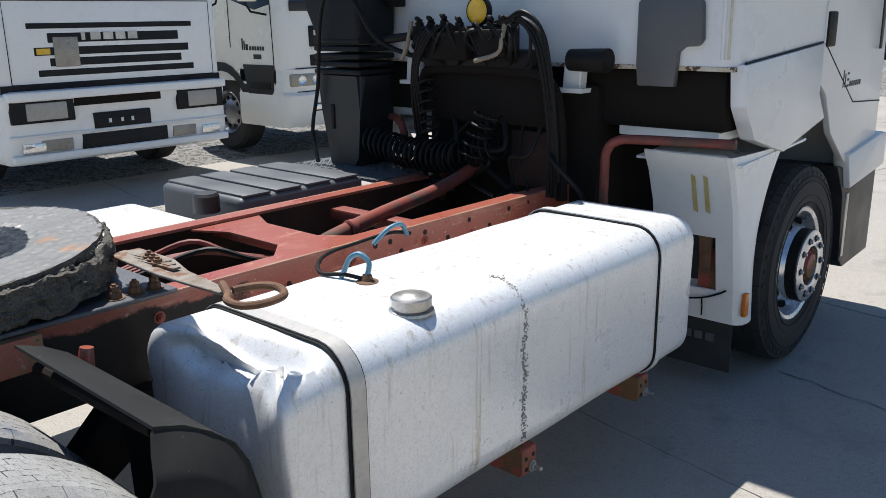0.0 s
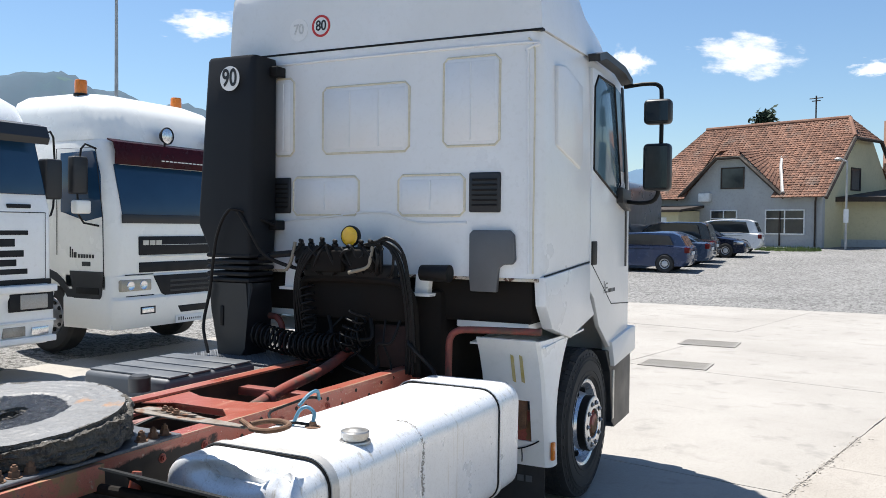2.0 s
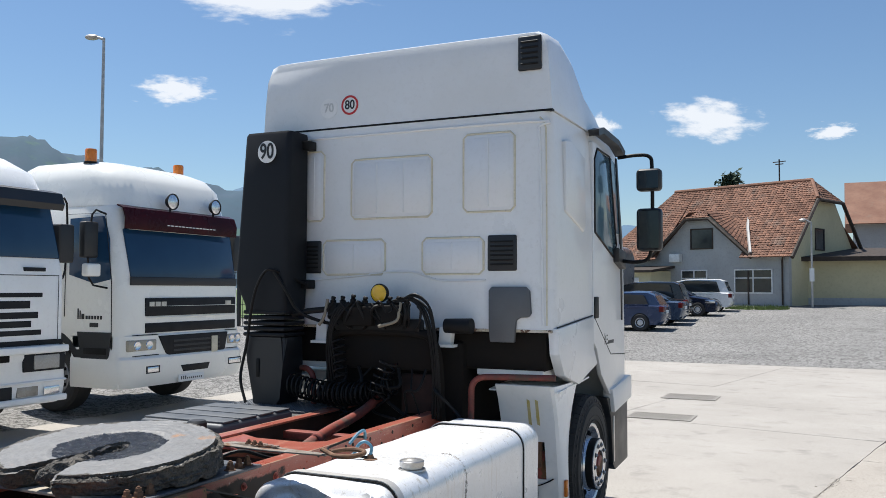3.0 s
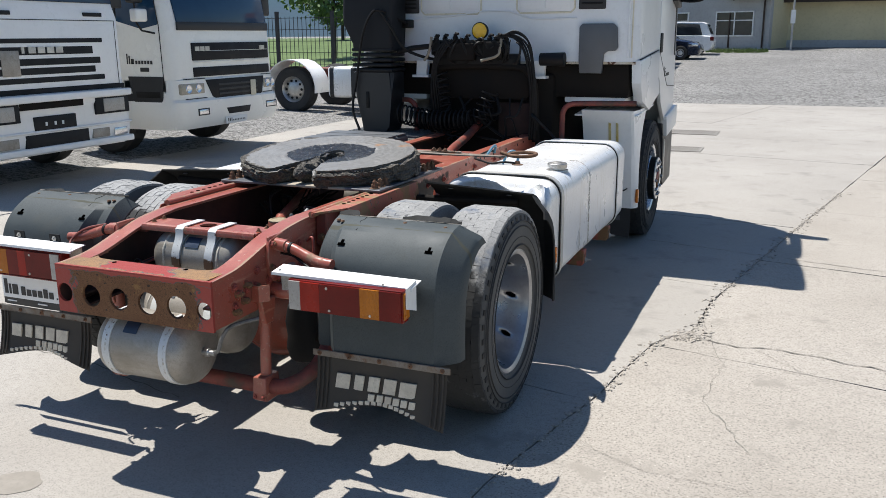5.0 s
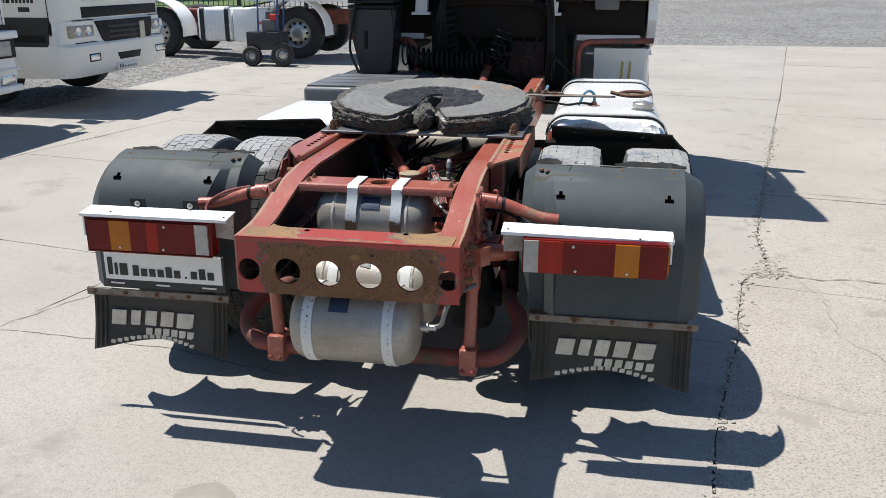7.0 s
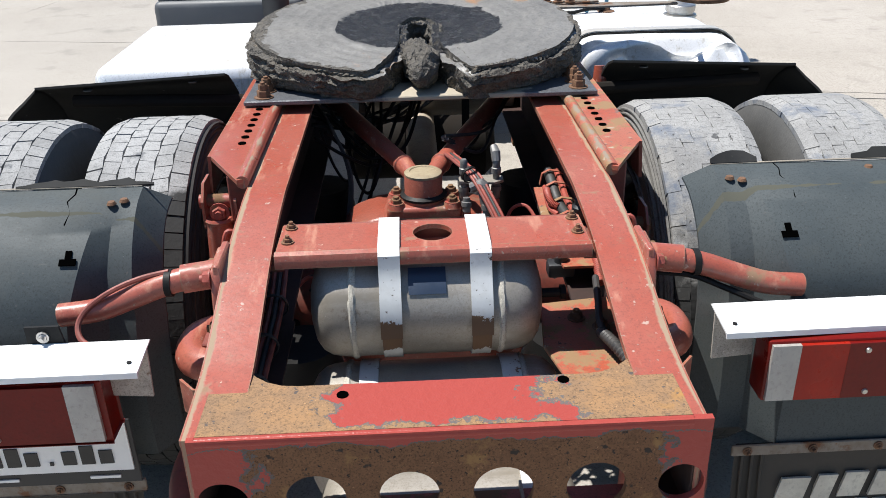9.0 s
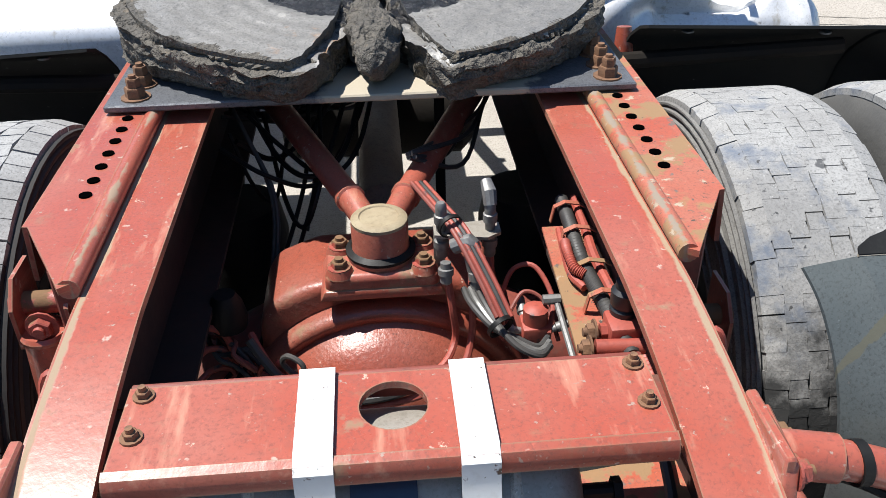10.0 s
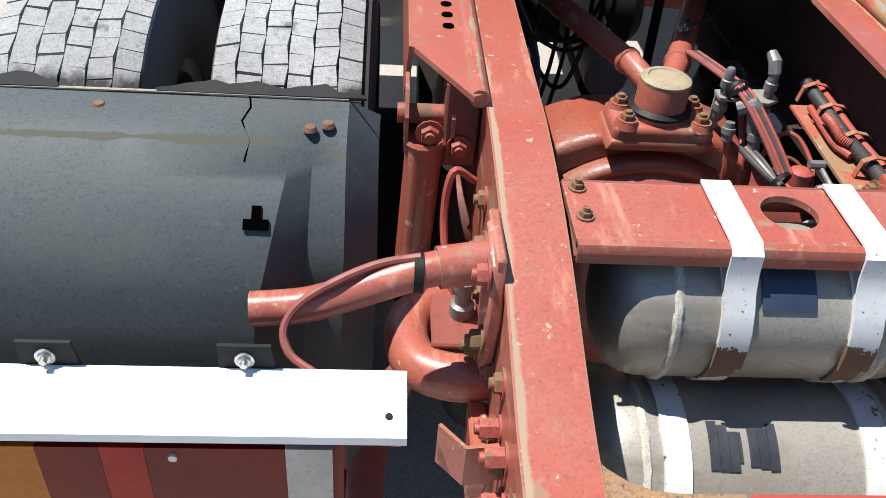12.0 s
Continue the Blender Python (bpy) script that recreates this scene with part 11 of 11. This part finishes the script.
fe = thing("fence", (-18, 26, 0.1), "dark mesh fence with steel posts", "fence")
for k in range(14):
    x = -27 + 2.5 * k if k < 7 else -27 + 2.5 * k
    if x > -9:
        continue
    b = B()
    box(b, x - 0.06, x + 0.06, 25.94, 26.06, 0.0, 2.75)
    part("post", b, M_DARK, fe)
    if k < 13:
        b = B()
        for j in range(13):
            tube(b, [(x + 0.19 * j, 26, 0.25), (x + 0.19 * j, 26, 2.55)], 0.012, 4, caps=False)
        for j in range(6):
            tube(b, [(x, 26, 0.3 + 0.44 * j), (x + 2.5, 26, 0.3 + 0.44 * j)], 0.014, 4, caps=False)
        part("mesh_panel", b, M_DARK, fe)


# trees: trunk, limbs, and a crown of many leaves
def tree(x, y, z, h, spread, label, leaf_mat, seed, n=2600, leaf=0.13, conifer=False):
    th = thing("tree", (x, y, z), label, "tree")
    r = random.Random(seed)
    b = B()
    tube(b, [(x, y, z), (x + 0.1, y, z + h * 0.4), (x, y + 0.1, z + h * 0.92)], [0.16, 0.11, 0.02], 8)
    tips = []
    for k in range(16):
        f = r.uniform(0.3, 0.95)
        a = r.uniform(0, 2 * math.pi)
        L = spread * (1.05 - f if conifer else math.sin(math.pi * min(1, f * 0.9)) * r.uniform(0.6, 1.0))
        p = Vector((x, y, z + h * f))
        q = p + Vector((math.cos(a) * L, math.sin(a) * L, (0.0 if conifer else 0.25) * L))
        tube(b, [p, p.lerp(q, 0.5) + Vector((0, 0, 0.1)), q], [0.045, 0.03, 0.01], 6)
        tips.append((p, q))
    part("trunk", b, M_TIMBER, th)
    b = B()
    for k in range(n):
        p, q = r.choice(tips)
        c = p.lerp(q, r.uniform(0.3, 1.05)) + Vector((r.gauss(0, 0.22), r.gauss(0, 0.22), r.gauss(0, 0.18))) * spread * 0.55
        u = Vector((r.uniform(-1, 1), r.uniform(-1, 1), r.uniform(-1, 1))).normalized()
        v = u.orthogonal().normalized()
        s = leaf * r.uniform(0.6, 1.4)
        b.faces.new([b.verts.new(p2) for p2 in (c - u * s, c + v * s * 0.5, c + u * s, c - v * s * 0.5)])
    o = part("crown", b, leaf_mat, th)


M_LEAF = mat("fresh_leaves", (0.09, 0.16, 0.03), (0.06, 0.12, 0.025), 0.7, scale=0.8, fine=6, mix=0.4, bump=0)
M_NEEDLE = mat("dark_conifer", (0.025, 0.05, 0.025), (0.02, 0.04, 0.02), 0.8, scale=1, fine=6, mix=0.4, bump=0)
tree(-20.2, 36.0, 0.5, 6.2, 2.4, "young leafy tree behind the fence", M_LEAF, 3)
tree(-4.7, 67.0, 1.4, 9.6, 2.3, "dark conifer behind the house", M_NEEDLE, 5, n=3000, leaf=0.22, conifer=True)
tree(-33.0, 60.0, 1.2, 6.0, 3.0, "leafy tree beyond the fence", M_LEAF, 7, n=2000, leaf=0.2)

# meadow beyond the fence
mb = B()
for q in (((-60, 30), (-14, 30), (-20, 110), (-120, 110)),):
    mb.faces.new([mb.verts.new((x, y, ground_z(x, y) + 0.02)) for x, y in q])
bmesh.ops.subdivide_edges(mb, edges=mb.edges[:], cuts=12, use_grid_fill=True)
for v in mb.verts:
    v.co.z = ground_z(v.co.x, v.co.y) + 0.03
md = part("meadow", mb, M_GRASS, None, "green meadow beyond the yard fence")
tagged(md, "", "meadow", "", "structure")

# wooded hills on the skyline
# the blue haze of distance is mixed into both base colours
M_HILL = mat("wooded_hills_haze_tinted", (0.026, 0.060, 0.095), (0.038, 0.082, 0.110), 0.95, scale=0.012, fine=0.12, mix=0.5, bump=0.0, spots=(0.055, 0.110, 0.095), spot_scale=0.006, spot_at=0.58, spot_soft=0.05)
M_HILLF = mat("distant_hills_haze_tinted", (0.07, 0.13, 0.20), (0.08, 0.15, 0.22), 0.95, scale=0.004, fine=0.03, mix=0.2, bump=0.0)


def hills(name, material, dist, a0, a1, heights, depth, seed, label):
    b = B()
    n, m = 120, 14
    rows = []
    for j in range(m + 1):
        row = []
        for i in range(n + 1):
            a = radians(a0 + (a1 - a0) * i / n)
            u = i / n * (len(heights) - 1)
            k = min(int(u), len(heights) - 2)
            f = u - k
            f = f * f * (3 - 2 * f)
            h = heights[k] * (1 - f) + heights[k + 1] * f
            t = j / m
            d = dist + depth * t
            z = h * math.sin(min(t * 1.25, 1) * math.pi / 2) * (1 + 0.10 * noise.noise(Vector((i * 0.22, j * 0.4, seed))) * t + 0.03 * noise.noise(Vector((i * 1.1, j * 1.3, seed))))
            row.append(b.verts.new((-math.sin(a) * d, math.cos(a) * d, z - 6)))
        rows.append(row)
    for j in range(m):
        for i in range(n):
            b.faces.new((rows[j][i], rows[j][i + 1], rows[j + 1][i + 1], rows[j + 1][i]))
    o = part(name, b, material, None, label, angle=80)
    tagged(o, "", "hills", "", "structure")
    return o


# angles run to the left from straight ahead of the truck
hills("backdrop_hills", M_HILL, 700, 24, 74, (60, 95, 105, 115, 121, 140, 146, 168, 160, 130, 100, 80, 60, 40), 420, 2.0, "wooded hills on the skyline, haze-blue put into their colour")
hills("backdrop_far_hills", M_HILLF, 1700, -10, 40, (20, 40, 60, 100, 165, 120, 150, 260, 300, 240), 600, 5.0, "distant mountain with blue haze put into its colour")


# fair-weather clouds: soft sheets of vapour kilometres out
def cloud_material(seed):
    m = bpy.data.materials.new("cloud_vapour")
    m.use_nodes = True
    N, L = m.node_tree.nodes, m.node_tree.links
    N.clear()
    out = N.new("ShaderNodeOutputMaterial")
    mix = N.new("ShaderNodeMixShader")
    tr = N.new("ShaderNodeBsdfTransparent")
    em = N.new("ShaderNodeEmission")
    em.inputs["Color"].default_value = (0.93, 0.96, 1.0, 1)
    em.inputs["Strength"].default_value = 0.85
    tc = N.new("ShaderNodeTexCoord")
    n1 = N.new("ShaderNodeTexNoise")
    n1.noise_dimensions = "4D"
    n1.inputs["W"].default_value = seed * 3.1
    n1.inputs["Scale"].default_value = 2.6
    n1.inputs["Detail"].default_value = 9
    n1.inputs["Roughness"].default_value = 0.58
    L.new(tc.outputs["Object"], n1.inputs["Vector"])
    ln = N.new("ShaderNodeVectorMath")
    ln.operation = "LENGTH"
    L.new(tc.outputs["Object"], ln.inputs[0])
    sub = N.new("ShaderNodeMath")
    sub.operation = "MULTIPLY_ADD"
    L.new(ln.outputs["Value"], sub.inputs[0])
    sub.inputs[1].default_value = -0.55
    L.new(n1.outputs["Fac"], sub.inputs[2])
    mr = N.new("ShaderNodeMapRange")
    mr.interpolation_type = "SMOOTHSTEP"
    mr.inputs["From Min"].default_value = 0.10
    mr.inputs["From Max"].default_value = 0.36
    mr.inputs["To Max"].default_value = 0.92
    L.new(sub.outputs[0], mr.inputs["Value"])
    L.new(mr.outputs[0], mix.inputs[0])
    L.new(tr.outputs[0], mix.inputs[1])
    L.new(em.outputs[0], mix.inputs[2])
    L.new(mix.outputs[0], out.inputs["Surface"])
    return m


def cloud(way, dist, size, tall, seed, lean=0.0):
    c = Vector(way).normalized() * dist
    side = Vector((-c.y, c.x, 0)).normalized()
    up = Vector((0, 0, 1))
    b = B()
    vs = [b.verts.new((x, 0, z)) for x, z in ((-1, -1), (1, -1), (1, 1), (-1, 1))]
    b.faces.new(vs)
    me = mesh_from(b, "cloud")
    me.materials.append(cloud_material(seed))
    o = new("cloud", me)
    m = Matrix((side * size + up * lean * size, c.normalized(), up * size * tall)).transposed().to_4x4()
    m.translation = c
    o.matrix_basis = m
    o.visible_shadow = False
    tagged(o, "white fair-weather cloud", "cloud", "clouds in the sky", "stuff")


cloud((-0.660, 0.718, 0.219), 2400, 150, 0.36, 1)
cloud((-0.127, 0.974, 0.189), 2400, 190, 0.42, 2, 0.25)
cloud((-0.566, 0.763, 0.325), 2300, 330, 0.30, 3)
cloud((-0.249, 0.951, 0.186), 2500, 80, 0.8, 4, 0.5)
cloud((0.0, 0.986, 0.168), 2600, 90, 0.4, 5)
